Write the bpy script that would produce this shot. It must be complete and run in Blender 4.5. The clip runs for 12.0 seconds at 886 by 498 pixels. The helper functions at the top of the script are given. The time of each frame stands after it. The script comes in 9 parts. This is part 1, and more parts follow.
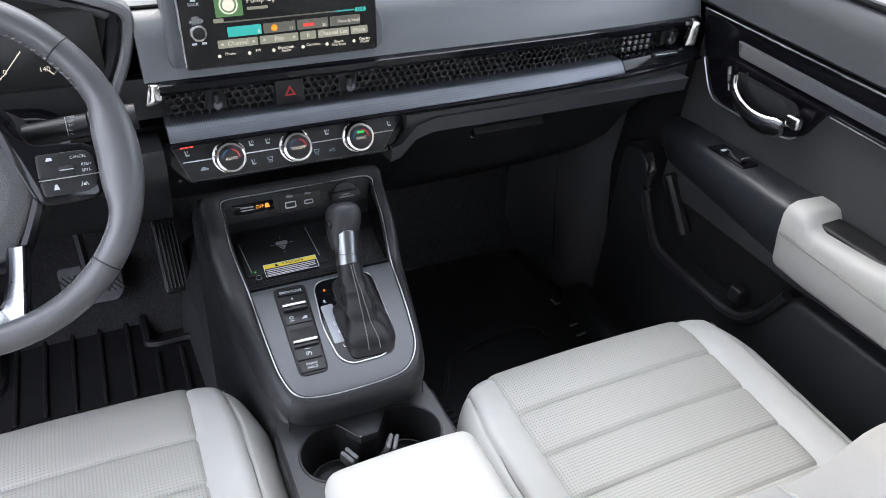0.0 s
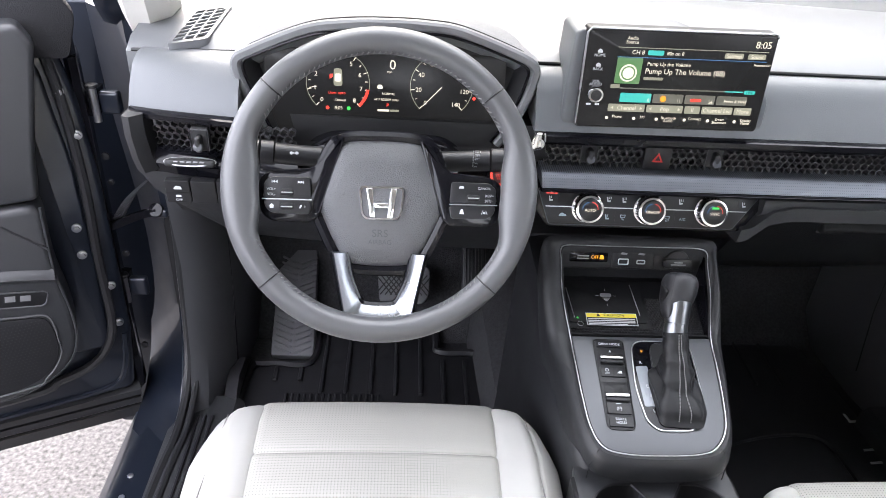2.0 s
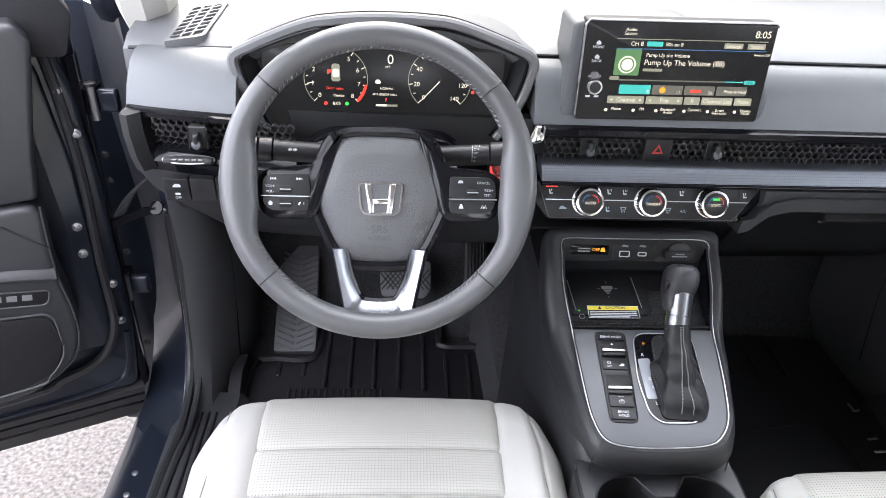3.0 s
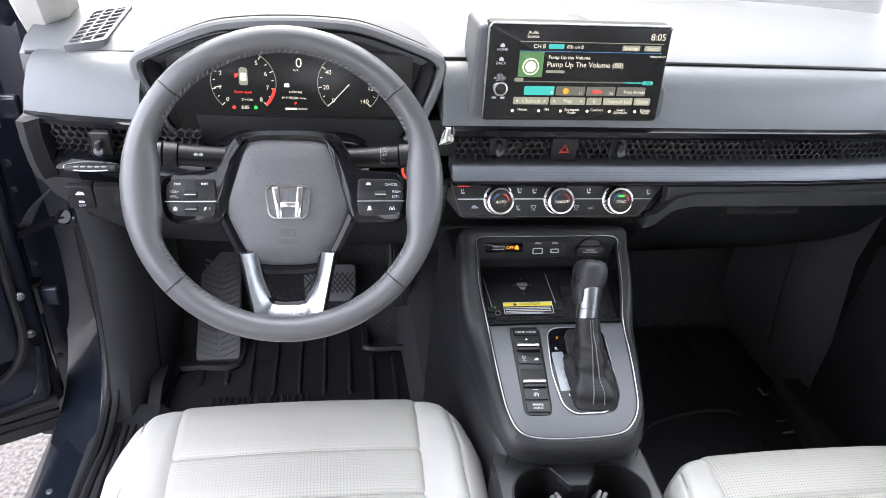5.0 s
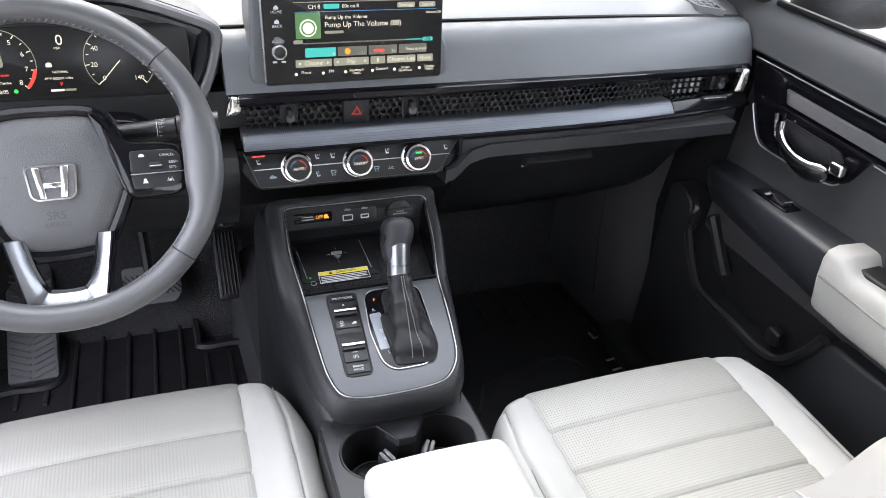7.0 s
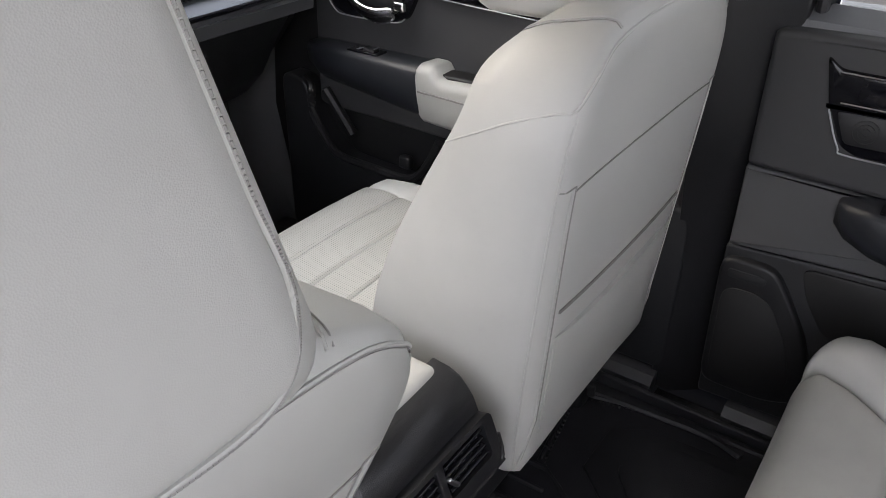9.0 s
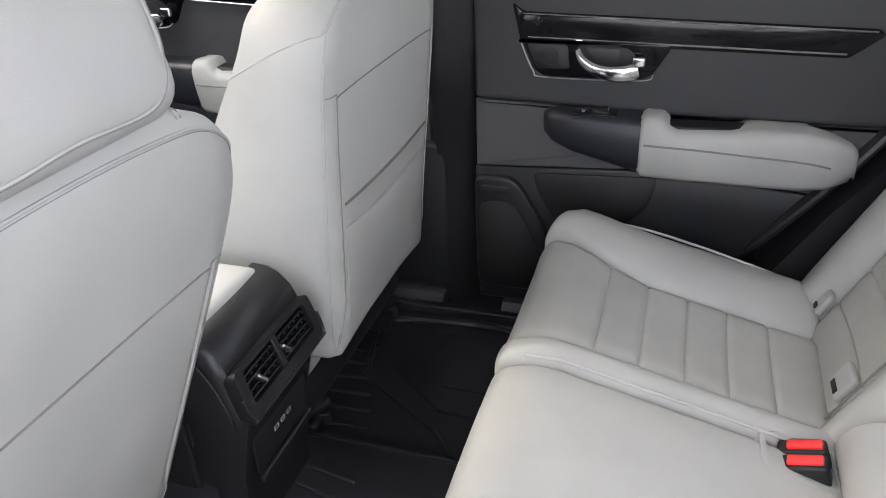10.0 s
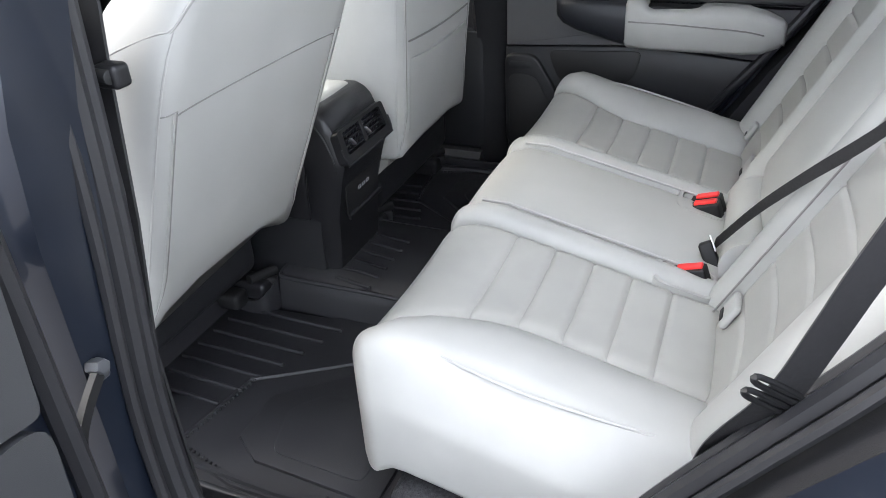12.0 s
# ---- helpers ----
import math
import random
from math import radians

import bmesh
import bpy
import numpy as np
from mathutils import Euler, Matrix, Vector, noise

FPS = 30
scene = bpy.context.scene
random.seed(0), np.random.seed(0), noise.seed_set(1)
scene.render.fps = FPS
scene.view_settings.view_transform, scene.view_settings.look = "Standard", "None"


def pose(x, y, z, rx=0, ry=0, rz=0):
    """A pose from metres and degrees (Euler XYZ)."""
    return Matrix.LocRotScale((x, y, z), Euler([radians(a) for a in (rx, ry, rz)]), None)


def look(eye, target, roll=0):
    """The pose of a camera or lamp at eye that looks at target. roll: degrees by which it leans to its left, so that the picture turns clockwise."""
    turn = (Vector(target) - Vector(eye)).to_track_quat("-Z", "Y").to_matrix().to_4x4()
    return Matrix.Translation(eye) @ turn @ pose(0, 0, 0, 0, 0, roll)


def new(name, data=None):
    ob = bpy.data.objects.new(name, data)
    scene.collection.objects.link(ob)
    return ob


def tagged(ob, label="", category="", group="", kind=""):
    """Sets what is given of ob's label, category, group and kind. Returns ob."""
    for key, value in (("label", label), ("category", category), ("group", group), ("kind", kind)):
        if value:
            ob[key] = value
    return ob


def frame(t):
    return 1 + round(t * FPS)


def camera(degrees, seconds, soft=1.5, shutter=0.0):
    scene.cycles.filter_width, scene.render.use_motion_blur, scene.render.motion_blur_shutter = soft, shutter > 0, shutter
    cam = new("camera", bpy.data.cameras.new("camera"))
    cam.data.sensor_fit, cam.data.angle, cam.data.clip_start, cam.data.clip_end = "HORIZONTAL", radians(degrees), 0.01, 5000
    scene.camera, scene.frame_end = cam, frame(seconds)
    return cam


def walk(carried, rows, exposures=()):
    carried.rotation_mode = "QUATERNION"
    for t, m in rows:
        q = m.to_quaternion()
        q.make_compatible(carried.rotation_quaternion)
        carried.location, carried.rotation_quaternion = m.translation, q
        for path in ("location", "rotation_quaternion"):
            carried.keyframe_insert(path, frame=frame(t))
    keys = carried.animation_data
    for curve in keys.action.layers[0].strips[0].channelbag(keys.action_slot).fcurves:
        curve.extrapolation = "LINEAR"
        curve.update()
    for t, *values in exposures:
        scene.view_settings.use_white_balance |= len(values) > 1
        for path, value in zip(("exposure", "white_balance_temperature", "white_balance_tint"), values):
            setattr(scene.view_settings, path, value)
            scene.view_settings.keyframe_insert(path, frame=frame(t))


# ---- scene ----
cam = camera(62.0, 12.0, 0.8)
PATH = [
    (0, (-0.212, -0.009, 1.521), (0.504, 1.478, 0.391), 2.5),
    (0.5, (-0.246, -0.015, 1.55), (0.281, 1.542, 0.411), 3.3),
    (1, (-0.316, -0.003, 1.552), (0.094, 1.601, 0.43), 6.3),
    (1.5, (-0.349, -0.006, 1.559), (-0.128, 1.666, 0.484), 5.7),
    (2, (-0.359, -0.007, 1.556), (-0.243, 1.682, 0.49), 3.7),
    (2.5, (-0.357, -0.004, 1.558), (-0.252, 1.674, 0.475), 3.0),
    (4.5, (-0.353, -0.008, 1.552), (-0.214, 1.673, 0.478), 3.3),
    (5, (-0.324, -0.017, 1.563), (-0.046, 1.651, 0.495), 4.4),
    (5.5, (-0.301, -0.026, 1.553), (0.073, 1.634, 0.503), 4.4),
    (6, (-0.283, -0.026, 1.549), (0.187, 1.605, 0.492), 4.4),
    (6.5, (-0.259, -0.037, 1.545), (0.307, 1.568, 0.494), 4.6),
    (6.7, (-0.245, -0.046, 1.542), (0.353, 1.549, 0.495), 4.4),
    (8.3, (-0.319, -0.18, 1.419), (0.643, 1.188, 0.322), 2.9),
    (8.5, (-0.359, -0.203, 1.418), (0.728, 1.075, 0.33), 1.8),
    (8.8, (-0.418, -0.229, 1.413), (0.847, 0.892, 0.344), 0.4),
    (9, (-0.446, -0.241, 1.42), (0.93, 0.765, 0.374), -0.7),
    (9.1, (-0.468, -0.262, 1.417), (0.956, 0.708, 0.402), -2.4),
    (9.5, (-0.619, -0.335, 1.386), (0.977, 0.43, 0.456), -4.0),
    (9.6, (-0.648, -0.349, 1.382), (0.966, 0.375, 0.45), -3.6),
    (10, (-0.702, -0.392, 1.379), (0.953, 0.166, 0.405), -2.6),
    (10.5, (-0.733, -0.437, 1.362), (0.958, -0.017, 0.381), -2.3),
    (11, (-0.872, -0.539, 1.341), (0.814, -0.051, 0.382), -1.3),
    (11.4, (-0.993, -0.585, 1.343), (0.632, 0.015, 0.344), -1.8),
    (11.5, (-1.029, -0.599, 1.339), (0.584, 0.024, 0.334), -2.4),
    (12, (-1.28, -0.639, 1.342), (0.296, 0.051, 0.322), -3.3),
]
walk(cam, [(t, look(eye, target, roll)) for t, eye, target, roll in PATH], [(0, 3.42, 6400, 9), (0.5, 3.68, 6500, 9), (1.5, 3.85, 6700, 10), (6.7, 3.8, 6600, 9), (8.3, 3.2, 7000, 11), (9, 3.15, 6950, 10), (9.5, 3.38, 6850, 9), (10.5, 3.5, 6750, 8), (11.5, 3.62, 6600, 6), (12, 3.45, 6500, 5)])

# ---- light ----
world = bpy.data.worlds.new("sky")
scene.world = world
world.use_nodes = True
wn = world.node_tree
sky = wn.nodes.new("ShaderNodeTexSky")
sky.sky_type = "NISHITA"
sky.sun_disc = False
sky.sun_elevation, sky.sun_rotation = radians(40), radians(-5)
sky.air_density, sky.dust_density, sky.ozone_density = 0.7, 3.2, 0.6
bgd = wn.nodes["Background"]
bgd.inputs[1].default_value = 0.15
# a bright cloud veil over the whole sky evens the light out
veil = wn.nodes.new("ShaderNodeMix")
veil.data_type = "RGBA"
veil.inputs[0].default_value = 0.7
wn.links.new(sky.outputs[0], veil.inputs[6])
veil.inputs[7].default_value = (4.5, 4.5, 4.95, 1)
wn.links.new(veil.outputs[2], bgd.inputs[0])
sun_data = bpy.data.lights.new("sun", "SUN")
sun_data.energy, sun_data.angle, sun_data.color = 0.15, radians(100), (1.0, 1.0, 1.0)
sun = new("sun", sun_data)
sun.matrix_world = look((0, 0, 20), (-math.sin(radians(-5)) * 12, -math.cos(radians(-5)) * 12, 20 - 12 * math.tan(radians(40))))


from mathutils.bvhtree import BVHTree


# ---- materials ----
def mat(name, color, rough=0.5, metal=0.0, grain=0.0, grain_size=400.0, vary=0.06, vary_size=6.0, spec=0.5, coat=0.0, emit=None, emit_strength=1.0):
    """A principled surface with colour variation at two scales and a fine relief."""
    m = bpy.data.materials.new(name)
    m.use_nodes = True
    nt = m.node_tree
    b = nt.nodes["Principled BSDF"]
    b.inputs["Roughness"].default_value = rough
    b.inputs["Metallic"].default_value = metal
    b.inputs["Specular IOR Level"].default_value = spec
    b.inputs["Coat Weight"].default_value = coat
    b.inputs["Base Color"].default_value = (*color, 1)
    tc = nt.nodes.new("ShaderNodeTexCoord")
    if vary > 0:
        n1 = nt.nodes.new("ShaderNodeTexNoise")
        n1.inputs["Scale"].default_value, n1.inputs["Detail"].default_value = vary_size, 6
        nt.links.new(tc.outputs["Object"], n1.inputs["Vector"])
        ramp = nt.nodes.new("ShaderNodeMapRange")
        ramp.inputs[1].default_value, ramp.inputs[2].default_value = 0.25, 0.75
        ramp.inputs[3].default_value, ramp.inputs[4].default_value = 1 - vary, 1 + vary
        nt.links.new(n1.outputs["Fac"], ramp.inputs[0])
        mul = nt.nodes.new("ShaderNodeVectorMath")
        mul.operation = "SCALE"
        mul.inputs[0].default_value = color
        nt.links.new(ramp.outputs[0], mul.inputs["Scale"])
        nt.links.new(mul.outputs[0], b.inputs["Base Color"])
        rr = nt.nodes.new("ShaderNodeMapRange")
        rr.inputs[1].default_value, rr.inputs[2].default_value = 0.3, 0.7
        rr.inputs[3].default_value, rr.inputs[4].default_value = max(0.02, rough - 0.06), min(1, rough + 0.06)
        nt.links.new(n1.outputs["Fac"], rr.inputs[0])
        nt.links.new(rr.outputs[0], b.inputs["Roughness"])
    if grain > 0:
        n2 = nt.nodes.new("ShaderNodeTexVoronoi")
        n2.inputs["Scale"].default_value = grain_size
        nt.links.new(tc.outputs["Object"], n2.inputs["Vector"])
        bump = nt.nodes.new("ShaderNodeBump")
        bump.inputs["Strength"].default_value, bump.inputs["Distance"].default_value = grain, 0.001
        nt.links.new(n2.outputs["Distance"], bump.inputs["Height"])
        nt.links.new(bump.outputs[0], b.inputs["Normal"])
    if emit:
        b.inputs["Emission Color"].default_value = (*emit, 1)
        b.inputs["Emission Strength"].default_value = emit_strength
    return m


def perforated(name, color, pitch=0.0045, second="Y"):
    """A surface with rows of small punched holes, in rows along x and a second axis."""
    m = mat(name, color, 0.5, grain=0.15, grain_size=700, vary=0.04)
    nt = m.node_tree
    b = nt.nodes["Principled BSDF"]
    tc = nt.nodes.new("ShaderNodeTexCoord")
    sep = nt.nodes.new("ShaderNodeSeparateXYZ")
    nt.links.new(tc.outputs["Object"], sep.inputs[0])
    waves = []
    for axis in ("X", second):
        k = nt.nodes.new("ShaderNodeMath")
        k.operation = "MULTIPLY"
        k.inputs[1].default_value = 2 * math.pi / pitch
        nt.links.new(sep.outputs[axis], k.inputs[0])
        c = nt.nodes.new("ShaderNodeMath")
        c.operation = "COSINE"
        nt.links.new(k.outputs[0], c.inputs[0])
        waves.append(c)
    add = nt.nodes.new("ShaderNodeMath")
    add.operation = "ADD"
    nt.links.new(waves[0].outputs[0], add.inputs[0])
    nt.links.new(waves[1].outputs[0], add.inputs[1])
    hole = nt.nodes.new("ShaderNodeMapRange")
    hole.inputs[1].default_value, hole.inputs[2].default_value = 1.2, 1.7
    nt.links.new(add.outputs[0], hole.inputs[0])
    old = b.inputs["Base Color"].links[0].from_socket
    mix = nt.nodes.new("ShaderNodeMix")
    mix.data_type = "RGBA"
    nt.links.new(hole.outputs[0], mix.inputs[0])
    nt.links.new(old, mix.inputs[6])
    mix.inputs[7].default_value = (color[0] * 0.42, color[1] * 0.42, color[2] * 0.42, 1)
    nt.links.new(mix.outputs[2], b.inputs["Base Color"])
    return m


LEATHER = mat("light_grey_leather", (0.37, 0.368, 0.348), 0.48, grain=0.11, grain_size=1500, vary=0.075, vary_size=9)
PERF = perforated("perforated_grey_leather", (0.318, 0.312, 0.288))
RIB_LEATHER = mat("cream_grey_leather", (0.348, 0.342, 0.316), 0.5, grain=0.14, grain_size=1300, vary=0.08, vary_size=12)
PIPING = mat("pale_piping", (0.42, 0.415, 0.40), 0.45, vary=0.03)
THREAD = mat("seam_thread", (0.21, 0.205, 0.195), 0.8, vary=0.1, vary_size=300)
DASH_LOW = mat("charcoal_grained_plastic", (0.108, 0.115, 0.122), 0.42, grain=0.25, grain_size=1100, vary=0.06)
SILL_PAD = mat("dark_soft_sill_plastic", (0.078, 0.082, 0.087), 0.42, grain=0.2, grain_size=1100, vary=0.06)
DASH = mat("charcoal_soft_plastic", (0.134, 0.138, 0.144), 0.38, grain=0.2, grain_size=1100, vary=0.06, spec=0.6)
PLASTIC = mat("black_moulded_plastic", (0.0185, 0.019, 0.0210), 0.40, grain=0.22, grain_size=1000, vary=0.12, spec=0.4)
DOORGREY = mat("dark_grey_door_fabric", (0.042, 0.042, 0.044), 0.6, grain=0.3, grain_size=1200, vary=0.08)
HARD = mat("hard_black_plastic", (0.012, 0.012, 0.0135), 0.40, grain=0.2, grain_size=700, vary=0.1, spec=0.38)
DARK = mat("deep_black_plastic", (0.006, 0.006, 0.0068), 0.6, vary=0.1)
GLOSS = mat("piano_black", (0.006, 0.006, 0.008), 0.10, vary=0.1, spec=0.25)
CHROME = mat("polished_chrome", (0.75, 0.75, 0.76), 0.12, metal=1.0, vary=0.04)
SATIN = mat("satin_dark_silver", (0.26, 0.268, 0.285), 0.30, metal=1.0, vary=0.05)
SILVER = mat("satin_silver", (0.50, 0.51, 0.53), 0.3, metal=1.0, vary=0.05)
STEEL = mat("zinc_plated_steel", (0.45, 0.45, 0.46), 0.35, metal=1.0, vary=0.1, vary_size=40)
RIBBED = perforated("knurled_dark_silver", (0.15, 0.16, 0.18), 0.0031, "Z")
RIBBED.node_tree.nodes["Principled BSDF"].inputs["Metallic"].default_value = 0.75
INLAY = mat("fine_ribbed_silver", (0.10, 0.108, 0.122), 0.36, metal=0.6, grain=0.5, grain_size=900, vary=0.05)
FOOT = mat("grey_pedal_rubber", (0.115, 0.116, 0.122), 0.6, grain=0.3, grain_size=500, vary=0.1)
BADGE = mat("worn_grey_print", (0.17, 0.17, 0.175), 0.6, vary=0.1)
MAT_MARK = mat("silver_mat_print", (0.45, 0.45, 0.46), 0.45, vary=0.1)
MATTE = mat("matte_black_trim", (0.018, 0.018, 0.020), 0.75, grain=0.3, grain_size=500, vary=0.12, spec=0.2)
GREY_THREAD = mat("grey_rim_thread", (0.20, 0.20, 0.20), 0.8, vary=0.1, vary_size=300)
# leather colour darkened to paint in the shade inside folds
FOLD_SHADE = mat("painted_leather_fold_shade", (0.16, 0.155, 0.145), 0.8, vary=0.1)
LATTICE = mat("black_lattice_plastic", (0.040, 0.040, 0.043), 0.30, vary=0.1)
RUBBER = mat("black_mat_rubber", (0.022, 0.022, 0.0245), 0.40, grain=0.25, grain_size=700, vary=0.18, vary_size=10, spec=0.35)
SEAL = mat("weatherstrip_rubber", (0.020, 0.020, 0.022), 0.36, grain=0.12, grain_size=900, vary=0.1)
CARPET = mat("black_carpet", (0.028, 0.028, 0.031), 0.95, grain=1.0, grain_size=350, vary=0.7, vary_size=160)
PAINT = mat("dark_blue_grey_paint", (0.010, 0.0135, 0.0225), 0.34, metal=0.2, vary=0.12, vary_size=14, coat=0.55, spec=0.4)
HEADLINER = mat("beige_headliner_cloth", (0.60, 0.585, 0.545), 0.9, grain=0.4, grain_size=800, vary=0.04)
ASPHALT = mat("worn_asphalt", (0.105, 0.099, 0.097), 0.9, grain=1.0, grain_size=120, vary=0.75, vary_size=90)
LEVER_LEATHER = mat("black_lever_leather", (0.016, 0.016, 0.0175), 0.44, grain=0.2, grain_size=1300, vary=0.1, spec=0.3)
PLINTH = mat("blue_black_switch_plinth", (0.017, 0.0185, 0.0225), 0.42, grain=0.1, grain_size=1200, vary=0.08)
DOOR_CLOTH = mat("grey_door_cloth", (0.072, 0.072, 0.075), 0.62, grain=0.3, grain_size=1200, vary=0.08)
KNOB = mat("smooth_black_leather", (0.026, 0.026, 0.029), 0.42, grain=0.1, grain_size=1400, vary=0.08, spec=0.35)
WHEEL_LEATHER = mat("black_wheel_leather", (0.076, 0.077, 0.081), 0.33, grain=0.12, grain_size=1300, vary=0.08, spec=0.6)
HUB = mat("grained_airbag_cover", (0.078, 0.079, 0.083), 0.42, grain=0.45, grain_size=620, vary=0.08)
DEBOSS = mat("sunk_cover_lettering", (0.050, 0.051, 0.054), 0.5, vary=0.05)
PLATE = mat("dark_shift_plate", (0.074, 0.077, 0.084), 0.37, metal=0.35, grain=0.08, grain_size=1500, vary=0.06)
TRIM_GREY = mat("dark_grey_trim", (0.034, 0.035, 0.038), 0.38, grain=0.15, grain_size=1100, vary=0.08)
KICK = mat("grey_kick_plastic", (0.068, 0.069, 0.074), 0.42, grain=0.2, grain_size=1000, vary=0.08)
TRAY = mat("black_tray_rubber", (0.007, 0.007, 0.008), 0.55, grain=0.2, grain_size=900, vary=0.1, spec=0.25)
GEAR = mat("bright_gear_strip", (0.26, 0.28, 0.31), 0.25, vary=0.04)
DULL_RED = mat("dull_red_print", (0.40, 0.02, 0.02), 0.5, vary=0.05)
RED = mat("red_button", (0.75, 0.03, 0.03), 0.4, vary=0.05)
WEB = mat("black_seat_belt_webbing", (0.020, 0.0195, 0.021), 0.60, grain=0.25, grain_size=1600, vary=0.15, vary_size=200)
WHITE_INK = mat("white_print", (0.55, 0.56, 0.58), 0.6, vary=0.03)
YELLOW = mat("yellow_label", (0.75, 0.62, 0.05), 0.6, vary=0.05)
PALE_INK = mat("pale_blue_print", (0.30, 0.36, 0.42), 0.6, vary=0.03)
GREY_INK = mat("grey_print", (0.22, 0.22, 0.23), 0.5, vary=0.05)
LIT_WHITE = mat("lit_white", (0.02, 0.02, 0.02), 0.4, vary=0, emit=(1.0, 0.93, 0.78), emit_strength=0.09)
LIT_DIM = mat("lit_grey_tile", (0.02, 0.02, 0.02), 0.3, vary=0, emit=(0.50, 0.50, 0.38), emit_strength=0.05)
LIT_TILE = mat("lit_dark_tile", (0.02, 0.02, 0.02), 0.3, vary=0, emit=(0.42, 0.42, 0.34), emit_strength=0.022)
LIT_TEAL = mat("lit_teal", (0.02, 0.02, 0.02), 0.3, vary=0, emit=(0.03, 0.55, 0.5), emit_strength=0.085)
LIT_RED = mat("lit_red", (0.02, 0.0, 0.0), 0.3, vary=0, emit=(1.0, 0.06, 0.04), emit_strength=0.11)
LIT_AMBER = mat("lit_amber", (0.02, 0.01, 0.0), 0.3, vary=0, emit=(1.0, 0.36, 0.02), emit_strength=0.11)
LIT_GREEN = mat("lit_green", (0.0, 0.02, 0.0), 0.3, vary=0, emit=(0.05, 0.8, 0.12), emit_strength=0.10)
LIT_PIC = mat("lit_picture_green", (0.02, 0.02, 0.02), 0.3, vary=0, emit=(0.08, 0.22, 0.07), emit_strength=0.09)
LIT_BLUE = mat("lit_blue_line", (0.0, 0.01, 0.02), 0.3, vary=0, emit=(0.05, 0.2, 0.5), emit_strength=0.08)
SCREEN = mat("black_screen_glass", (0.006, 0.006, 0.007), 0.24, vary=0, spec=0.2, emit=(0.5, 0.5, 0.5), emit_strength=0.002)


def glass_pane(name, tint):
    """Thin window glass: clear, with a mirror gloss by Fresnel."""
    m = bpy.data.materials.new(name)
    m.use_nodes = True
    nt = m.node_tree
    nt.nodes.remove(nt.nodes["Principled BSDF"])
    out = nt.nodes["Material Output"]
    tr, gl, mx, fr = (nt.nodes.new(k) for k in ("ShaderNodeBsdfTransparent", "ShaderNodeBsdfGlossy", "ShaderNodeMixShader", "ShaderNodeFresnel"))
    tr.inputs[0].default_value = (tint * 0.97, tint, tint * 0.98, 1)
    gl.inputs["Roughness"].default_value = 0.02
    nt.links.new(fr.outputs[0], mx.inputs[0])
    nt.links.new(tr.outputs[0], mx.inputs[1])
    nt.links.new(gl.outputs[0], mx.inputs[2])
    nt.links.new(mx.outputs[0], out.inputs[0])
    return m


GLASS = glass_pane("clear_window_glass", 0.86)
PRIVACY = glass_pane("dark_privacy_glass", 0.30)


# ---- shape helpers ----
def thing(name, loc=(0, 0, 0), label="", category="", group="", kind=""):
    """An empty at the base of a thing; its parts are modelled in world metres and set under it."""
    ob = new(name)
    ob.location = loc
    ob.empty_display_size = 0.05
    return tagged(ob, label, category, group, kind)


def origin_of(ob):
    p = Vector((0, 0, 0))
    while ob is not None:
        p += ob.location
        ob = ob.parent
    return p


def part(name, bm, material, parent=None, label="", smooth=35, at=None):
    """Links a bmesh, modelled in world metres, as one mesh object under a thing or part."""
    me = bpy.data.meshes.new(name)
    bmesh.ops.recalc_face_normals(bm, faces=bm.faces)
    base = origin_of(parent) if parent is not None else Vector(at or (0, 0, 0))
    bm.transform(Matrix.Translation(-base))
    bm.to_mesh(me)
    bm.free()
    for p in me.polygons:
        p.use_smooth = True
    me.set_sharp_from_angle(angle=radians(smooth))
    me.materials.append(material)
    ob = new(name, me)
    if parent is not None:
        ob.parent = parent
    else:
        ob.location = base
    return tagged(ob, label)


def merged(*bms):
    """One bmesh out of several."""
    out = bmesh.new()
    for b in bms:
        me = bpy.data.meshes.new("tmp")
        b.to_mesh(me)
        b.free()
        out.from_mesh(me)
        bpy.data.meshes.remove(me)
    return out


def axis_marks(size, r, n, cuts, wide):
    h = size / 2
    k = 3
    marks = [-h + r * i / k for i in range(k)] + [h - r * i / k for i in range(k)]
    marks += [-h + r + (size - 2 * r) * i / n for i in range(n + 1)]
    for c in cuts:
        marks += [c - wide, c - wide * 0.45, c, c + wide * 0.45, c + wide]
    out = []
    for v in sorted(marks):
        if -h - 1e-9 <= v <= h + 1e-9 and (not out or v - out[-1] > 1e-4):
            out.append(v)
    out[-1] = h
    return out


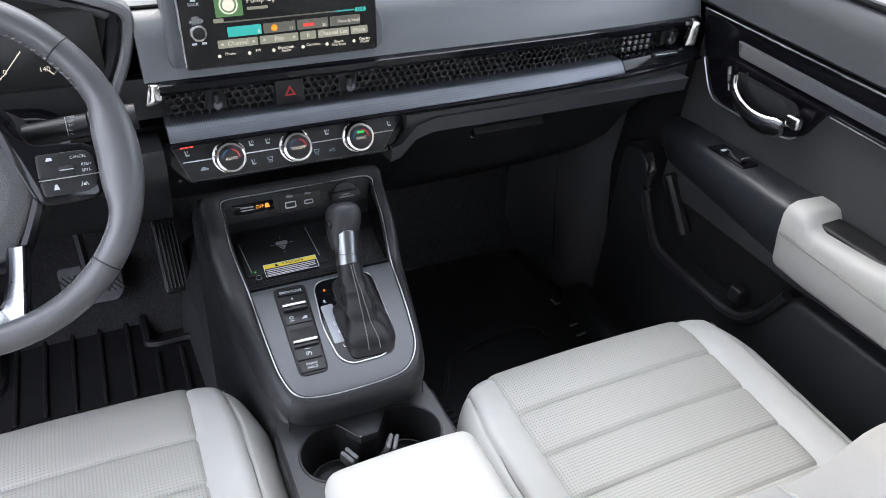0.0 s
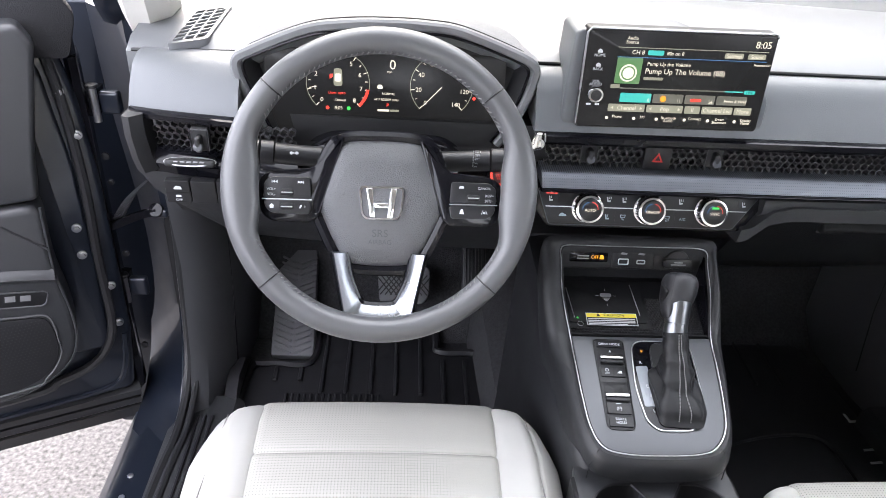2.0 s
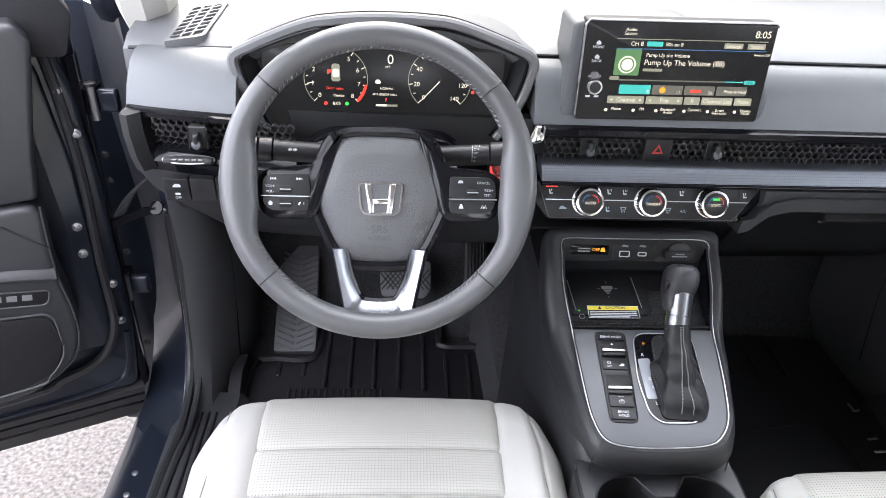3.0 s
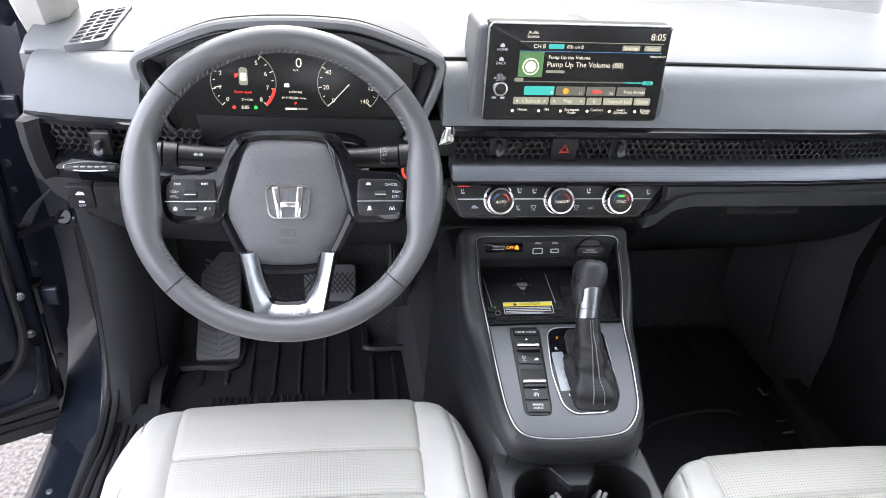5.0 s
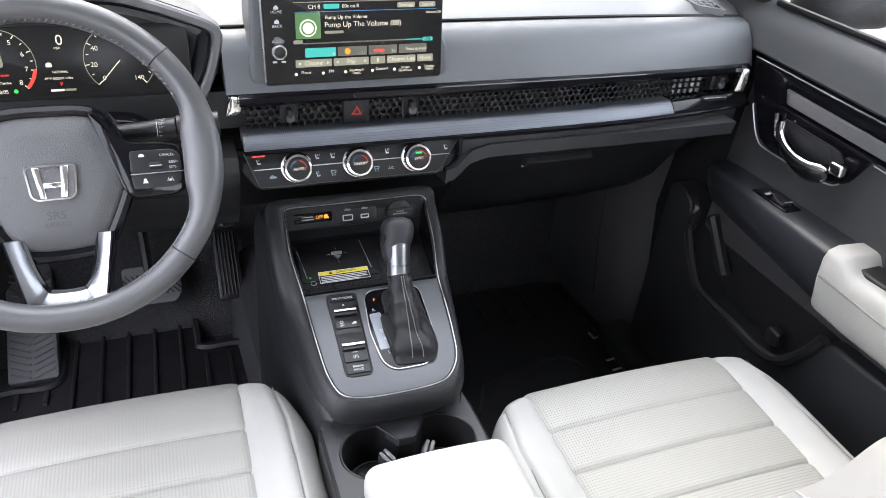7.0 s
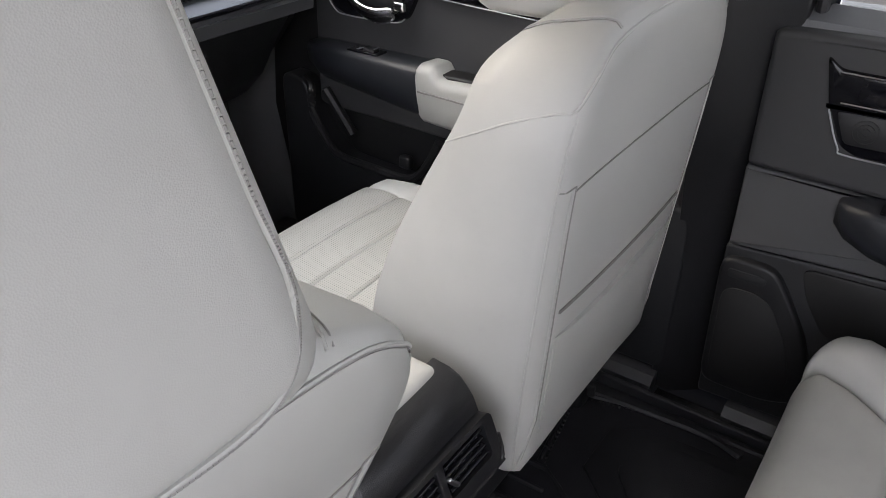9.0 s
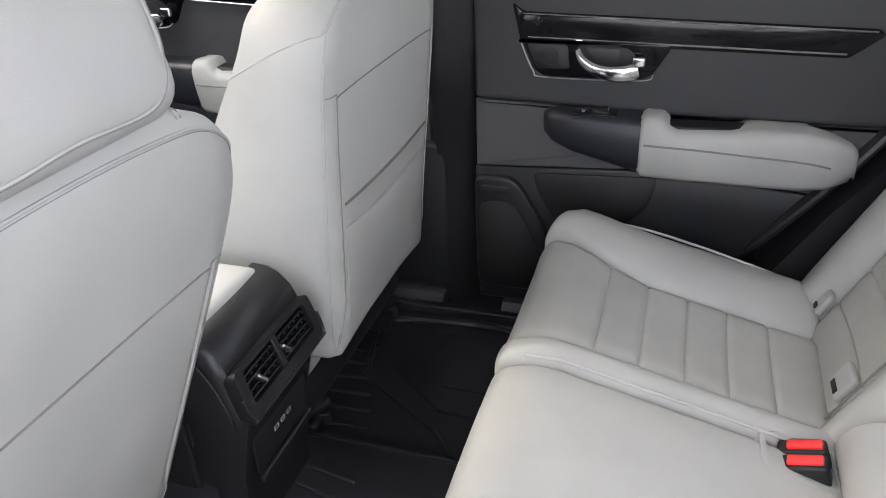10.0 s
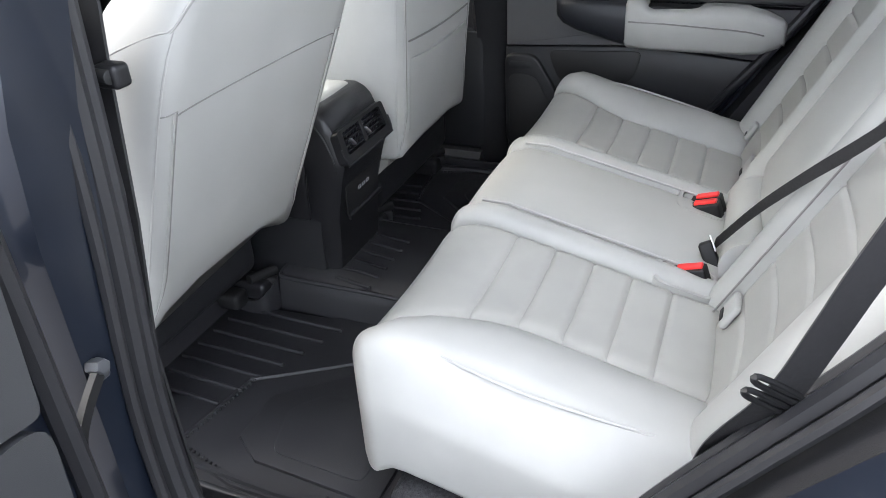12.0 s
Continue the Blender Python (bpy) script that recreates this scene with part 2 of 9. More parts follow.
def rbox(size, r=0.01, n=(1, 1, 1), cuts=((), (), ()), wide=0.006, fn=None, at=None):
    """A rounded box about the origin, divided n times; fn bends each point. at: a matrix or a place to set it to."""
    r = min(r, min(size) / 2 * 0.999)
    ax = [axis_marks(size[i], r, n[i], cuts[i], wide) for i in range(3)]
    half = [s / 2 for s in size]
    bm = bmesh.new()
    seen = {}

    def vert(p):
        key = tuple(round(c, 6) for c in p)
        if key not in seen:
            inner = Vector([max(-half[i] + r, min(half[i] - r, p[i])) for i in range(3)])
            d = Vector(p) - inner
            q = inner + (d.normalized() * r if d.length > 1e-9 else d)
            if fn:
                q = fn(q)
            seen[key] = bm.verts.new(q)
        return seen[key]

    for i in range(3):
        a, b = (i + 1) % 3, (i + 2) % 3
        for s in (-half[i], half[i]):
            for j in range(len(ax[a]) - 1):
                for k in range(len(ax[b]) - 1):
                    quad = []
                    for ja, kb in ((j, k), (j + 1, k), (j + 1, k + 1), (j, k + 1)):
                        p = [0, 0, 0]
                        p[i], p[a], p[b] = s, ax[a][ja], ax[b][kb]
                        quad.append(vert(p))
                    if len(set(quad)) == 4:
                        bm.faces.new(quad)
    if at is not None:
        bm.transform(at if isinstance(at, Matrix) else Matrix.Translation(at))
    return bm


def loft(rings, closed=True, caps=True):
    """A skin over rings of equal length."""
    bm = bmesh.new()
    vs = [[bm.verts.new(p) for p in ring] for ring in rings]
    m = len(rings[0])
    for a, b in zip(vs[:-1], vs[1:]):
        for i in range(m if closed else m - 1):
            j = (i + 1) % m
            try:
                bm.faces.new((a[i], a[j], b[j], b[i]))
            except ValueError:
                pass
    if caps and closed:
        for ring in (vs[0], vs[-1]):
            try:
                bm.faces.new(ring)
            except ValueError:
                pass
    return bm


def smooth_line(points, steps=6, closed=False):
    """Catmull-Rom through the points."""
    pts = [Vector(p) for p in points]
    out = []
    n = len(pts)
    for i in range(n if closed else n - 1):
        if closed:
            p0, p1, p2, p3 = pts[i - 1], pts[i], pts[(i + 1) % n], pts[(i + 2) % n]
        else:
            p0, p1, p2, p3 = pts[max(i - 1, 0)], pts[i], pts[i + 1], pts[min(i + 2, n - 1)]
        for s in range(steps):
            t = s / steps
            out.append(0.5 * (2 * p1 + (p2 - p0) * t + (2 * p0 - 5 * p1 + 4 * p2 - p3) * t * t + (3 * p1 - p0 - 3 * p2 + p3) * t ** 3))
    if not closed:
        out.append(pts[-1])
    return out


def sweep(points, profile, up=(0, 0, 1), closed=False):
    """Carries a closed flat profile (sideways, upwards) along the points."""
    pts = [Vector(p) for p in points]
    up = Vector(up)
    rings = []
    n = len(pts)
    for i, p in enumerate(pts):
        a = pts[i - 1] if (i > 0 or closed) else p
        b = pts[(i + 1) % n] if (i < n - 1 or closed) else p
        d = (b - a).normalized()
        side = d.cross(up)
        side = side.normalized() if side.length > 1e-6 else Vector((1, 0, 0))
        top = side.cross(d)
        rings.append([p + side * x + top * z for x, z in profile])
    if closed:
        rings.append(rings[0])
        bm = loft(rings, True, False)
        bmesh.ops.remove_doubles(bm, verts=bm.verts, dist=1e-6)
        return bm
    return loft(rings)


def circle(r, n=10, squash=1.0):
    return [(r * math.cos(2 * math.pi * i / n), r * squash * math.sin(2 * math.pi * i / n)) for i in range(n)]


def tube(points, r, n=8, closed=False, up=(0, 0, 1)):
    return sweep(points, circle(r, n), up, closed)


def slab(outline, depth, bevel=0.002, m=None, seg=2):
    """A flat outline (x, y) drawn out by depth along -z, with rounded front edges, then set by a matrix. Its front is z = 0."""
    bm = bmesh.new()
    face = bm.faces.new([bm.verts.new((x, y, 0)) for x, y in outline])
    face.normal_update()
    if face.normal.z < 0:
        face.normal_flip()
    r = bmesh.ops.extrude_face_region(bm, geom=[face])
    lower = [v for v in r["geom"] if isinstance(v, bmesh.types.BMVert)]
    bmesh.ops.translate(bm, verts=lower, vec=(0, 0, -depth))
    if bevel:
        bm.edges.ensure_lookup_table()
        top = [e for e in bm.edges if all(abs(v.co.z) < 1e-7 for v in e.verts)]
        bmesh.ops.bevel(bm, geom=top, offset=bevel, segments=seg, affect="EDGES", profile=0.5)
    if m is not None:
        bm.transform(m)
    return bm


def rounded(points, r, k=4):
    """A polygon with its corners rounded."""
    out = []
    n = len(points)
    for i in range(n):
        p = Vector(points[i])
        a, b = Vector(points[i - 1]), Vector(points[(i + 1) % n])
        da, db = (a - p), (b - p)
        d = min(r, da.length * 0.45, db.length * 0.45)
        p0, p1 = p + da.normalized() * d, p + db.normalized() * d
        for j in range(k + 1):
            t = j / k
            out.append(tuple((1 - t) ** 2 * p0 + 2 * t * (1 - t) * p + t * t * p1))
    return out


def rect(x0, y0, x1, y1, r=0.0):
    pts = [(x0, y0), (x1, y0), (x1, y1), (x0, y1)]
    return rounded(pts, r) if r else pts


def ring_slab(outer, inner, depth, m=None):
    """A flat rim between two outlines of equal count, drawn out by depth."""
    rings = []
    for z in (0, -depth):
        rings.append(([Vector((x, y, z)) for x, y in outer], [Vector((x, y, z)) for x, y in inner]))
    (o0, i0), (o1, i1) = rings
    bm = bmesh.new()
    V = [[bm.verts.new(p) for p in ring] for ring in (i0, o0, o1, i1)]
    n = len(outer)
    for a, b in ((0, 1), (1, 2), (2, 3), (3, 0)):
        for i in range(n):
            j = (i + 1) % n
            bm.faces.new((V[a][i], V[a][j], V[b][j], V[b][i]))
    if m is not None:
        bm.transform(m)
    return bm


def disc(r, depth, m=None, n=32, bevel=0.001):
    return slab(circle(r, n), depth, bevel, m)


def plane_at(origin, xdir, ydir):
    """A matrix whose flat x, y plane lies at origin along xdir and ydir."""
    x = Vector(xdir).normalized()
    z = x.cross(Vector(ydir)).normalized()
    y = z.cross(x)
    m = Matrix.Identity(4)
    for i, c in enumerate((x, y, z)):
        m[0][i], m[1][i], m[2][i] = c
    m.translation = origin
    return m


def lettering(name, text, size, m, material, parent, align="LEFT"):
    """Flat letters in the built-in font as a mesh."""
    cu = bpy.data.curves.new("text", "FONT")
    cu.body, cu.size, cu.align_x, cu.align_y = text, size, align, "CENTER"
    cu.extrude = 0.0001
    ob = bpy.data.objects.new("text", cu)
    me = bpy.data.meshes.new_from_object(ob)
    bpy.data.objects.remove(ob)
    bm = bmesh.new()
    bm.from_mesh(me)
    bpy.data.meshes.remove(me)
    bm.transform(m)
    return part(name, bm, material, parent)


def groove(v, c, wide, deep):
    """How deep a sewn seam at c pulls the surface in at v."""
    d = abs(v - c) / wide
    return deep * math.exp(-d * d * 2.5)


# ---- ground and body ----
def ground_sheet():
    bm = bmesh.new()
    bmesh.ops.create_grid(bm, x_segments=2, y_segments=2, size=400)
    ob = part("ground", bm, ASPHALT)
    tagged(ob, "worn grey asphalt of the parking lot", "ground", kind="structure")


ground_sheet()

floor = thing("floor", (0, 0, 0.36), "black carpeted car floor with a raised centre tunnel", "floor", kind="structure")
part("carpet", rbox((1.50, 2.62, 0.08), 0.02, at=(0, 0.39, 0.335)), CARPET, floor)
part("tunnel", loft([[(x * w, y, z) for x, z in ((-1, 0.37), (-0.85, h - 0.03), (-0.6, h), (0.6, h), (0.85, h - 0.03), (1, 0.37))] for y, w, h in ((1.7, 0.2, 0.55), (1.0, 0.17, 0.5), (0.55, 0.15, 0.46), (0.1, 0.15, 0.43), (-0.3, 0.15, 0.42))]), CARPET, floor)
part("firewall", loft([[(x, y, z) for y, z in ((1.42, 0.37), (1.55, 0.50), (1.62, 0.75), (1.60, 1.05), (1.72, 1.05), (1.75, 0.37))] for x in (-0.74, 0.74)]), CARPET, floor)
part("seat_riser", rbox((1.30, 0.55, 0.14), 0.03, at=(0, -0.52, 0.43)), CARPET, floor)

ceiling = thing("ceiling", (0, 0, 1.62), "beige cloth headliner under the roof", "ceiling", kind="structure")
part("headliner", rbox((1.16, 2.1, 0.03), 0.014, (6, 8, 1), fn=lambda p: Vector((p.x, p.y, p.z - 0.06 * (p.y / 1.05) ** 2 - 0.05 * (p.x / 0.58) ** 2)), at=(0, -0.55, 1.66)), HEADLINER, ceiling)
part("roof_skin", rbox((1.26, 2.2, 0.03), 0.014, (6, 8, 1), fn=lambda p: Vector((p.x, p.y, p.z - 0.06 * (p.y / 1.05) ** 2 - 0.05 * (p.x / 0.58) ** 2)), at=(0, -0.55, 1.705)), PAINT, ceiling)


def side_body(s, name):
    """Sill, pillars and roof rail on one side; s is -1 for the driver's side."""
    body = thing(name, (s * 0.85, 0.4, 0.4), "dark blue-grey painted door opening with black rubber seals", "body frame", kind="structure")
    # painted sill with a black scuff trim on it
    part("sill", loft([[(s * x, y, z) for x, z in ((0.80, 0.30), (0.90, 0.30), (0.925, 0.36), (0.905, 0.40), (0.86, 0.425), (0.80, 0.425))] for y in (1.75, 1.2, 0.6, 0.0, -0.5, -0.7)]), PAINT, body)
    for y0, y1 in ((1.16, 0.08), (-0.06, -0.44)):
        sc = part("scuff_trim", loft([[(s * x, y, z) for x, z in ((0.68, 0.36), (0.68, 0.42), (0.695, 0.435), (0.80, 0.44), (0.815, 0.43), (0.815, 0.40))] for y in (y0, y1)]), TRIM_GREY, body)
        for i in range(3):
            part("rib", rbox((0.006, y0 - y1 - 0.12, 0.006), 0.002, at=(s * (0.732 + 0.014 * i), (y0 + y1) / 2, 0.4395)), HARD, sc)
    # hinge pillar in front of the front door
    jamb = smooth_line([(0.86, 1.02, 0.42), (0.86, 1.14, 0.45), (0.86, 1.22, 0.56), (0.86, 1.24, 0.75), (0.86, 1.22, 1.0), (0.86, 1.20, 1.22)], 5)
    rings = []
    for p in jamb:
        rings.append([(s * 0.775, p.y - 0.03, p.z), (s * 0.80, p.y - 0.035, p.z), (s * 0.86, p.y + 0.03, p.z), (s * 0.89, p.y + 0.06, p.z), (s * 0.895, p.y + 0.35, p.z - 0.02), (s * 0.775, p.y + 0.35, p.z - 0.02)])
    part("hinge_pillar", loft(rings), PAINT, body)
    part("kick_panel", loft([[(s * x, y, z) for x, y in ((0.70, 1.50), (0.715, 1.25), (0.745, 1.12 + b), (0.775, 1.10 + b), (0.775, 1.5))] for z, b in ((0.38, -0.02), (0.55, 0.05), (0.75, 0.08), (0.95, 0.05))]), KICK, body)
    part("kick_seam", tube([(s * x, y, z) for x, y, z in ((0.712, 1.262, 0.45), (0.713, 1.29, 0.6), (0.713, 1.30, 0.8), (0.713, 1.29, 0.94))], 0.0015, 5), DARK, body)
    part("side_lining", rbox((0.03, 0.80 if s > 0 else 0.52, 0.85), 0.01, at=(s * 0.79, 1.32 if s > 0 else 1.46, 0.78)), DARK, body)
    part("fender", rbox((0.10, 0.95, 0.75), 0.03, at=(s * 0.86, 1.80, 0.78)), PAINT, body)
    part("fender_edge", rbox((0.15, 0.02, 0.98), 0.008, at=(s * 0.93, 1.285, 0.73)), PAINT, body)
    # centre pillar
    def pillar(rows):
        return loft([[(s * x, y, z) for x, y in ((xr, -0.034), (xr - 0.008, -0.030), (xm, 0.0), (xf, 0.05), (xf, 0.09), (xf + 0.03, 0.11), (0.80, 0.11), (0.80, -0.034))] for z, xr, xm, xf in rows])

    part("centre_pillar", pillar(((0.40, 0.778, 0.755, 0.715), (0.5, 0.786, 0.757, 0.716), (0.7, 0.788, 0.760, 0.719), (0.8, 0.786, 0.756, 0.714), (0.9, 0.768, 0.738, 0.695), (1.0, 0.752, 0.72, 0.676), (1.17, 0.744, 0.712, 0.667))), HARD, body, smooth=50)
    part("upper_pillar_trim", loft([[(s * x, y, z) for x, y in ((xr, -0.034), (xr - 0.03, 0.0), (xr - 0.075, 0.05), (xr - 0.075, 0.09), (xr + 0.03, 0.11), (xr + 0.03, -0.034))] for z, xr in ((1.171, 0.744), (1.25, 0.735), (1.45, 0.685), (1.62, 0.61))]), HEADLINER, body)
    part("pillar_skin", loft([[(s * (x + dx), y, z) for x, y in ((0.80, y0 - 0.07), (0.87, y0 - 0.06), (0.885, y0), (0.87, y0 + 0.06), (0.80, y0 + 0.07))] for z, y0, dx in ((0.38, 0.03, 0), (0.6, 0.03, 0), (1.0, 0.02, 0), (1.12, 0.01, -0.005), (1.25, 0.0, -0.030), (1.4, -0.02, -0.08), (1.65, -0.05, -0.2))]), PAINT, body, smooth=50)
    # windscreen pillar and roof rail
    part("windscreen_pillar", sweep(smooth_line([(s * 0.785, 1.32, 1.16), (s * 0.752, 1.17, 1.235), (s * 0.70, 0.95, 1.42), (s * 0.61, 0.50, 1.60), (s * 0.575, 0.0, 1.655), (s * 0.57, -0.8, 1.64), (s * 0.57, -1.5, 1.55)]), circle(0.045, 8)), HEADLINER, body)
    part("pillar_outer_skin", sweep(smooth_line([(s * 0.835, 1.345, 1.17), (s * 0.802, 1.195, 1.258), (s * 0.745, 0.97, 1.452), (s * 0.650, 0.51, 1.638), (s * 0.612, 0.0, 1.688), (s * 0.607, -0.8, 1.674), (s * 0.607, -1.5, 1.586)]), circle(0.050, 10)), PAINT, body, smooth=60)
    # rear wheel house and rear pillar
    part("wheel_house", loft([[(s * x, y, z) for y, z in ((-0.52, 0.38), (-0.60, 0.60), (-0.69, 0.75), (-0.80, 0.90), (-0.92, 1.08), (-1.0, 1.14), (-1.8, 1.14), (-1.8, 0.38))] for x in (0.665, 0.72, 0.77)]), MATTE, body)
    part("rear_quarter", loft([[(s * x, y, z) for y, z in ((-0.50, 0.36), (-0.58, 0.58), (-0.70, 0.78), (-0.90, 1.04), (-1.0, 1.14), (-1.9, 1.14), (-1.9, 0.36))] for x in (0.77, 0.86, 0.91)]), PAINT, body)
    part("rear_pillar", loft([[(s * x, y, z) for x, y in ((0.72 - d, y0), (0.86 - d, y0), (0.86 - d, -1.6), (0.72 - d, -1.6))] for z, y0, d in ((1.12, -1.0, 0.0), (1.4, -1.18, 0.08), (1.63, -1.3, 0.2))]), PLASTIC, body)
    # rubber seals round both openings
    lines = (
        [(0.78, 1.18, 1.18), (0.78, 1.20, 0.95), (0.785, 1.20, 0.70), (0.785, 1.16, 0.52), (0.79, 1.06, 0.445), (0.80, 0.9, 0.435), (0.80, 0.5, 0.435), (0.80, 0.2, 0.44), (0.80, 0.12, 0.48), (0.795, 0.10, 0.6), (0.79, 0.10, 0.9), (0.765, 0.08, 1.2)],
        [(0.775, -0.045, 1.25), (0.790, -0.045, 1.0), (0.812, -0.042, 0.75), (0.815, -0.055, 0.55), (0.812, -0.11, 0.455), (0.80, -0.3, 0.44), (0.785, -0.42, 0.46), (0.75, -0.53, 0.58), (0.72, -0.62, 0.70), (0.71, -0.70, 0.81), (0.71, -0.78, 0.93), (0.70, -0.86, 1.06), (0.69, -0.94, 1.16)],
    )
    for line, r in zip(lines, (0.009, 0.013)):
        part("door_seal", tube(smooth_line([(s * x, y, z) for x, y, z in line], 6), r, 8, up=(1, 0, 0)), SEAL, body)
        if r > 0.01:
            part("outer_lip", tube(smooth_line([(s * (x + 0.024), y - 0.004, z - 0.002) for x, y, z in line], 6), 0.008, 8, up=(1, 0, 0)), SEAL, body)
        part("seal_lip", tube(smooth_line([(s * (x - 0.018), y, z + 0.004) for x, y, z in line], 6), r * 0.75, 8, up=(1, 0, 0)), SEAL, body)
    return body


body_left = side_body(-1, "wall_west")
side_body(1, "wall_east")
gd = part("belt_guide", rbox((0.024, 0.030, 0.026), 0.006, (2, 2, 2), at=(-0.722, -0.036, 1.126)), HARD, body_left, "black belt guide")
part("guide_pin", disc(0.008, 0.02, plane_at((-0.735, -0.045, 1.128), (1, 0, 0), (0, 0, 1)), 14), DARK, gd)
part("belt_strip", loft([[(x - 0.002, -0.012, z), (x + 0.002, -0.012, z), (x + 0.002, 0.026, z), (x - 0.002, 0.026, z)] for x, z in ((-0.752, 0.50), (-0.752, 0.78), (-0.722, 0.95), (-0.702, 1.12), (-0.690, 1.20))]), WEB, body_left)
for y in (0.955, 0.905):
    part("grommet", disc(0.006, 0.003, plane_at((-0.853, y, 0.4275), (1, 0, 0), (0, 1, 0)), 12), STEEL, body_left)

tail = thing("wall_south", (0, -1.75, 0.4), "closed tailgate behind the rear seat", "body panel", kind="structure")
part("tailgate_trim", rbox((1.5, 0.08, 0.80), 0.03, at=(0, -1.78, 0.75)), PLASTIC, tail)
part("cargo_floor", rbox((1.3, 1.0, 0.05), 0.01, at=(0, -1.28, 0.62)), CARPET, tail)
hood = thing("bonnet", (0, 2.2, 1.0), "dark blue-grey painted bonnet ahead of the windscreen", "bonnet", kind="structure")
part("bonnet_skin", rbox((1.6, 1.1, 0.05), 0.02, (6, 6, 1), fn=lambda p: Vector((p.x, p.y, p.z - 0.05 * (p.x / 0.8) ** 2 - 0.10 * (p.y + 0.55))), at=(0, 2.32, 1.10)), PAINT, hood)
part("front_end", rbox((1.7, 1.1, 0.6), 0.08, at=(0, 2.3, 0.70)), PAINT, hood)

pane = thing("windscreen", (0, 1.2, 1.3), "clear laminated windscreen above the dashboard", "window", kind="structure")
part("pane", loft([[(x, 1.66 - 0.10 * (x / 0.7) ** 2, 1.12), (x * 0.8, 0.55 - 0.03 * (x / 0.7) ** 2, 1.63)] for x in (-0.74, -0.5, -0.25, 0, 0.25, 0.5, 0.74)], closed=False), GLASS, pane)


# ---- doors ----
def inner(x):
    """The plane of a closed right-hand door's trim: u runs backwards, v upwards, its front faces the cabin."""
    return plane_at((x, 0, 0), (0, -1, 0), (0, 0, 1))


def door_shell(door, u0, u1, z0, z1, tail=0.0):
    """Painted skin, frame and glass of a closed right-hand door; tail: how far the lower rear corner is cut away."""
    low = [(u0, z0), (u0, z1), (u1, z1), (u1 - tail, z0 + 0.18 * (tail > 0)), (u1 - tail * 1.25, z0)]
    part("outer_skin", slab(low, 0.09, 0.004, inner(0.80)), PAINT, door)
    part("window_glass", loft([[(0.815, -u0 - 0.02, z1 - 0.02), (0.815, -u1 + 0.02, z1 - 0.02)], [(0.66, -u0 - (0.42 if u0 < -0.5 else 0.05), 1.60), (0.66, -u1 + (0.05 if u0 < -0.5 else 0.2), 1.60)]], closed=False), PRIVACY if u0 > 0 else GLASS, door)


fdoor = thing("door_1", (0.75, 0.5, 0.5), "closed front passenger door, dark grey trim with a light grey armrest", "car door", kind="structure")
door_shell(fdoor, -1.16, -0.08, 0.42, 1.18)
# upper sill pad, soft mid panel, lower panel
part("sill_pad", loft([[(x, y, z) for x, z in ((0.80, zt), (0.775, zt + 0.004), (0.752, zt - 0.012), (0.742, zt - 0.035), (0.736, zb + 0.006), (0.742, zb), (0.80, zb))] for y, zt, zb in ((1.18, 1.252, 1.178), (0.95, 1.247, 1.169), (0.6, 1.236, 1.152), (0.07, 1.205, 1.126))]), SILL_PAD, fdoor, smooth=50)
part("sail_panel", slab(rounded([(-1.12, 1.238), (-1.075, 1.330), (-1.030, 1.372), (-1.000, 1.340), (-1.004, 1.246)], 0.010), 0.03, 0.005, inner(0.756), 2), TRIM_GREY, fdoor)
part("window_seal", tube([(0.772, 0.985, 1.2525), (0.772, 0.60, 1.2405), (0.772, 0.07, 1.2100)], 0.006, 8), DARK, fdoor)
part("mid_panel", slab(rounded([(-0.99, 0.80), (-0.965, 1.16), (-0.07, 1.11), (-0.07, 0.78)], 0.02), 0.05, 0.01, inner(0.745), 3), DOORGREY, fdoor)
lower = [(-1.10, 0.44), (-1.08, 0.87), (-1.00, 0.862), (-0.985, 0.79), (-0.945, 0.725), (-0.90, 0.69), (-0.80, 0.684), (-0.70, 0.684), (-0.655, 0.72), (-0.61, 0.80), (-0.07, 0.80), (-0.07, 0.44)]
part("lower_panel", slab(rounded(lower, 0.03), 0.05, 0.008, inner(0.715), 3), PLASTIC, fdoor)
part("pocket_back", slab([(-1.0, 0.50), (-1.0, 0.86), (-0.30, 0.86), (-0.30, 0.50)], 0.02, 0, inner(0.765)), DARK, fdoor)
part("pocket_rim", tube(smooth_line([(0.722, 1.005, 0.866), (0.716, 0.983, 0.848), (0.712, 0.980, 0.79), (0.712, 0.945, 0.73), (0.712, 0.905, 0.696), (0.712, 0.80, 0.690), (0.712, 0.705, 0.690), (0.712, 0.655, 0.725), (0.712, 0.612, 0.80)], 5), 0.010, 8), HARD, fdoor)
part("pocket_fold", tube(smooth_line([(0.735, 0.955, 0.845), (0.745, 0.925, 0.79), (0.752, 0.895, 0.74)], 5), 0.012, 8), HARD, fdoor)
part("pocket_clip", rbox((0.02, 0.03, 0.03), 0.006, at=(0.735, 0.722, 0.718)), HARD, fdoor)
# piano black strip with a ribbed silver inlay, running into the handle bezel
strip = part("accent_strip", slab(rounded([(-0.962, 1.1660), (-0.92, 1.1665), (-0.10, 1.1265), (-0.10, 1.062), (-0.66, 1.0915), (-0.69, 1.0945), (-0.94, 1.098)], 0.008), 0.02, 0.003, inner(0.731)), GLOSS, fdoor)
part("ribbed_inlay", slab(rounded([(-0.868, 1.1395), (-0.10, 1.1000), (-0.10, 1.0780), (-0.858, 1.1145)], 0.006), 0.006, 0.003, inner(0.7275)), INLAY, strip, "ribbed silver inlay")
for k in range(7):
    part("inlay_rib", tube([(0.7272, 0.855, 1.1180 + 0.0030 * k), (0.7270, 0.10, 1.0808 + 0.0026 * k)], 0.0005, 4), PLATE, strip)
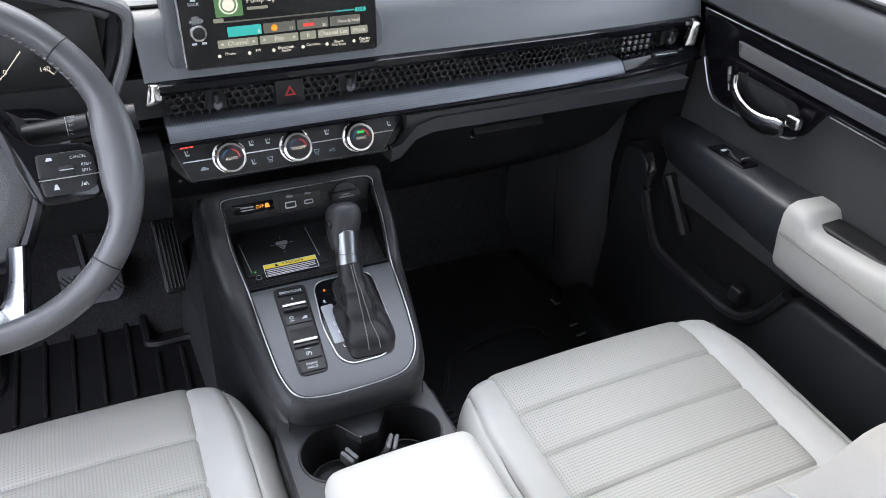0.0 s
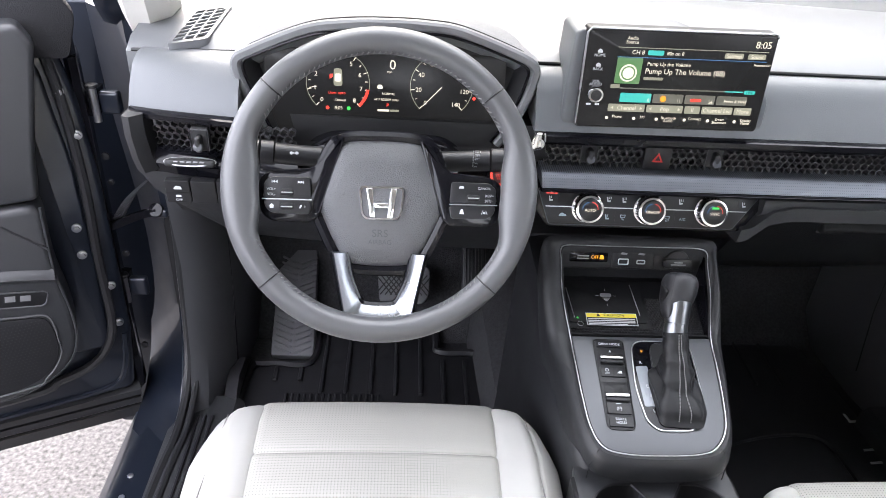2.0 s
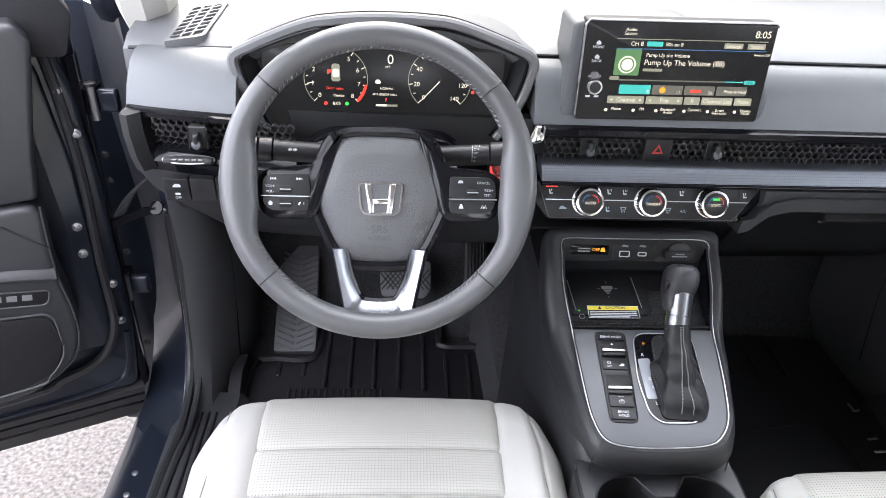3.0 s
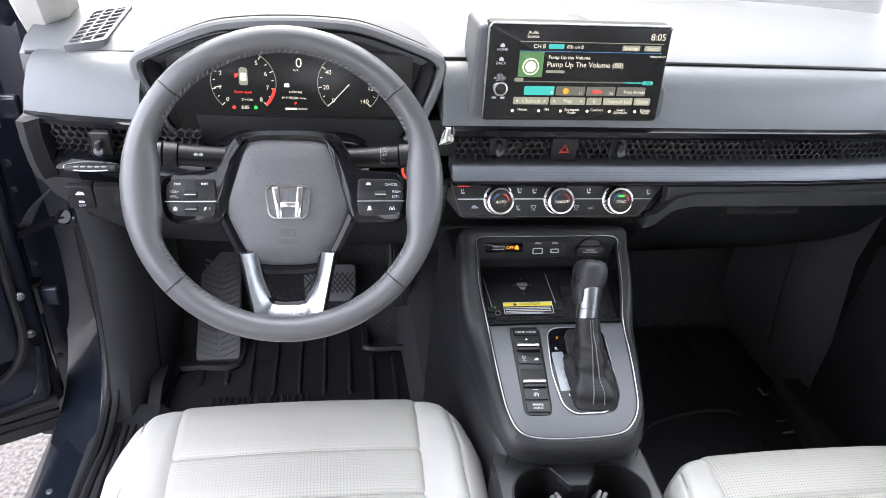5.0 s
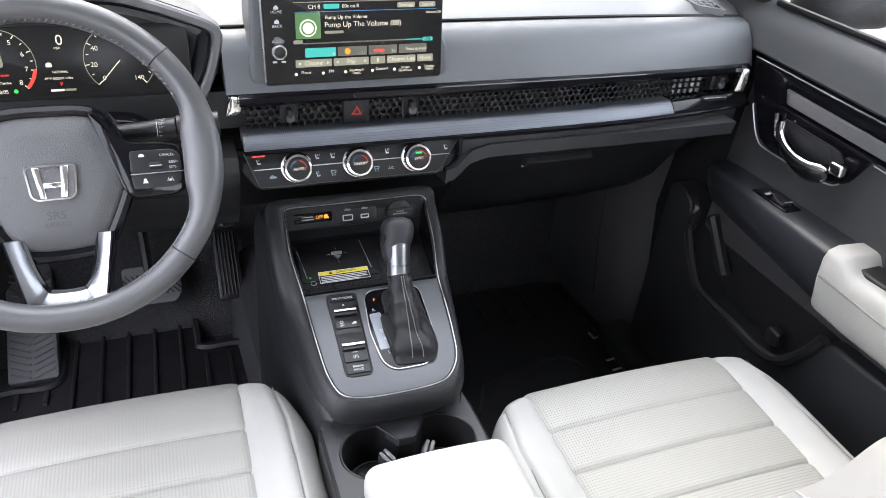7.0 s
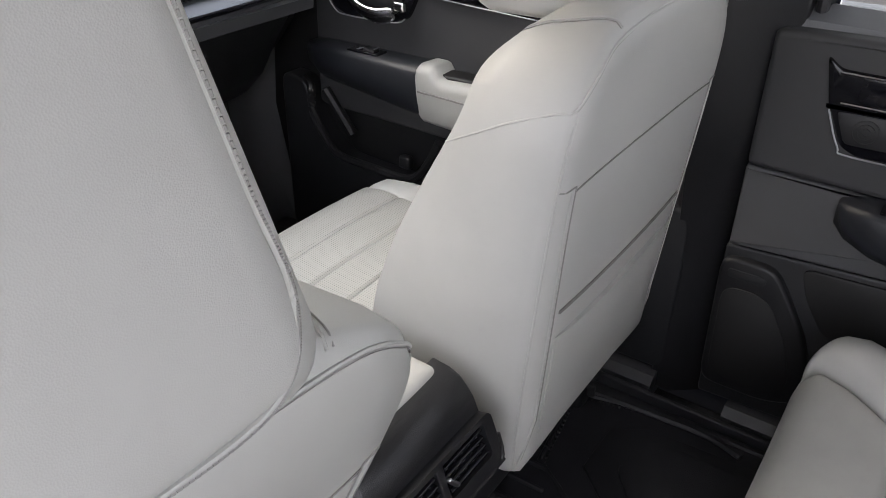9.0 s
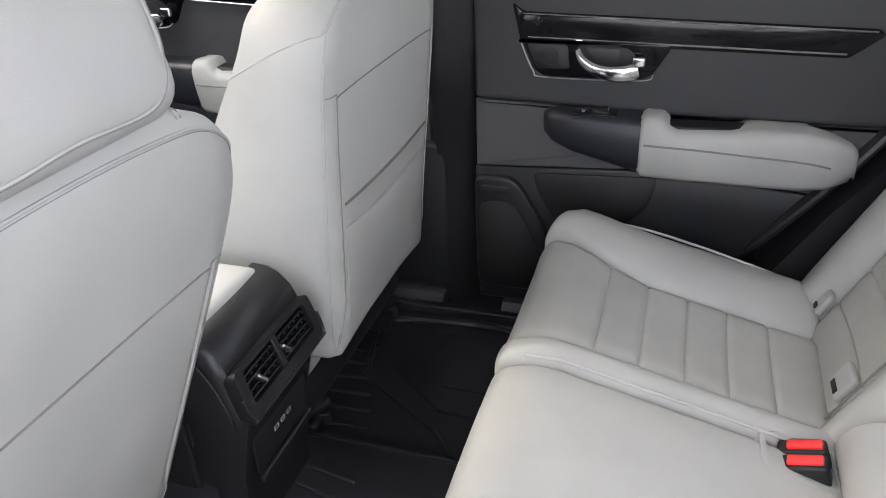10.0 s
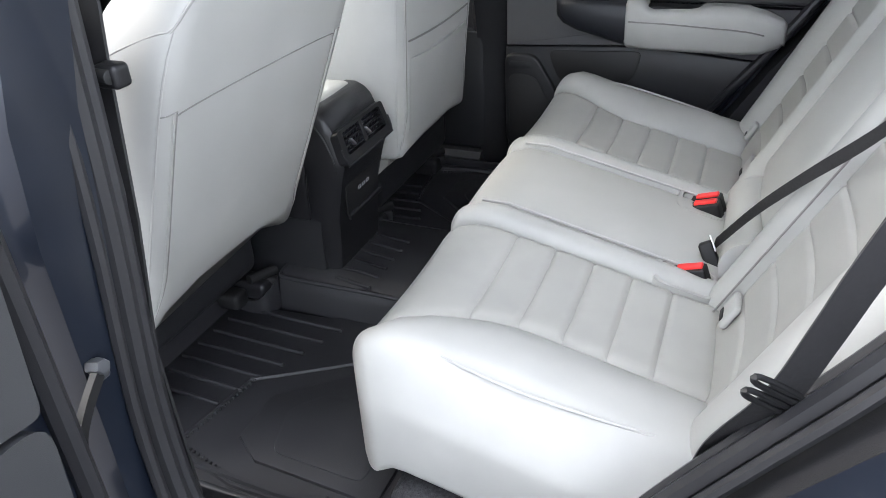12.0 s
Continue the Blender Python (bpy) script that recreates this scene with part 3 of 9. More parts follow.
part("edge_line", tube([(0.729, 0.955, 1.1672), (0.729, 0.60, 1.1512), (0.729, 0.10, 1.1278)], 0.0018, 6), CHROME, strip)
part("edge_line", tube([(0.729, 0.66, 1.0912), (0.729, 0.30, 1.0730), (0.729, 0.10, 1.0625)], 0.0014, 6), CHROME, strip)


def pull_blade(line):
    """A door pull: slim where it leaves the cup, swelling to a broad flat tip."""
    n = len(line) - 1
    rings = []
    for k, p in enumerate(line):
        d = (line[min(n, k + 1)] - line[max(0, k - 1)]).normalized()
        side = d.cross(Vector((1, 0, 0))).normalized()
        f = k / n
        w = 0.0060 + 0.0095 * min(1, f * 1.3) * (1 - 0.45 * max(0, (f - 0.88) / 0.12) ** 2)
        t = 0.0060 - 0.0010 * f
        rings.append([p + side * (w * math.cos(a)) + Vector((t * math.sin(a), 0, 0)) for a in [2 * math.pi * q / 14 for q in range(14)]])
    return loft(rings)


def rear_handle(door, x):
    """Black bezel with a tweeter, and a chrome pull in a dark cup."""
    bez = part("handle_bezel", slab(rounded([(0.088, 1.036), (0.099, 1.0300), (0.122, 0.9790), (0.145, 0.9670), (0.320, 0.9680), (0.345, 0.9790), (0.372, 1.0250), (0.372, 1.036)], 0.010), 0.02, 0.004, inner(x)), GLOSS, door)
    sp = part("tweeter", slab(rounded([(0.108, 1.0300), (0.128, 0.9840), (0.192, 0.9840), (0.186, 1.0300)], 0.008), 0.004, 0.001, inner(x - 0.002)), HARD, bez)
    for k in range(3):
        part("tweeter_ring", ring_slab(circle(0.006 + 0.006 * k, 20), circle(0.0045 + 0.006 * k, 20), 0.002, inner(x - 0.0045) @ Matrix.Translation((0.152, 1.0075, 0.001))), DARK, sp)
    cup = part("handle_cup", slab(rounded([(0.202, 1.0300), (0.300, 1.0280), (0.318, 1.0050), (0.300, 0.9820), (0.250, 0.9800), (0.218, 0.9980)], 0.012), 0.004, 0.001, inner(x - 0.002)), DARK, bez)
    part("cup_panel", slab(rounded([(0.220, 1.0280), (0.285, 1.0260), (0.282, 0.9960), (0.245, 0.9950)], 0.008), 0.003, 0.001, inner(x - 0.0045)), PLASTIC, cup)
    pull = smooth_line([(x - 0.006, -0.2050, 1.0240), (x - 0.013, -0.2140, 1.0080), (x - 0.020, -0.2360, 0.9930), (x - 0.024, -0.2640, 0.9860), (x - 0.024, -0.2950, 0.9850), (x - 0.018, -0.3200, 0.9920)], 6)
    part("door_handle", pull_blade(pull), CHROME, bez, "chrome pull handle", 60)
    part("lock_tab", rbox((0.012, 0.024, 0.018), 0.004, (2, 2, 2), at=(x - 0.014, -0.3190, 1.0060)), CHROME, bez)
    part("bezel_line", tube(smooth_line([(x - 0.001, -0.0975, 1.0300), (x - 0.001, -0.1210, 0.9785), (x - 0.001, -0.1450, 0.9665), (x - 0.001, -0.3200, 0.9675), (x - 0.001, -0.3460, 0.9785)], 5), 0.0014, 6), STEEL, bez)


fbez = part("handle_bezel", slab(rounded([(-0.940, 1.112), (-0.926, 1.0765), (-0.897, 1.036), (-0.865, 1.0255), (-0.730, 1.0275), (-0.703, 1.038), (-0.678, 1.084), (-0.662, 1.098)], 0.012), 0.02, 0.004, inner(0.7285)), GLOSS, fdoor)
part("handle_cup", slab(rounded([(-0.853, 1.0935), (-0.722, 1.0875), (-0.706, 1.068), (-0.730, 1.043), (-0.800, 1.046), (-0.842, 1.070)], 0.012), 0.004, 0.001, inner(0.7255)), HARD, fbez)
part("cup_hollow", slab(rounded([(-0.825, 1.0890), (-0.740, 1.0850), (-0.726, 1.066), (-0.745, 1.054), (-0.800, 1.060)], 0.012), 0.003, 0.0005, inner(0.7235)), PLASTIC, fbez)
part("cup_rail", tube(smooth_line([(0.7235, 0.866, 1.0960), (0.7225, 0.8585, 1.0760), (0.7225, 0.8520, 1.0600)], 4), 0.0038, 8), CHROME, fbez)
part("door_handle", pull_blade(smooth_line([(0.722, 0.846, 1.0900), (0.716, 0.840, 1.0720), (0.708, 0.815, 1.0560), (0.702, 0.780, 1.0465), (0.701, 0.748, 1.0445), (0.706, 0.718, 1.0520)], 6)), CHROME, fbez, "chrome pull handle", 60)
part("lock_tab", rbox((0.014, 0.026, 0.020), 0.005, (2, 2, 2), at=(0.714, 0.706, 1.0660)), CHROME, fbez)
part("bezel_line", tube(smooth_line([(0.7275, 0.930, 1.090), (0.7275, 0.9235, 1.0760), (0.7275, 0.897, 1.0360), (0.7275, 0.862, 1.0262), (0.7275, 0.735, 1.0280), (0.7275, 0.705, 1.0390)], 5), 0.0015, 6), STEEL, fbez)


def armrest(door, us, zs, x0, depth, switch_u):
    """Dark switch plinth in front and a padded light grey rest behind it, with a pull notch. us: tip, pad front, notch end, pad end."""
    tip, front, notch, end = us
    plinth = loft([[(x0 + 0.02, -u, zt), (x0 - d * 0.8, -u, zt), (x0 - d, -u, zt - 0.012), (x0 - d * 0.9, -u, zb + 0.02), (x0 - d * 0.55, -u, zb), (x0 + 0.02, -u, zb - 0.004)] for u, d, zt, zb in ((tip, 0.012, zs - 0.012, zs - 0.05), (tip + 0.02, depth * 0.6, zs - 0.004, zs - 0.065), (tip + 0.06, depth * 0.85, zs, zs - 0.08), ((tip + front) / 2 + 0.03, depth * 0.95, zs, zs - 0.095), (front, depth, zs, zs - 0.112))])
    pl = part("switch_plinth", plinth, PLINTH, door, smooth=70)
    sx = x0 - depth * 0.46
    sw = part("switch_recess", rbox((0.034, 0.085, 0.005), 0.002, at=(sx, -switch_u, zs + 0.0005)), GLOSS, pl)
    part("switch_rocker", rbox((0.020, 0.030, 0.013), 0.004, (2, 3, 2), fn=lambda p: Vector((p.x, p.y, p.z - 0.004 * math.cos(math.pi * p.y / 0.03))), at=pose(sx, -switch_u - 0.012, zs + 0.0045, 10)), HARD, sw)
    part("switch_mark", rbox((0.010, 0.006, 0.001), 0.0003, at=(sx - 0.002, -switch_u + 0.020, zs + 0.0034)), WHITE_INK, sw)
    part("switch_mark", rbox((0.002, 0.012, 0.001), 0.0003, at=(sx + 0.007, -switch_u + 0.020, zs + 0.0034)), GREY_INK, sw)
    part("rocker_edge", rbox((0.018, 0.002, 0.002), 0.0006, at=(sx, -switch_u - 0.027, zs + 0.0105)), GREY_INK, sw)
    pad = loft([[(x0 + 0.02, -u, zt), (x0 - d + 0.02, -u, zt + 0.004), (x0 - d + 0.006, -u, zt - 0.001), (x0 - d, -u, zt - 0.014), (x0 - d * 0.98, -u, zt - 0.045), (x0 - d * 0.86, -u, zb + 0.012), (x0 - d * 0.70, -u, zb), (x0 + 0.02, -u, zb + 0.004)] for u, d, zt, zb in ((front - 0.002, depth * 0.96, zs - 0.004, zs - 0.108), (front + 0.006, depth * 1.03, zs + 0.004, zs - 0.115), (front + 0.032, depth * 1.05, zs + 0.004, zs - 0.116), (front + 0.042, depth * 1.055, zs + 0.001, zs - 0.117), (front + 0.052, depth * 1.06, zs - 0.014, zs - 0.117), (front + 0.066, depth * 1.07, zs - 0.020, zs - 0.118), (notch - 0.03, depth * 1.095, zs - 0.016, zs - 0.118), (notch + 0.02, depth * 1.10, zs - 0.007, zs - 0.118), ((notch + end) / 2, depth * 1.08, zs - 0.010, zs - 0.118), (end - 0.05, depth * 0.95, zs - 0.022, zs - 0.115), (end - 0.012, depth * 0.7, zs - 0.040, zs - 0.10), (end, depth * 0.3, zs - 0.055, zs - 0.085))])
    rest = part("arm_pad", pad, LEATHER, door, "light grey leather pad with a stitched seam", 75)
    part("pull_notch", rbox((0.046, notch - front - 0.01, 0.018), 0.006, (2, 4, 1), at=(x0 - 0.024, -(front + 0.062 + notch) / 2, zs - 0.0185)), DARK, rest, "dark hand notch")
    part("pad_seam", tube(smooth_line([(x0 - depth * 1.035, -(front + 0.008), zs - 0.045), (x0 - depth * 1.085, -(front + 0.1), zs - 0.046), (x0 - depth * 1.10, -notch, zs - 0.050), (x0 - depth * 1.06, -(notch + end) / 2, zs - 0.056), (x0 - depth * 0.94, -(end - 0.05), zs - 0.066)], 6), 0.0018, 6), THREAD, rest)


armrest(fdoor, (-0.99, -0.645, -0.46, -0.20), 0.962, 0.745, 0.068, -0.80)

rdoor = thing("door_2", (0.75, -0.4, 0.5), "closed rear passenger door, dark grey trim with a light grey armrest", "car door", kind="structure")
door_shell(rdoor, 0.04, 0.98, 0.42, 1.14, 0.36)
part("sill_pad", loft([[(x, y, z) for x, z in ((0.80, zt), (0.775, zt + 0.004), (0.74, zt - 0.015), (0.725, zt - 0.05), (0.80, zt - 0.06))] for y, zt in ((-0.02, 1.155), (-0.5, 1.14), (-0.98, 1.13))]), DASH, rdoor)
part("upper_panel", slab(rounded([(0.0, 0.9145), (0.0, 1.13), (0.95, 1.13), (0.85, 1.0), (0.77, 0.9), (0.42, 0.90)], 0.012), 0.05, 0.010, inner(0.705), 3), DOORGREY, rdoor)
part("mid_panel", slab(rounded([(0.0, 0.765), (0.0, 0.912), (0.42, 0.897), (0.77, 0.896), (0.66, 0.76), (0.38, 0.785), (0.2, 0.775)], 0.006), 0.05, 0.006, inner(0.709), 3), DOOR_CLOTH, rdoor)
part("lower_panel", slab(rounded([(0.0, 0.43), (-0.005, 0.762), (0.2, 0.772), (0.38, 0.782), (0.655, 0.757), (0.58, 0.66), (0.53, 0.56), (0.46, 0.45)], 0.01), 0.05, 0.006, inner(0.715), 3), PLASTIC, rdoor)
spk = part("speaker_pod", slab(rounded([(0.0, 0.47), (-0.005, 0.745), (0.085, 0.745), (0.115, 0.70), (0.16, 0.62), (0.19, 0.50), (0.12, 0.47)], 0.03), 0.02, 0.008, inner(0.700), 3), HARD, rdoor)
part("speaker_grille", slab(rounded([(0.012, 0.50), (0.008, 0.69), (0.085, 0.69), (0.13, 0.61), (0.155, 0.52), (0.10, 0.49)], 0.03), 0.004, 0.002, inner(0.698)), DARK, spk)
part("badge_plate", slab(rect(0.012, 0.708, 0.075, 0.725, 0.005), 0.002, 0.0005, inner(0.6985)), PLASTIC, spk)
part("pocket_panel", slab(rounded([(0.14, 0.70), (0.12, 0.757), (0.375, 0.768), (0.36, 0.70), (0.30, 0.64), (0.18, 0.64)], 0.02), 0.004, 0.002, inner(0.7105)), DARK, rdoor)
rstrip = part("accent_strip", slab(rounded([(0.078, 1.105), (0.10, 1.088), (0.705, 1.072), (0.715, 1.062), (0.665, 1.022), (0.095, 1.032)], 0.008), 0.015, 0.004, inner(0.698)), GLOSS, rdoor)
part("edge_line", tube([(0.6965, -0.10, 1.085), (0.6965, -0.70, 1.0685)], 0.002, 6), CHROME, rstrip)
part("edge_line", tube([(0.6965, -0.11, 1.042), (0.6965, -0.66, 1.030)], 0.002, 6), CHROME, rstrip)
rear_handle(rdoor, 0.697)
armrest(rdoor, (0.145, 0.335, 0.52, 0.715), 0.908, 0.705, 0.065, 0.245)


def open_door(name, label, hinge, phi, length, z0, z1):
    """A left-hand door swung out about its front edge. Modelled closed, with u running backwards from the hinge edge and the trim facing +w."""
    door = thing(name, (0, 0, 0), label, "car door", kind="structure")
    m = Matrix.Translation((hinge[0], hinge[1], 0)) @ Matrix.Rotation(radians(phi), 4, "Z")

    def side(w):
        # u backwards (-y), z up, facing the cabin (+x)
        return m @ Matrix.Translation((w, 0, 0)) @ plane_at((0, 0, 0), (0, -1, 0), (0, 0, 1)) @ Matrix.Scale(-1, 4, (0, 0, 1))

    def box(name2, size, centre, material, parent, r=0.004, label2=""):
        return part(name2, rbox(size, r, at=m @ Matrix.Translation(centre)), material, parent, label2)

    L = length
    part("outer_skin", loft([[m @ Vector((w + b, -u, z)) for u, w in ((0.0, -0.02), (0.01, -0.055), (L, -0.055), (L, 0.0), (0.02, 0.0))] for z, b in ((z0, 0.0), (z0 + 0.10, -0.01), (0.75, -0.03), (0.98, -0.03), (z1, 0.03))]), PAINT, door)
    part("shut_face", loft([[m @ Vector((w, -u, z)) for u, w in ((0.0, -0.02), (0.0, 0.045), (0.03, 0.06), (0.10, 0.062), (0.10, -0.02))] for z in (z0 + 0.03, 0.6, 0.8, 1.0, z1 - 0.02)]), PAINT, door)
    # inner trim
    part("upper_trim", slab(rounded([(0.0825, 0.953), (0.060, z1 + 0.02), (L - 0.03, z1), (L - 0.03, 0.99), (0.14, 0.972)], 0.012), 0.05, 0.006, side(0.048) @ Matrix.Scale(-1, 4, (0, 0, 1)), 3), TRIM_GREY, door)
    part("lower_trim", slab(rounded([(0.16, z0 + 0.09), (0.104, 0.70), (0.0935, 0.84), (0.0835, 0.948), (0.14, 0.967), (L - 0.03, 0.985), (L - 0.03, z0 + 0.09)], 0.04), 0.06, 0.006, side(0.041) @ Matrix.Scale(-1, 4, (0, 0, 1)), 3), TRIM_GREY, door)
    part("seal", tube(smooth_line([m @ Vector((0.068, -u, z)) for u, z in ((0.035, z1), (0.035, 0.9), (0.04, 0.65), (0.07, z0 + 0.14), (0.16, z0 + 0.07), (L, z0 + 0.06))], 6), 0.012, 8, up=m.to_3x3() @ Vector((1, 0, 0))), SEAL, door)
    part("bottom_strip", loft([[m @ Vector((w, -u, z)) for w, z in ((-0.05, z0 - 0.01), (0.05, z0 - 0.012), (0.065, z0 + 0.005), (0.06, z0 + 0.03), (0.02, z0 + 0.035), (-0.05, z0 + 0.03))] for u in (0.01, L)]), SEAL, door)
    part("bottom_lip", loft([[m @ Vector((w, -u, z)) for w, z in ((0.02, z0 - 0.045), (0.045, z0 - 0.045), (0.05, z0 - 0.012), (0.02, z0 - 0.012))] for u in (0.005, L)]), SEAL, door)
    for z in (0.62, 0.98):
        hg = box("hinge", (0.05, 0.05, 0.045), (-0.035, 0.030, z), MATTE, door, 0.008)
        part("hinge_pin", tube([m @ Vector((-0.035, 0.03, z - 0.035)), m @ Vector((-0.035, 0.03, z + 0.035))], 0.008, 10), PAINT, hg)
    for z in (0.63, 0.70, 0.83, 0.90, 1.03, 1.10):
        part("bolt", disc(0.006, 0.006, m @ Matrix.Translation((0.02 + 0.02 * (z > 0.8), 0.008, z)) @ plane_at((0, 0, 0), (1, 0, 0), (0, 0, 1)) @ Matrix.Scale(-1, 4, (0, 0, 1)), 6, 0.002), STEEL, door)
    return door


def driver_door():
    """The driver's door, swung out about its front edge: u runs backwards from the hinge edge, w towards its inner face."""
    door = thing("door_3", (0, 0, 0), "driver's front door standing wide open, black trim and dark blue paint", "car door", kind="structure")
    m = Matrix.Translation((-0.885, 1.175, 0)) @ Matrix.Rotation(radians(-66), 4, "Z")
    side_up = m.to_3x3() @ Vector((1, 0, 0))

    def v(u, w, z):
        return m @ Vector((w, -u, z))

    def face(w):
        return m @ Matrix.Translation((w, 0, 0)) @ plane_at((0, 0, 0), (0, -1, 0), (0, 0, 1)) @ Matrix.Scale(-1, 4, (0, 0, 1))

    L = 1.05
    part("outer_skin", loft([[v(u, w + b, z) for u, w in ((0.0, -0.02), (0.01, -0.06), (L, -0.06), (L, 0.0), (0.02, 0.0))] for z, b in ((0.44, 0.0), (0.54, -0.01), (0.75, -0.03), (0.98, -0.03), (1.20, 0.03))]), PAINT, door)
    # pressed inner panel, its front end face and the folded lower flange
    part("inner_panel", slab(rounded([(0.020, 0.478), (0.006, 0.62), (0.004, 0.95), (0.012, 1.10), (0.045, 1.26), (L, 1.22), (L, 0.478)], 0.02), 0.05, 0.010, face(0.030), 3), PAINT, door)
    part("end_face", loft([[v(u, w, z) for u, w in ((-0.002, -0.045), (-0.004, -0.010), (0.002, 0.016), (0.014, 0.022), (0.014, -0.045))] for z in (0.47, 0.60, 0.80, 1.0, 1.16)]), GLOSS, door, smooth=50)
    part("pressed_step", slab(rounded([(0.044, 0.60), (0.040, 0.98), (0.058, 1.16), (0.10, 1.20), (0.12, 0.60)], 0.02), 0.02, 0.006, face(0.038), 3), PAINT, door)
    part("flange", tube(smooth_line([v(u, 0.030, z) for u, z in ((0.020, 0.62), (0.030, 0.54), (0.060, 0.497), (0.16, 0.487), (0.40, 0.483), (L, 0.48))], 5), 0.006, 6, up=side_up), PAINT, door)
    # trim panels
    part("upper_trim", slab(rounded([(0.052, 1.205), (0.070, 1.238), (L - 0.03, 1.225), (L - 0.03, 0.935), (0.097, 0.961), (0.090, 1.02)], 0.012), 0.075, 0.010, face(0.100), 3), TRIM_GREY, door)
    lower_line = [(0.097, 0.956), (0.1015, 0.830), (0.091, 0.745), (0.092, 0.680), (0.115, 0.627), (0.172, 0.588), (0.255, 0.572), (L - 0.03, 0.560), (L - 0.03, 0.930)]
    part("lower_trim", slab(rounded(lower_line, 0.03), 0.08, 0.012, face(0.104), 3), TRIM_GREY, door)
    part("trim_edge", tube(smooth_line([v(u, 0.1005, z) for u, z in ((0.099, 0.95), (0.103, 0.830), (0.0945, 0.745), (0.096, 0.682), (0.119, 0.632), (0.175, 0.594), (0.26, 0.579), (0.6, 0.569))], 6), 0.0022, 6, up=side_up), TRIM_GREY, door)
    # ledge over the pocket with its raised badge plate, and the speaker field below
    part("trim_ledge", loft([[v(u, w, z + dz) for w, dz in ((0.100, 0.0), (0.112, -0.004), (0.116, -0.014), (0.100, -0.030))] for u, z in ((0.103, 0.835), (0.15, 0.845), (0.19, 0.851), (0.40, 0.866), (0.70, 0.872))]), TRIM_GREY, door, smooth=50)
    part("trim_crease", tube(smooth_line([v(u, 0.1035, z) for u, z in ((0.103, 0.875), (0.135, 0.905), (0.17, 0.935), (0.22, 0.948))], 6), 0.0025, 6), PLASTIC, door)
    bp = part("badge_plate", slab(rounded([(0.118, 0.796), (0.128, 0.768), (0.262, 0.790), (0.255, 0.820)], 0.010), 0.004, 0.001, face(0.1065)), HARD, door)
    part("plate_edge", tube([v(u, 0.1065, z) for u, z in rounded([(0.118, 0.796), (0.128, 0.768), (0.262, 0.790), (0.255, 0.820)], 0.010)], 0.0016, 6, True, up=side_up), KICK, bp)
    for k in range(4):
        u = 0.148 + 0.022 * k
        part("badge_bar", slab([(u, 0.784 + 0.0036 * k), (u + 0.015, 0.7865 + 0.0036 * k), (u + 0.013, 0.797 + 0.0036 * k), (u - 0.002, 0.7945 + 0.0036 * k)], 0.001, 0, face(0.1076)), BADGE, bp)
    sp = part("speaker_panel", slab(rounded([(0.132, 0.745), (0.125, 0.700), (0.128, 0.658), (0.158, 0.617), (0.203, 0.600), (0.50, 0.592), (0.50, 0.785)], 0.03), 0.006, 0.002, face(0.107)), MATTE, door)
    part("panel_line", tube(smooth_line([v(u, 0.1072, z) for u, z in ((0.26, 0.766), (0.17, 0.755), (0.130, 0.745), (0.124, 0.700), (0.127, 0.657), (0.157, 0.616), (0.203, 0.599), (0.50, 0.590))], 6), 0.0018, 6), KICK, sp)
    mesh_v, mesh_f = [], []
    for i in range(40):
        for j in range(22):
            u, z = 0.137 + 0.0065 * i + 0.00325 * (j % 2), 0.625 + 0.0058 * j
            if z < 0.745 and (u > 0.165 or z > 0.66):
                b0 = len(mesh_v)
                mesh_v += [tuple(v(u + du, 0.1078, z + dz)) for du, dz in ((-0.0015, 0), (0, -0.0015), (0.0015, 0), (0, 0.0015))]
                mesh_f.append((b0, b0 + 1, b0 + 2, b0 + 3))
    me = bpy.data.meshes.new("dots")
    me.from_pydata(mesh_v, [], mesh_f)
    bm = bmesh.new()
    bm.from_mesh(me)
    bpy.data.meshes.remove(me)
    tagged(part("speaker_holes", bm, DARK, sp), kind="stuff")
    part("arm_body", loft([[v(u, w, z) for w, z in ((0.08, zt), (0.155, zt), (0.160, zt - 0.05), (0.12, zt - 0.11), (0.08, zt - 0.11))] for u, zt in ((0.34, 0.93), (0.5, 0.96), (L - 0.1, 0.94))]), PLASTIC, door)
    # mirror foot and sash at the front upper corner
    part("mirror_sail", slab(rounded([(0.010, 1.17), (-0.010, 1.235), (0.035, 1.315), (0.15, 1.235), (0.10, 1.18)], 0.012), 0.03, 0.004, face(0.060)), MATTE, door)
    part("sash", tube([v(0.02, 0.035, 1.23), v(0.10, 0.030, 1.34), v(0.30, 0.0, 1.50)], 0.016, 8, up=side_up), MATTE, door)
    # rubber seal round the inner panel
    part("seal", tube(smooth_line([v(u, 0.040, z) for u, z in ((0.066, 1.255), (0.046, 1.185), (0.034, 1.074), (0.030, 0.94), (0.035, 0.80), (0.036, 0.66), (0.057, 0.598), (0.090, 0.566), (0.145, 0.548), (0.27, 0.526), (L, 0.515))], 6), 0.0085, 8, up=side_up), SEAL, door, "black rubber door seal")
    part("bottom_strip", loft([[v(u, w, z) for w, z in ((-0.05, 0.455), (0.020, 0.452), (0.034, 0.459), (0.036, 0.474), (0.02, 0.480), (-0.05, 0.478))] for u in (0.012, L)]), SEAL, door)
    part("bottom_step", loft([[v(u, w, z) for w, z in ((-0.04, 0.426), (0.018, 0.424), (0.026, 0.432), (0.026, 0.446), (-0.04, 0.450))] for u in (0.014, L)]), SEAL, door)
    part("bottom_lip", loft([[v(u, w, z) for w, z in ((0.000, 0.392), (0.018, 0.392), (0.022, 0.420), (0.000, 0.420))] for u in (0.018, L)]), SEAL, door)
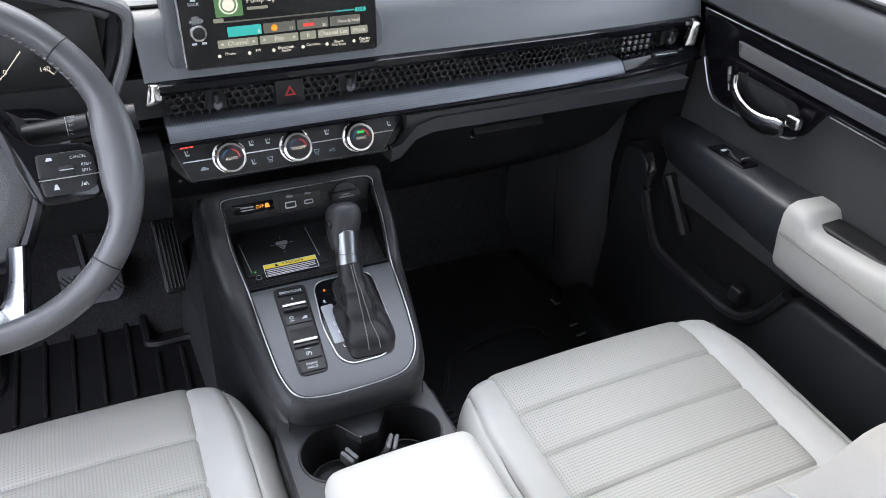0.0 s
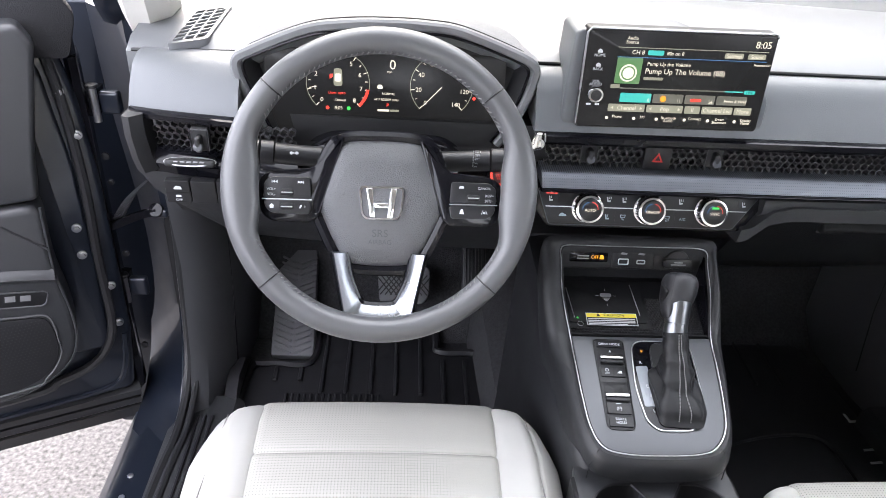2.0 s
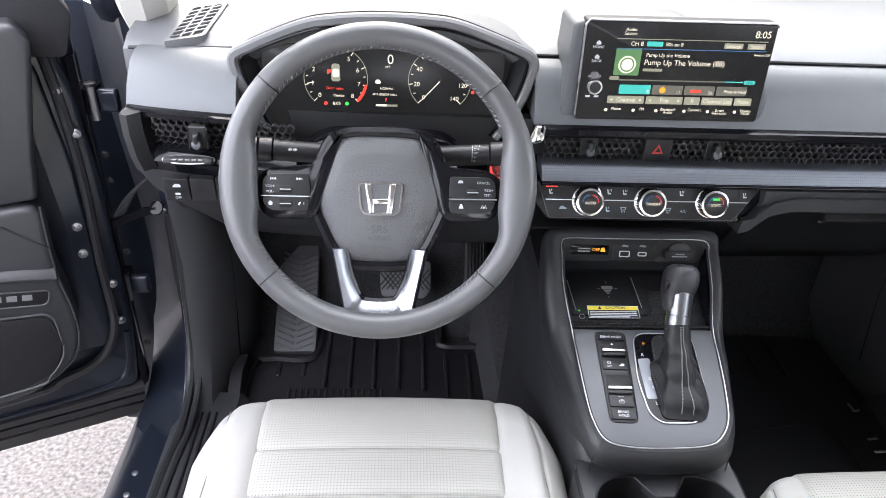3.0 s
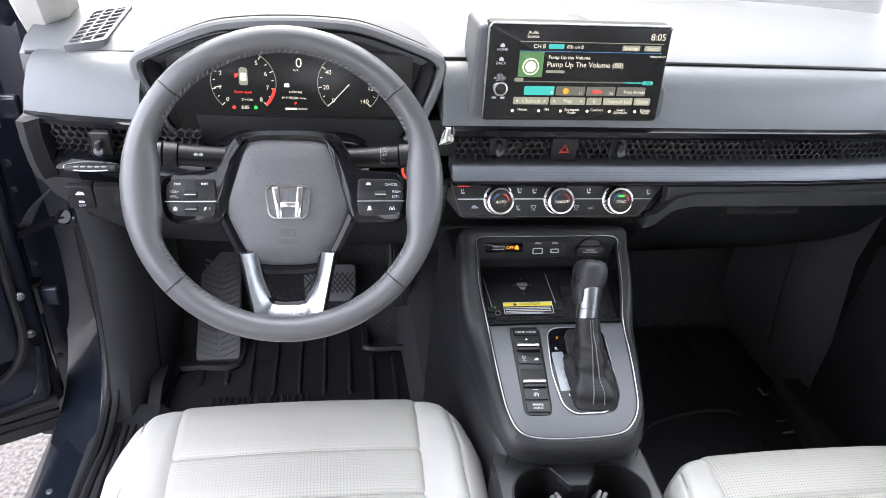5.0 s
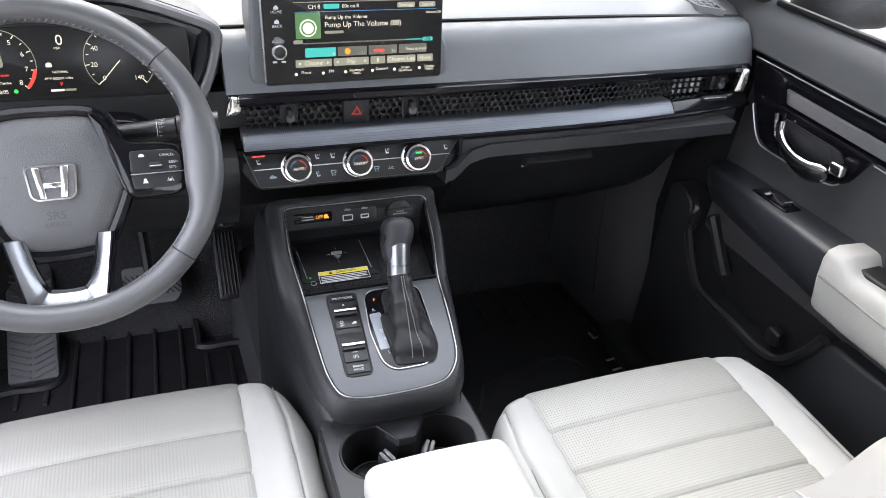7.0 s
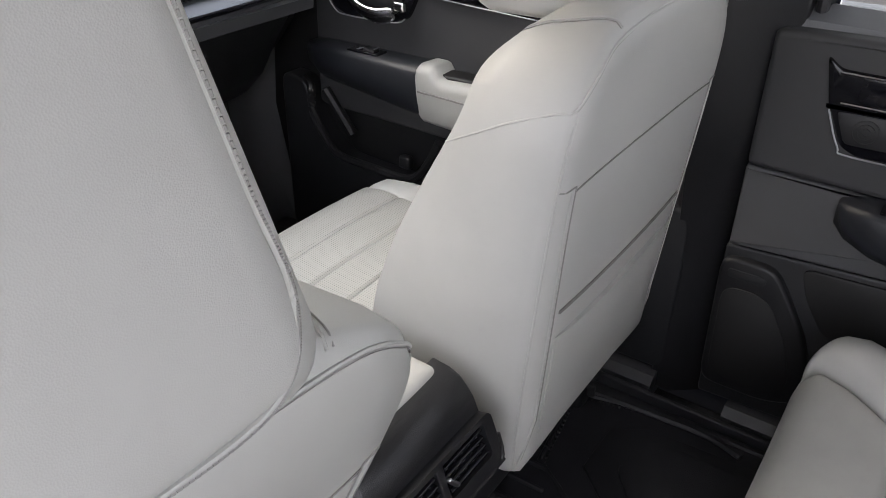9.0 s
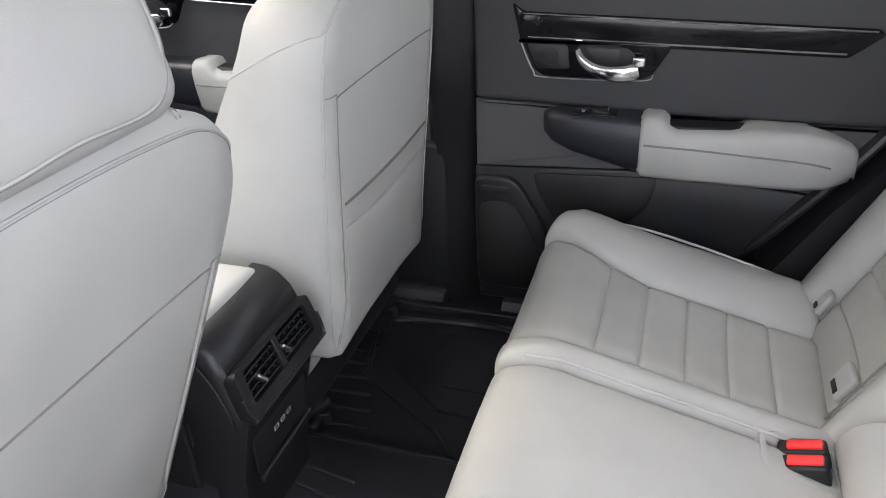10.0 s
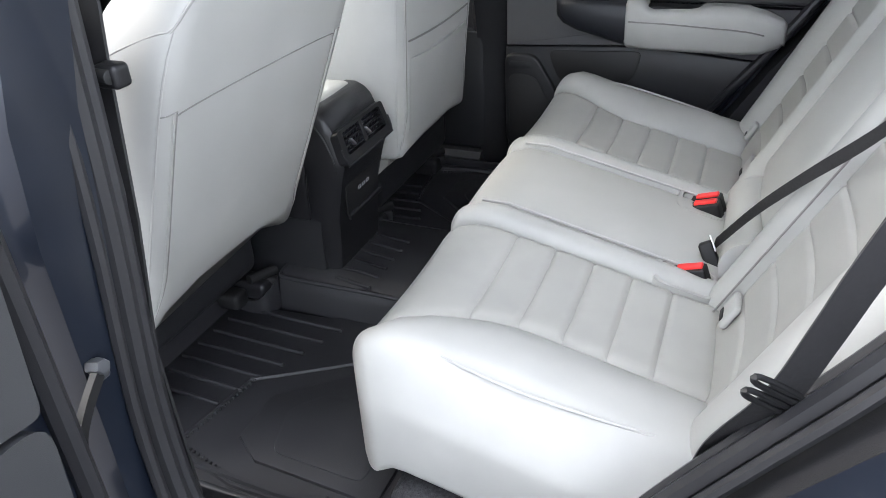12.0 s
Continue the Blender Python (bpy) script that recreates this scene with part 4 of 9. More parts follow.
    # two hinges: a leaf on the door, a leaf on the pillar and a pin between them
    for x, z in ((-0.866, 1.078), (-0.880, 0.703)):
        hg = part("hinge", loft([[Vector((x + dx, 1.182 + dy, z + dz)) for dx, dz in ((-0.026, -0.020), (-0.004, -0.024), (-0.002, 0.020), (-0.026, 0.022))] for dy in (-0.012, 0.03)]), GLOSS, door, "black painted hinge")
        part("hinge_leaf", rbox((0.034, 0.018, 0.040), 0.006, (2, 2, 2), at=(x + 0.017, 1.186, z - 0.002)), PAINT, hg)
        part("hinge_pin", tube([(x - 0.004, 1.172, z - 0.032), (x - 0.004, 1.172, z + 0.030)], 0.0065, 10), STEEL, hg)
        part("pin_head", disc(0.010, 0.005, plane_at((x - 0.004, 1.172, z + 0.033), (1, 0, 0), (0, 1, 0)), 12), HARD, hg)
    for u, z in ((0.057, 0.870), (0.0585, 0.815), (0.036, 1.115), (0.024, 1.040), (0.024, 0.740), (0.024, 0.655)):
        bt = part("bolt", disc(0.0085, 0.004, face(0.043) @ Matrix.Translation((u, z, 0.0)), 14, 0.001), STEEL, door)
        part("bolt_head", disc(0.0055, 0.006, face(0.0475) @ Matrix.Translation((u, z, 0.0)), 6, 0.001), STEEL, bt)
    # crumpled wax paper and clips of the end face
    for z, d in ((0.98, 0.010), (0.93, 0.008), (0.78, 0.009), (0.56, 0.010)):
        part("grommet", disc(d * 0.7, 0.004, plane_at((-0.872, 1.1735, z), (1, 0, 0), (0, 0, 1)), 12), HARD, door)
    return door


d3 = driver_door()
d4 = open_door("door_4", "open rear door with grey trim and dark blue paint", (-0.955, -0.055), -74, 0.92, 0.42, 1.16)

# check straps and the ribbed wiring boot between door and pillar
strap_line = smooth_line([(-0.806, 1.185, 0.866), (-0.835, 1.180, 0.862), (-0.885, 1.165, 0.845), (-0.955, 1.140, 0.828)], 5)
part("check_strap", sweep(strap_line, [(-0.004, -0.007), (0.004, -0.007), (0.004, 0.007), (-0.004, 0.007)]), GLOSS, d3, "black steel check strap")
part("strap_bolt", disc(0.013, 0.010, plane_at((-0.806, 1.183, 0.872), (1, 0, 0), (0, 0.6, 0.8)), 14), GLOSS, d3)
part("strap_bracket", rbox((0.028, 0.030, 0.016), 0.005, at=(-0.800, 1.198, 0.862)), PAINT, d3)
boot_line = smooth_line([(-0.835, 1.215, 0.905), (-0.852, 1.205, 0.890), (-0.871, 1.198, 0.862), (-0.893, 1.198, 0.825)], 9)
bellows = [[p + Vector((0.016 * (1 + 0.22 * (i % 2)) * math.cos(a), 0.012 * (1 + 0.22 * (i % 2)) * math.sin(a), 0.013 * (1 + 0.22 * (i % 2)) * math.cos(a))) for a in [2 * math.pi * k / 14 for k in range(14)]] for i, p in enumerate(boot_line)]
part("wiring_boot", loft(bellows), KICK, d3, "ribbed rubber wiring boot", 15)
part("check_strap", sweep(smooth_line([(-0.862, -0.050, 0.850), (-0.893, -0.054, 0.826), (-0.916, -0.058, 0.800), (-0.925, -0.062, 0.768), (-0.940, -0.085, 0.715)], 4), [(-0.004, -0.007), (0.004, -0.007), (0.004, 0.007), (-0.004, 0.007)]), DARK, d4, "black steel check strap")
part("strap_bracket", rbox((0.018, 0.016, 0.024), 0.005, at=(-0.860, -0.046, 0.848)), PLATE, d4)
part("strap_bolt", disc(0.009, 0.022, plane_at((-0.862, -0.060, 0.858), (1, 0, 0), (0, 0.3, 1)), 6, 0.002), PLATE, d4)

mirror = thing("door_mirror", (0.98, 1.02, 1.16), "black outside door mirror beyond the passenger window", "mirror")
part("housing", rbox((0.24, 0.12, 0.16), 0.05, (4, 4, 4), at=(1.02, 1.06, 1.26)), DARK, mirror)
part("arm", rbox((0.14, 0.07, 0.06), 0.02, at=(0.90, 1.05, 1.19)), DARK, mirror)


# ---- dashboard ----
dash = thing("dashboard", (0, 1.1, 0.8), "charcoal dashboard with a full-width honeycomb vent band and silver trim", "dashboard")


def dash_end(x):
    """How much the dashboard bows away towards its ends."""
    return 0.045 * (abs(x) / 0.74) ** 4


def across(profile, x0, x1, n=16, bow=True, drop=0.0):
    """Draws a (y, z) profile out across the car."""
    rings = []
    for i in range(n + 1):
        x = x0 + (x1 - x0) * i / n
        e = dash_end(x) if bow else 0
        rings.append([(x, y + e, z - drop * (abs(x) / 0.74) ** 4) for y, z in profile])
    return loft(rings)


# upper pad up to the windscreen
part("upper_pad", across([(0.992, 1.236), (1.02, 1.250), (1.10, 1.262), (1.25, 1.262), (1.45, 1.235), (1.66, 1.19), (1.66, 1.10), (1.05, 1.15), (0.992, 1.20)], -0.755, 0.755, 24, drop=0.022), DASH, dash, smooth=50)
# soft mid pad: right of the instruments and outside of them
mid = [(0.990, 1.2335), (0.975, 1.2345), (0.958, 1.228), (0.942, 1.208), (0.930, 1.180), (0.924, 1.163), (0.930, 1.160), (1.0, 1.160), (1.0, 1.20)]
part("mid_pad", across(mid, -0.180, 0.735, 20, drop=0.018), DASH_LOW, dash, smooth=50)
midl = [(0.992, 1.2345), (0.970, 1.2355), (0.945, 1.228), (0.918, 1.205), (0.902, 1.180), (0.899, 1.168), (0.905, 1.164), (1.0, 1.164), (1.0, 1.20)]
part("mid_pad", across(midl, -0.728, -0.578, 12, drop=0.014), DASH_LOW, dash, smooth=50)
part("core", across([(0.985, 1.20), (0.965, 1.165), (0.965, 1.09), (0.985, 1.0), (1.06, 0.92), (1.30, 0.92), (1.6, 1.0), (1.6, 1.15), (1.05, 1.15)], 0.0, 0.73, 8), DARK, dash)
part("core", across([(1.06, 1.11), (0.96, 1.09), (0.985, 1.0), (1.06, 0.92), (1.30, 0.92), (1.6, 1.0), (1.6, 1.15), (1.05, 1.15)], -0.73, 0.0, 8), DARK, dash)
# the dark joint between upper and mid pad
for x0, x1 in ((-0.745, -0.586), (-0.180, 0.735)):
    part("pad_joint", tube([(x0 + (x1 - x0) * k / 24, 0.9908 + dash_end(x0 + (x1 - x0) * k / 24), 1.2362 - 0.020 * (abs(x0 + (x1 - x0) * k / 24) / 0.74) ** 4) for k in range(25)], 0.0026, 6), DARK, dash)
# gloss black frame lines round the vent band and the trim under it
part("band_top_trim", across([(0.9235, 1.1625), (0.9155, 1.159), (0.915, 1.1515), (0.919, 1.1465), (0.96, 1.1465), (0.96, 1.1625)], -0.165, 0.725, 20, drop=0.012), GLOSS, dash)
part("band_back", across([(0.958, 1.156), (0.952, 1.104), (0.98, 1.104), (0.98, 1.156)], -0.73, 0.73, 20), DARK, dash)
strip_p = [(0.926, 1.107), (0.915, 1.107)] + [(0.915 - 0.016 * (k / 12) ** 0.75, 1.1065 - 0.0135 * (k / 12) ** 1.15) for k in range(1, 13)] + [(0.898, 1.090), (0.905, 1.088), (0.95, 1.088), (0.95, 1.107)]
sp = part("trim_strip", across(strip_p, -0.165, 0.545, 20), RIBBED, dash, "knurled dark silver trim strip", 60)
part("strip_end", across(strip_p, 0.547, 0.72, 8), GLOSS, dash)
part("lip", across([(0.8985, 1.0895), (0.894, 1.0875), (0.895, 1.0845), (0.91, 1.082), (0.96, 1.080), (0.96, 1.0895)], -0.165, 0.725, 20), GLOSS, dash)
# left of the wheel: vent frame and ledge
part("side_ledge", across([(0.93, 1.1165), (0.912, 1.1165), (0.890, 1.1110), (0.880, 1.1000), (0.884, 1.084), (0.95, 1.078)], -0.722, -0.50, 6), GLOSS, dash)
part("side_vent_top", across([(0.899, 1.1690), (0.889, 1.166), (0.890, 1.1590), (0.900, 1.157), (0.95, 1.157), (0.95, 1.1690)], -0.726, -0.560, 6), GLOSS, dash)
part("side_vent_frame", loft([[Vector((x + dx, y, z)) for x, y in ((0.0, 0.884 + dy), (0.010, 0.880 + dy), (0.024, 0.893 + dy), (0.026, 0.95), (0.0, 0.95))] for z, dx, dy in ((1.1665, -0.728, 0.030), (1.14, -0.7265, 0.026), (1.11, -0.721, 0.022), (1.090, -0.715, 0.022))]), HARD, dash, smooth=30)
tw = part("ledge_thumbwheel", rbox((0.066, 0.016, 0.010), 0.004, (6, 1, 1), at=pose(-0.640, 0.892, 1.1125, -20)), DARK, dash)
part("wheel_edge", tube([Vector((-0.640 + 0.034 * math.cos(a), 0.8905 + 0.0075 * math.sin(a), 1.1150 + 0.0028 * math.sin(a))) for a in [2 * math.pi * k / 28 for k in range(28)]], 0.0010, 5, True), STEEL, tw)
for k in range(5):
    part("wheel_mark", rbox((0.006, 0.005, 0.002), 0.0008, at=pose(-0.657 + 0.0085 * k, 0.8855, 1.1170, -20)), GREY_INK, tw)

tw = part("ledge_thumbwheel", rbox((0.052, 0.014, 0.010), 0.004, (6, 1, 1), at=pose(0.638, 0.934, 1.1035, -20)), DARK, dash)
part("wheel_edge", rbox((0.046, 0.003, 0.002), 0.0008, at=pose(0.638, 0.9275, 1.1065, -20)), STEEL, tw)


def honeycomb(x0, x1, z0, z1, y, cell):
    """A real honeycomb lattice, each cell a ring with depth."""
    verts, faces = [], []
    dx, dz = cell * 0.9, cell * 0.78
    rows = int((z1 - z0) / dz)
    for r in range(rows):
        z = z0 + dz * (r + 0.5)
        count = int((x1 - x0) / dx)
        for c in range(count):
            x = x0 + dx * (c + (0.5 if r % 2 else 0.0)) + cell / 2
            if x > x1 - cell * 0.3:
                continue
            e = dash_end(x)
            base = len(verts)
            for rad, yy in ((0.50, 0.0), (0.435, 0.0), (0.435, 0.010)):
                for k in range(6):
                    a = math.pi / 6 + math.pi / 3 * k
                    verts.append((x + cell * rad * math.cos(a), y + e + yy, z + cell * rad * math.sin(a)))
            for s in (0, 6):
                for k in range(6):
                    j = (k + 1) % 6
                    faces.append((base + s + k, base + s + j, base + s + 6 + j, base + s + 6 + k))
    me = bpy.data.meshes.new("lattice")
    me.from_pydata(verts, [], faces)
    bm = bmesh.new()
    bm.from_mesh(me)
    bpy.data.meshes.remove(me)
    return bm


part("vent_lattice", honeycomb(-0.16, 0.70, 1.106, 1.152, 0.936, 0.0118), LATTICE, dash, "black honeycomb vent lattice", 10)
part("vent_lattice", honeycomb(-0.700, -0.50, 1.1165, 1.1585, 0.906, 0.0118), LATTICE, dash, "black honeycomb vent lattice", 10)
for x, y, z in ((-0.097, 0.934, 1.127), (0.083, 0.934, 1.127), (-0.628, 0.905, 1.138), (0.650, 0.948, 1.128)):
    v = part("vent_slot", rbox((0.024, 0.014, 0.032), 0.003, at=(x, y + 0.006, z + 0.002)), DARK, dash)
    part("slot_edge", tube([(x - 0.012, y - 0.001, z - 0.013), (x - 0.012, y - 0.001, z + 0.017), (x + 0.012, y - 0.001, z + 0.017), (x + 0.012, y - 0.001, z - 0.013)], 0.0009, 5), LATTICE, v)
    part("vent_knob", rbox((0.009, 0.020, 0.022), 0.004, (2, 2, 2), at=(x, y - 0.004, z)), HARD, v)
    part("knob_tip", disc(0.0062, 0.005, plane_at((x, y - 0.0140, z - 0.002), (1, 0, 0), (0, 0.3, 1)), 14), PLATE, v)
for k in range(5):
    for j in range(4):
        part("vent_stud", rbox((0.0055, 0.005, 0.0070), 0.0018, at=(0.565 + 0.0125 * k, 0.938 + dash_end(0.565), 1.1130 + 0.0105 * j)), STEEL, dash)
part("vent_end", slab(rounded([(0, 0), (0.018, 0.003), (0.021, 0.043), (0.006, 0.046)], 0.005), 0.03, 0.003, plane_at((0.690, 0.945, 1.106), (1, -0.4, 0), (0, 0, 1))), CHROME, dash, "chrome vent end")
part("vent_end", slab(rounded([(0, 0), (0.022, 0.004), (0.026, 0.03), (0.008, 0.032)], 0.006), 0.03, 0.003, plane_at((-0.185, 0.93, 1.128), (1, 0, 0), (0, 0, 1))), CHROME, dash, "chrome vent end")
hz = part("hazard_button", slab(rect(-0.0195, 1.108, 0.0195, 1.152, 0.003), 0.02, 0.002, plane_at((0, 0.929, 0), (1, 0, 0), (0, 0, 1))), HARD, dash)
part("hazard_triangle", ring_slab([(-0.008, -0.006), (0.008, -0.006), (0, 0.008)], [(-0.0045, -0.004), (0.0045, -0.004), (0, 0.004)], 0.001, plane_at((0, 0.9275, 1.127), (1, 0, 0), (0, 0, 1))), DULL_RED, hz)

# lower dashboard and glove box
part("lower_right", across([(0.912, 1.082), (0.903, 1.078), (0.903, 1.058), (0.925, 1.035), (0.958, 1.025), (1.0, 1.04), (1.0, 1.07)], 0.16, 0.70, 10), TRIM_GREY, dash, smooth=50)
part("wing", loft([[(x, y, z) for y, z in ((0.915, zt), (0.897, zt), (0.902, zt - 0.024), (0.95, zt - 0.03), (0.96, zt))] for x, zt in ((0.135, 1.032), (0.150, 1.036), (0.175, 1.062), (0.205, 1.070), (0.30, 1.070), (0.45, 1.070), (0.60, 1.071), (0.67, 1.072))]), TRIM_GREY, dash, smooth=50)
gb = part("glove_box", across([(0.952, 1.038), (0.958, 1.030), (0.985, 1.0), (1.03, 0.945), (1.09, 0.86), (1.16, 0.80), (1.25, 0.80), (1.25, 1.04)], 0.20, 0.70, 8), PLASTIC, dash, smooth=50)
part("glove_latch", rbox((0.135, 0.02, 0.020), 0.005, at=pose(0.385, 0.998, 0.985, 48)), DARK, gb, "recessed latch")
part("latch_edge", rbox((0.135, 0.004, 0.004), 0.0015, at=(0.385, 1.003, 0.972)), GREY_INK, gb)
prof = [(0.892, 1.0855), (0.888, 1.06), (0.900, 1.035), (0.925, 1.000), (0.955, 0.965), (0.99, 0.93), (1.1, 0.92), (1.1, 1.078)]
rings = []
for k in range(13):
    f = k / 12
    rings.append([Vector(((-0.722 + max(0.0, 1.087 - max(z, 0.955)) * 0.72) * (1 - f) + -0.175 * f, y + 0.03 * (1 - f) ** 3, z)) for y, z in prof])
part("lower_left", loft(rings), PLASTIC, dash, smooth=40)
part("panel_fold", tube([(-0.700 + 0.52 * k / 10, 0.899 + 0.018 * (1 - k / 10) ** 3, 1.0320) for k in range(2, 10)], 0.0008, 5), DARK, dash)
SWM = plane_at((0, 0.8915, 1.0700), (1, 0, 0), (0, -0.10, 1))
for k, x in enumerate((-0.6620, -0.6275, -0.5930)):
    b = part("switch_blank", slab(rect(x - 0.0165, -0.0190, x + 0.0165, 0.0160, 0.0025), 0.010, 0.0012, SWM), HARD, dash)
    if k == 0:
        part("switch_split", slab(rect(x - 0.0165, -0.0030, x + 0.0165, -0.0022), 0.001, 0, SWM @ Matrix.Translation((0, 0, 0.0004))), DARK, b)
        part("switch_mark", slab(rounded([(x - 0.0060, 0.0030), (x + 0.0060, 0.0030), (x + 0.0045, 0.0075), (x - 0.0020, 0.0085)], 0.001), 0.0004, 0, SWM @ Matrix.Translation((0, 0, 0.0005))), WHITE_INK, b)
        part("switch_mark", slab(rect(x - 0.0035, -0.0095, x + 0.0035, -0.0062, 0.001), 0.0004, 0, SWM @ Matrix.Translation((0, 0, 0.0005))), WHITE_INK, b)
        lettering("switch_text", "OFF", 0.0050, SWM @ Matrix.Translation((x, -0.0140, 0.0005)), WHITE_INK, b, "CENTER")
part("footwell_cover", across([(1.05, 0.93), (1.25, 0.90), (1.5, 0.95), (1.5, 1.0), (1.05, 1.0)], -0.73, 0.73, 4), DARK, dash)

for s in (-1, 1):
    m = plane_at((s * 0.655, 1.077, 1.2420), (1, s * 0.115, -s * 0.045), (-s * 0.115, 1, 0.150)) @ Matrix(((1, 0, 0, 0), (-s * 0.42, 1, 0, 0), (0, 0, 1, 0), (0, 0, 0, 1)))
    dv = part("defroster_frame", ring_slab(rect(-0.0260, -0.0590, 0.0260, 0.0590, 0.008), rect(-0.0205, -0.0520, 0.0205, 0.0520, 0.005), 0.012, m @ Matrix.Translation((0, 0, 0.0030))), DASH, dash)
    part("defroster_hole", slab(rect(-0.022, -0.0535, 0.022, 0.0535), 0.004, 0, m @ Matrix.Translation((0, 0, 0.0008))), DARK, dv)
    for i in range(2):
        part("defroster_bar", rbox((0.0032, 0.106, 0.006), 0.001, at=m @ Matrix.Translation((-0.0070 + 0.014 * i, 0, 0.0005))), DASH, dv)
    for i in range(7):
        part("defroster_bar", rbox((0.044, 0.0038, 0.006), 0.001, at=m @ Matrix.Translation((0, -0.0405 + 0.0135 * i, 0.0008)) @ pose(0, 0, 0, 0, 0, 14)), DASH, dv)

# ---- instrument cluster ----
clus = thing("instrument_cluster", (-0.385, 1.0, 1.15), "digital instrument cluster under a charcoal hood, lit", "instrument cluster")
hood_top = [(-0.582, 1.231), (-0.560, 1.2475), (-0.49, 1.2770), (-0.44, 1.2860), (-0.385, 1.2890), (-0.33, 1.2880), (-0.285, 1.2820), (-0.215, 1.2570), (-0.187, 1.2420)]
hood_path = [(-0.545, 1.128), (-0.556, 1.150), (-0.571, 1.190)] + hood_top + [(-0.186, 1.222), (-0.197, 1.185), (-0.214, 1.150), (-0.228, 1.128)]
rim_line = smooth_line([(x, 0.948, z) for x, z in hood_path], 5)


def inset(points, d, y):
    """The hood's outline drawn in towards its middle."""
    c = Vector((-0.385, y, 1.205))
    return [c + (Vector((p.x, y, p.z)) - c) * (1 - d / max(0.05, (Vector((p.x, y, p.z)) - c).length)) for p in points]


part("hood_rim", sweep(rim_line, [(0.0075, 0.030), (0.0075, 0.004), (0.0045, 0.0005), (-0.0025, 0.0), (-0.0065, 0.005), (-0.0065, 0.030)], (0, 1, 0)), DASH, clus, "satin grey hood rim", 30)
part("hood_line", sweep(inset(rim_line, 0.0090, 0.952), circle(0.0022, 8), (0, 1, 0)), GLOSS, clus)
part("hood_liner", loft([inset(rim_line, 0.008, 0.955), inset(rim_line, 0.012, 0.962), inset(rim_line, 0.024, 0.990)], closed=False), HARD, clus, smooth=60)
part("visor", loft([[Vector((x, y, z)) for y, z in ((0.962, zt - 0.004), (0.962, zt + 0.003), (0.972, zt + 0.005), (1.00, zt + 0.003), (1.08, 1.256 + (zt - 1.255) * 0.55), (1.20, 1.250), (1.20, 1.21), (0.99, zt - 0.03))] for x, zt in [(p.x, p.y) for p in smooth_line([(x, z, 0) for x, z in hood_top], 6)]]), DASH, clus, smooth=60)
part("visor_gap", tube(smooth_line([(x, 0.9625, z + 0.0062) for x, z in hood_top], 5), 0.0028, 6), DARK, clus)
hood_in = [(p.x, p.z) for p in inset(rim_line, 0.010, 0.95)]
part("bezel", slab(hood_in, 0.02, 0, plane_at((0, 0.988, 0), (1, 0, 0), (0, 0, 1))), DARK, clus)
part("tray", loft([[(x, y, z) for y, z in ((0.945, 1.126), (0.962, 1.116), (0.985, 1.120), (0.985, 1.09), (0.94, 1.09))] for x in (-0.57, -0.385, -0.2)]), HARD, clus)
lip_line = smooth_line([(-0.496, 0.93, 1.108), (-0.482, 0.93, 1.122), (-0.455, 0.93, 1.1325), (-0.42, 0.93, 1.1345), (-0.385, 0.93, 1.135), (-0.34, 0.93, 1.1345), (-0.305, 0.93, 1.1315), (-0.285, 0.93, 1.121), (-0.272, 0.93, 1.108)], 5)
part("column_lip", loft([[p + Vector((0, 0.04, 0.004)) for p in lip_line], [p + Vector((0, 0.004, 0.0015)) for p in lip_line], [p + Vector((0, 0.0, -0.002)) for p in lip_line], [Vector((-0.385 + (p.x + 0.385) * 0.92, 0.925, p.z - 0.012)) for p in lip_line], [Vector((-0.385 + (p.x + 0.385) * 0.80, 0.89, p.z - 0.022)) for p in lip_line]], closed=False), GLOSS, clus, "gloss edged column cowl", 50)
SM = plane_at((-0.385, 0.971, 1.171), (1, 0, 0), (0, 0.14, 1))
scr = part("display", slab(rect(-0.165, -0.045, 0.165, 0.075, 0.01), 0.006, 0.001, SM), SCREEN, clus)


def arc_of(r0, r1, a0, a1, n=24):
    pts = [(r1 * math.cos(a0 + (a1 - a0) * i / n), r1 * math.sin(a0 + (a1 - a0) * i / n)) for i in range(n + 1)]
    return pts + [(r0 * math.cos(a0 + (a1 - a0) * i / n), r0 * math.sin(a0 + (a1 - a0) * i / n)) for i in range(n, -1, -1)]


def dial(cx, cy, a0, a1, marks, texts, red_from):
    m = SM @ Matrix.Translation((cx, cy, 0.0012))
    for i in range(marks + 1):
        a = radians(a0 + (a1 - a0) * i / marks)
        big = i % 2 == 0
        part("dial_mark", slab([(-0.0006, 0), (0.0006, 0), (0.0006, 0.006 if big else 0.003), (-0.0006, 0.006 if big else 0.003)], 0.0002, 0, m @ Matrix.Rotation(a - math.pi / 2, 4, "Z") @ Matrix.Translation((0, 0.0375, 0))), LIT_WHITE, scr)
    part("dial_ring", slab(arc_of(0.0428, 0.0437, radians(a0), radians(a1), 40), 0.0002, 0, m), LIT_DIM, scr)
    for t, a in texts:
        a = radians(a)
        lettering("dial_figure", t, 0.0085, m @ Matrix.Translation((0.0322 * math.cos(a), 0.0322 * math.sin(a), 0)), LIT_WHITE, scr, "CENTER")
    if red_from is not None:
        part("red_zone", slab(arc_of(0.0395, 0.0437, radians(red_from), radians(a1), 10), 0.0003, 0, m @ Matrix.Translation((0, 0, 0.0003))), LIT_RED, scr)


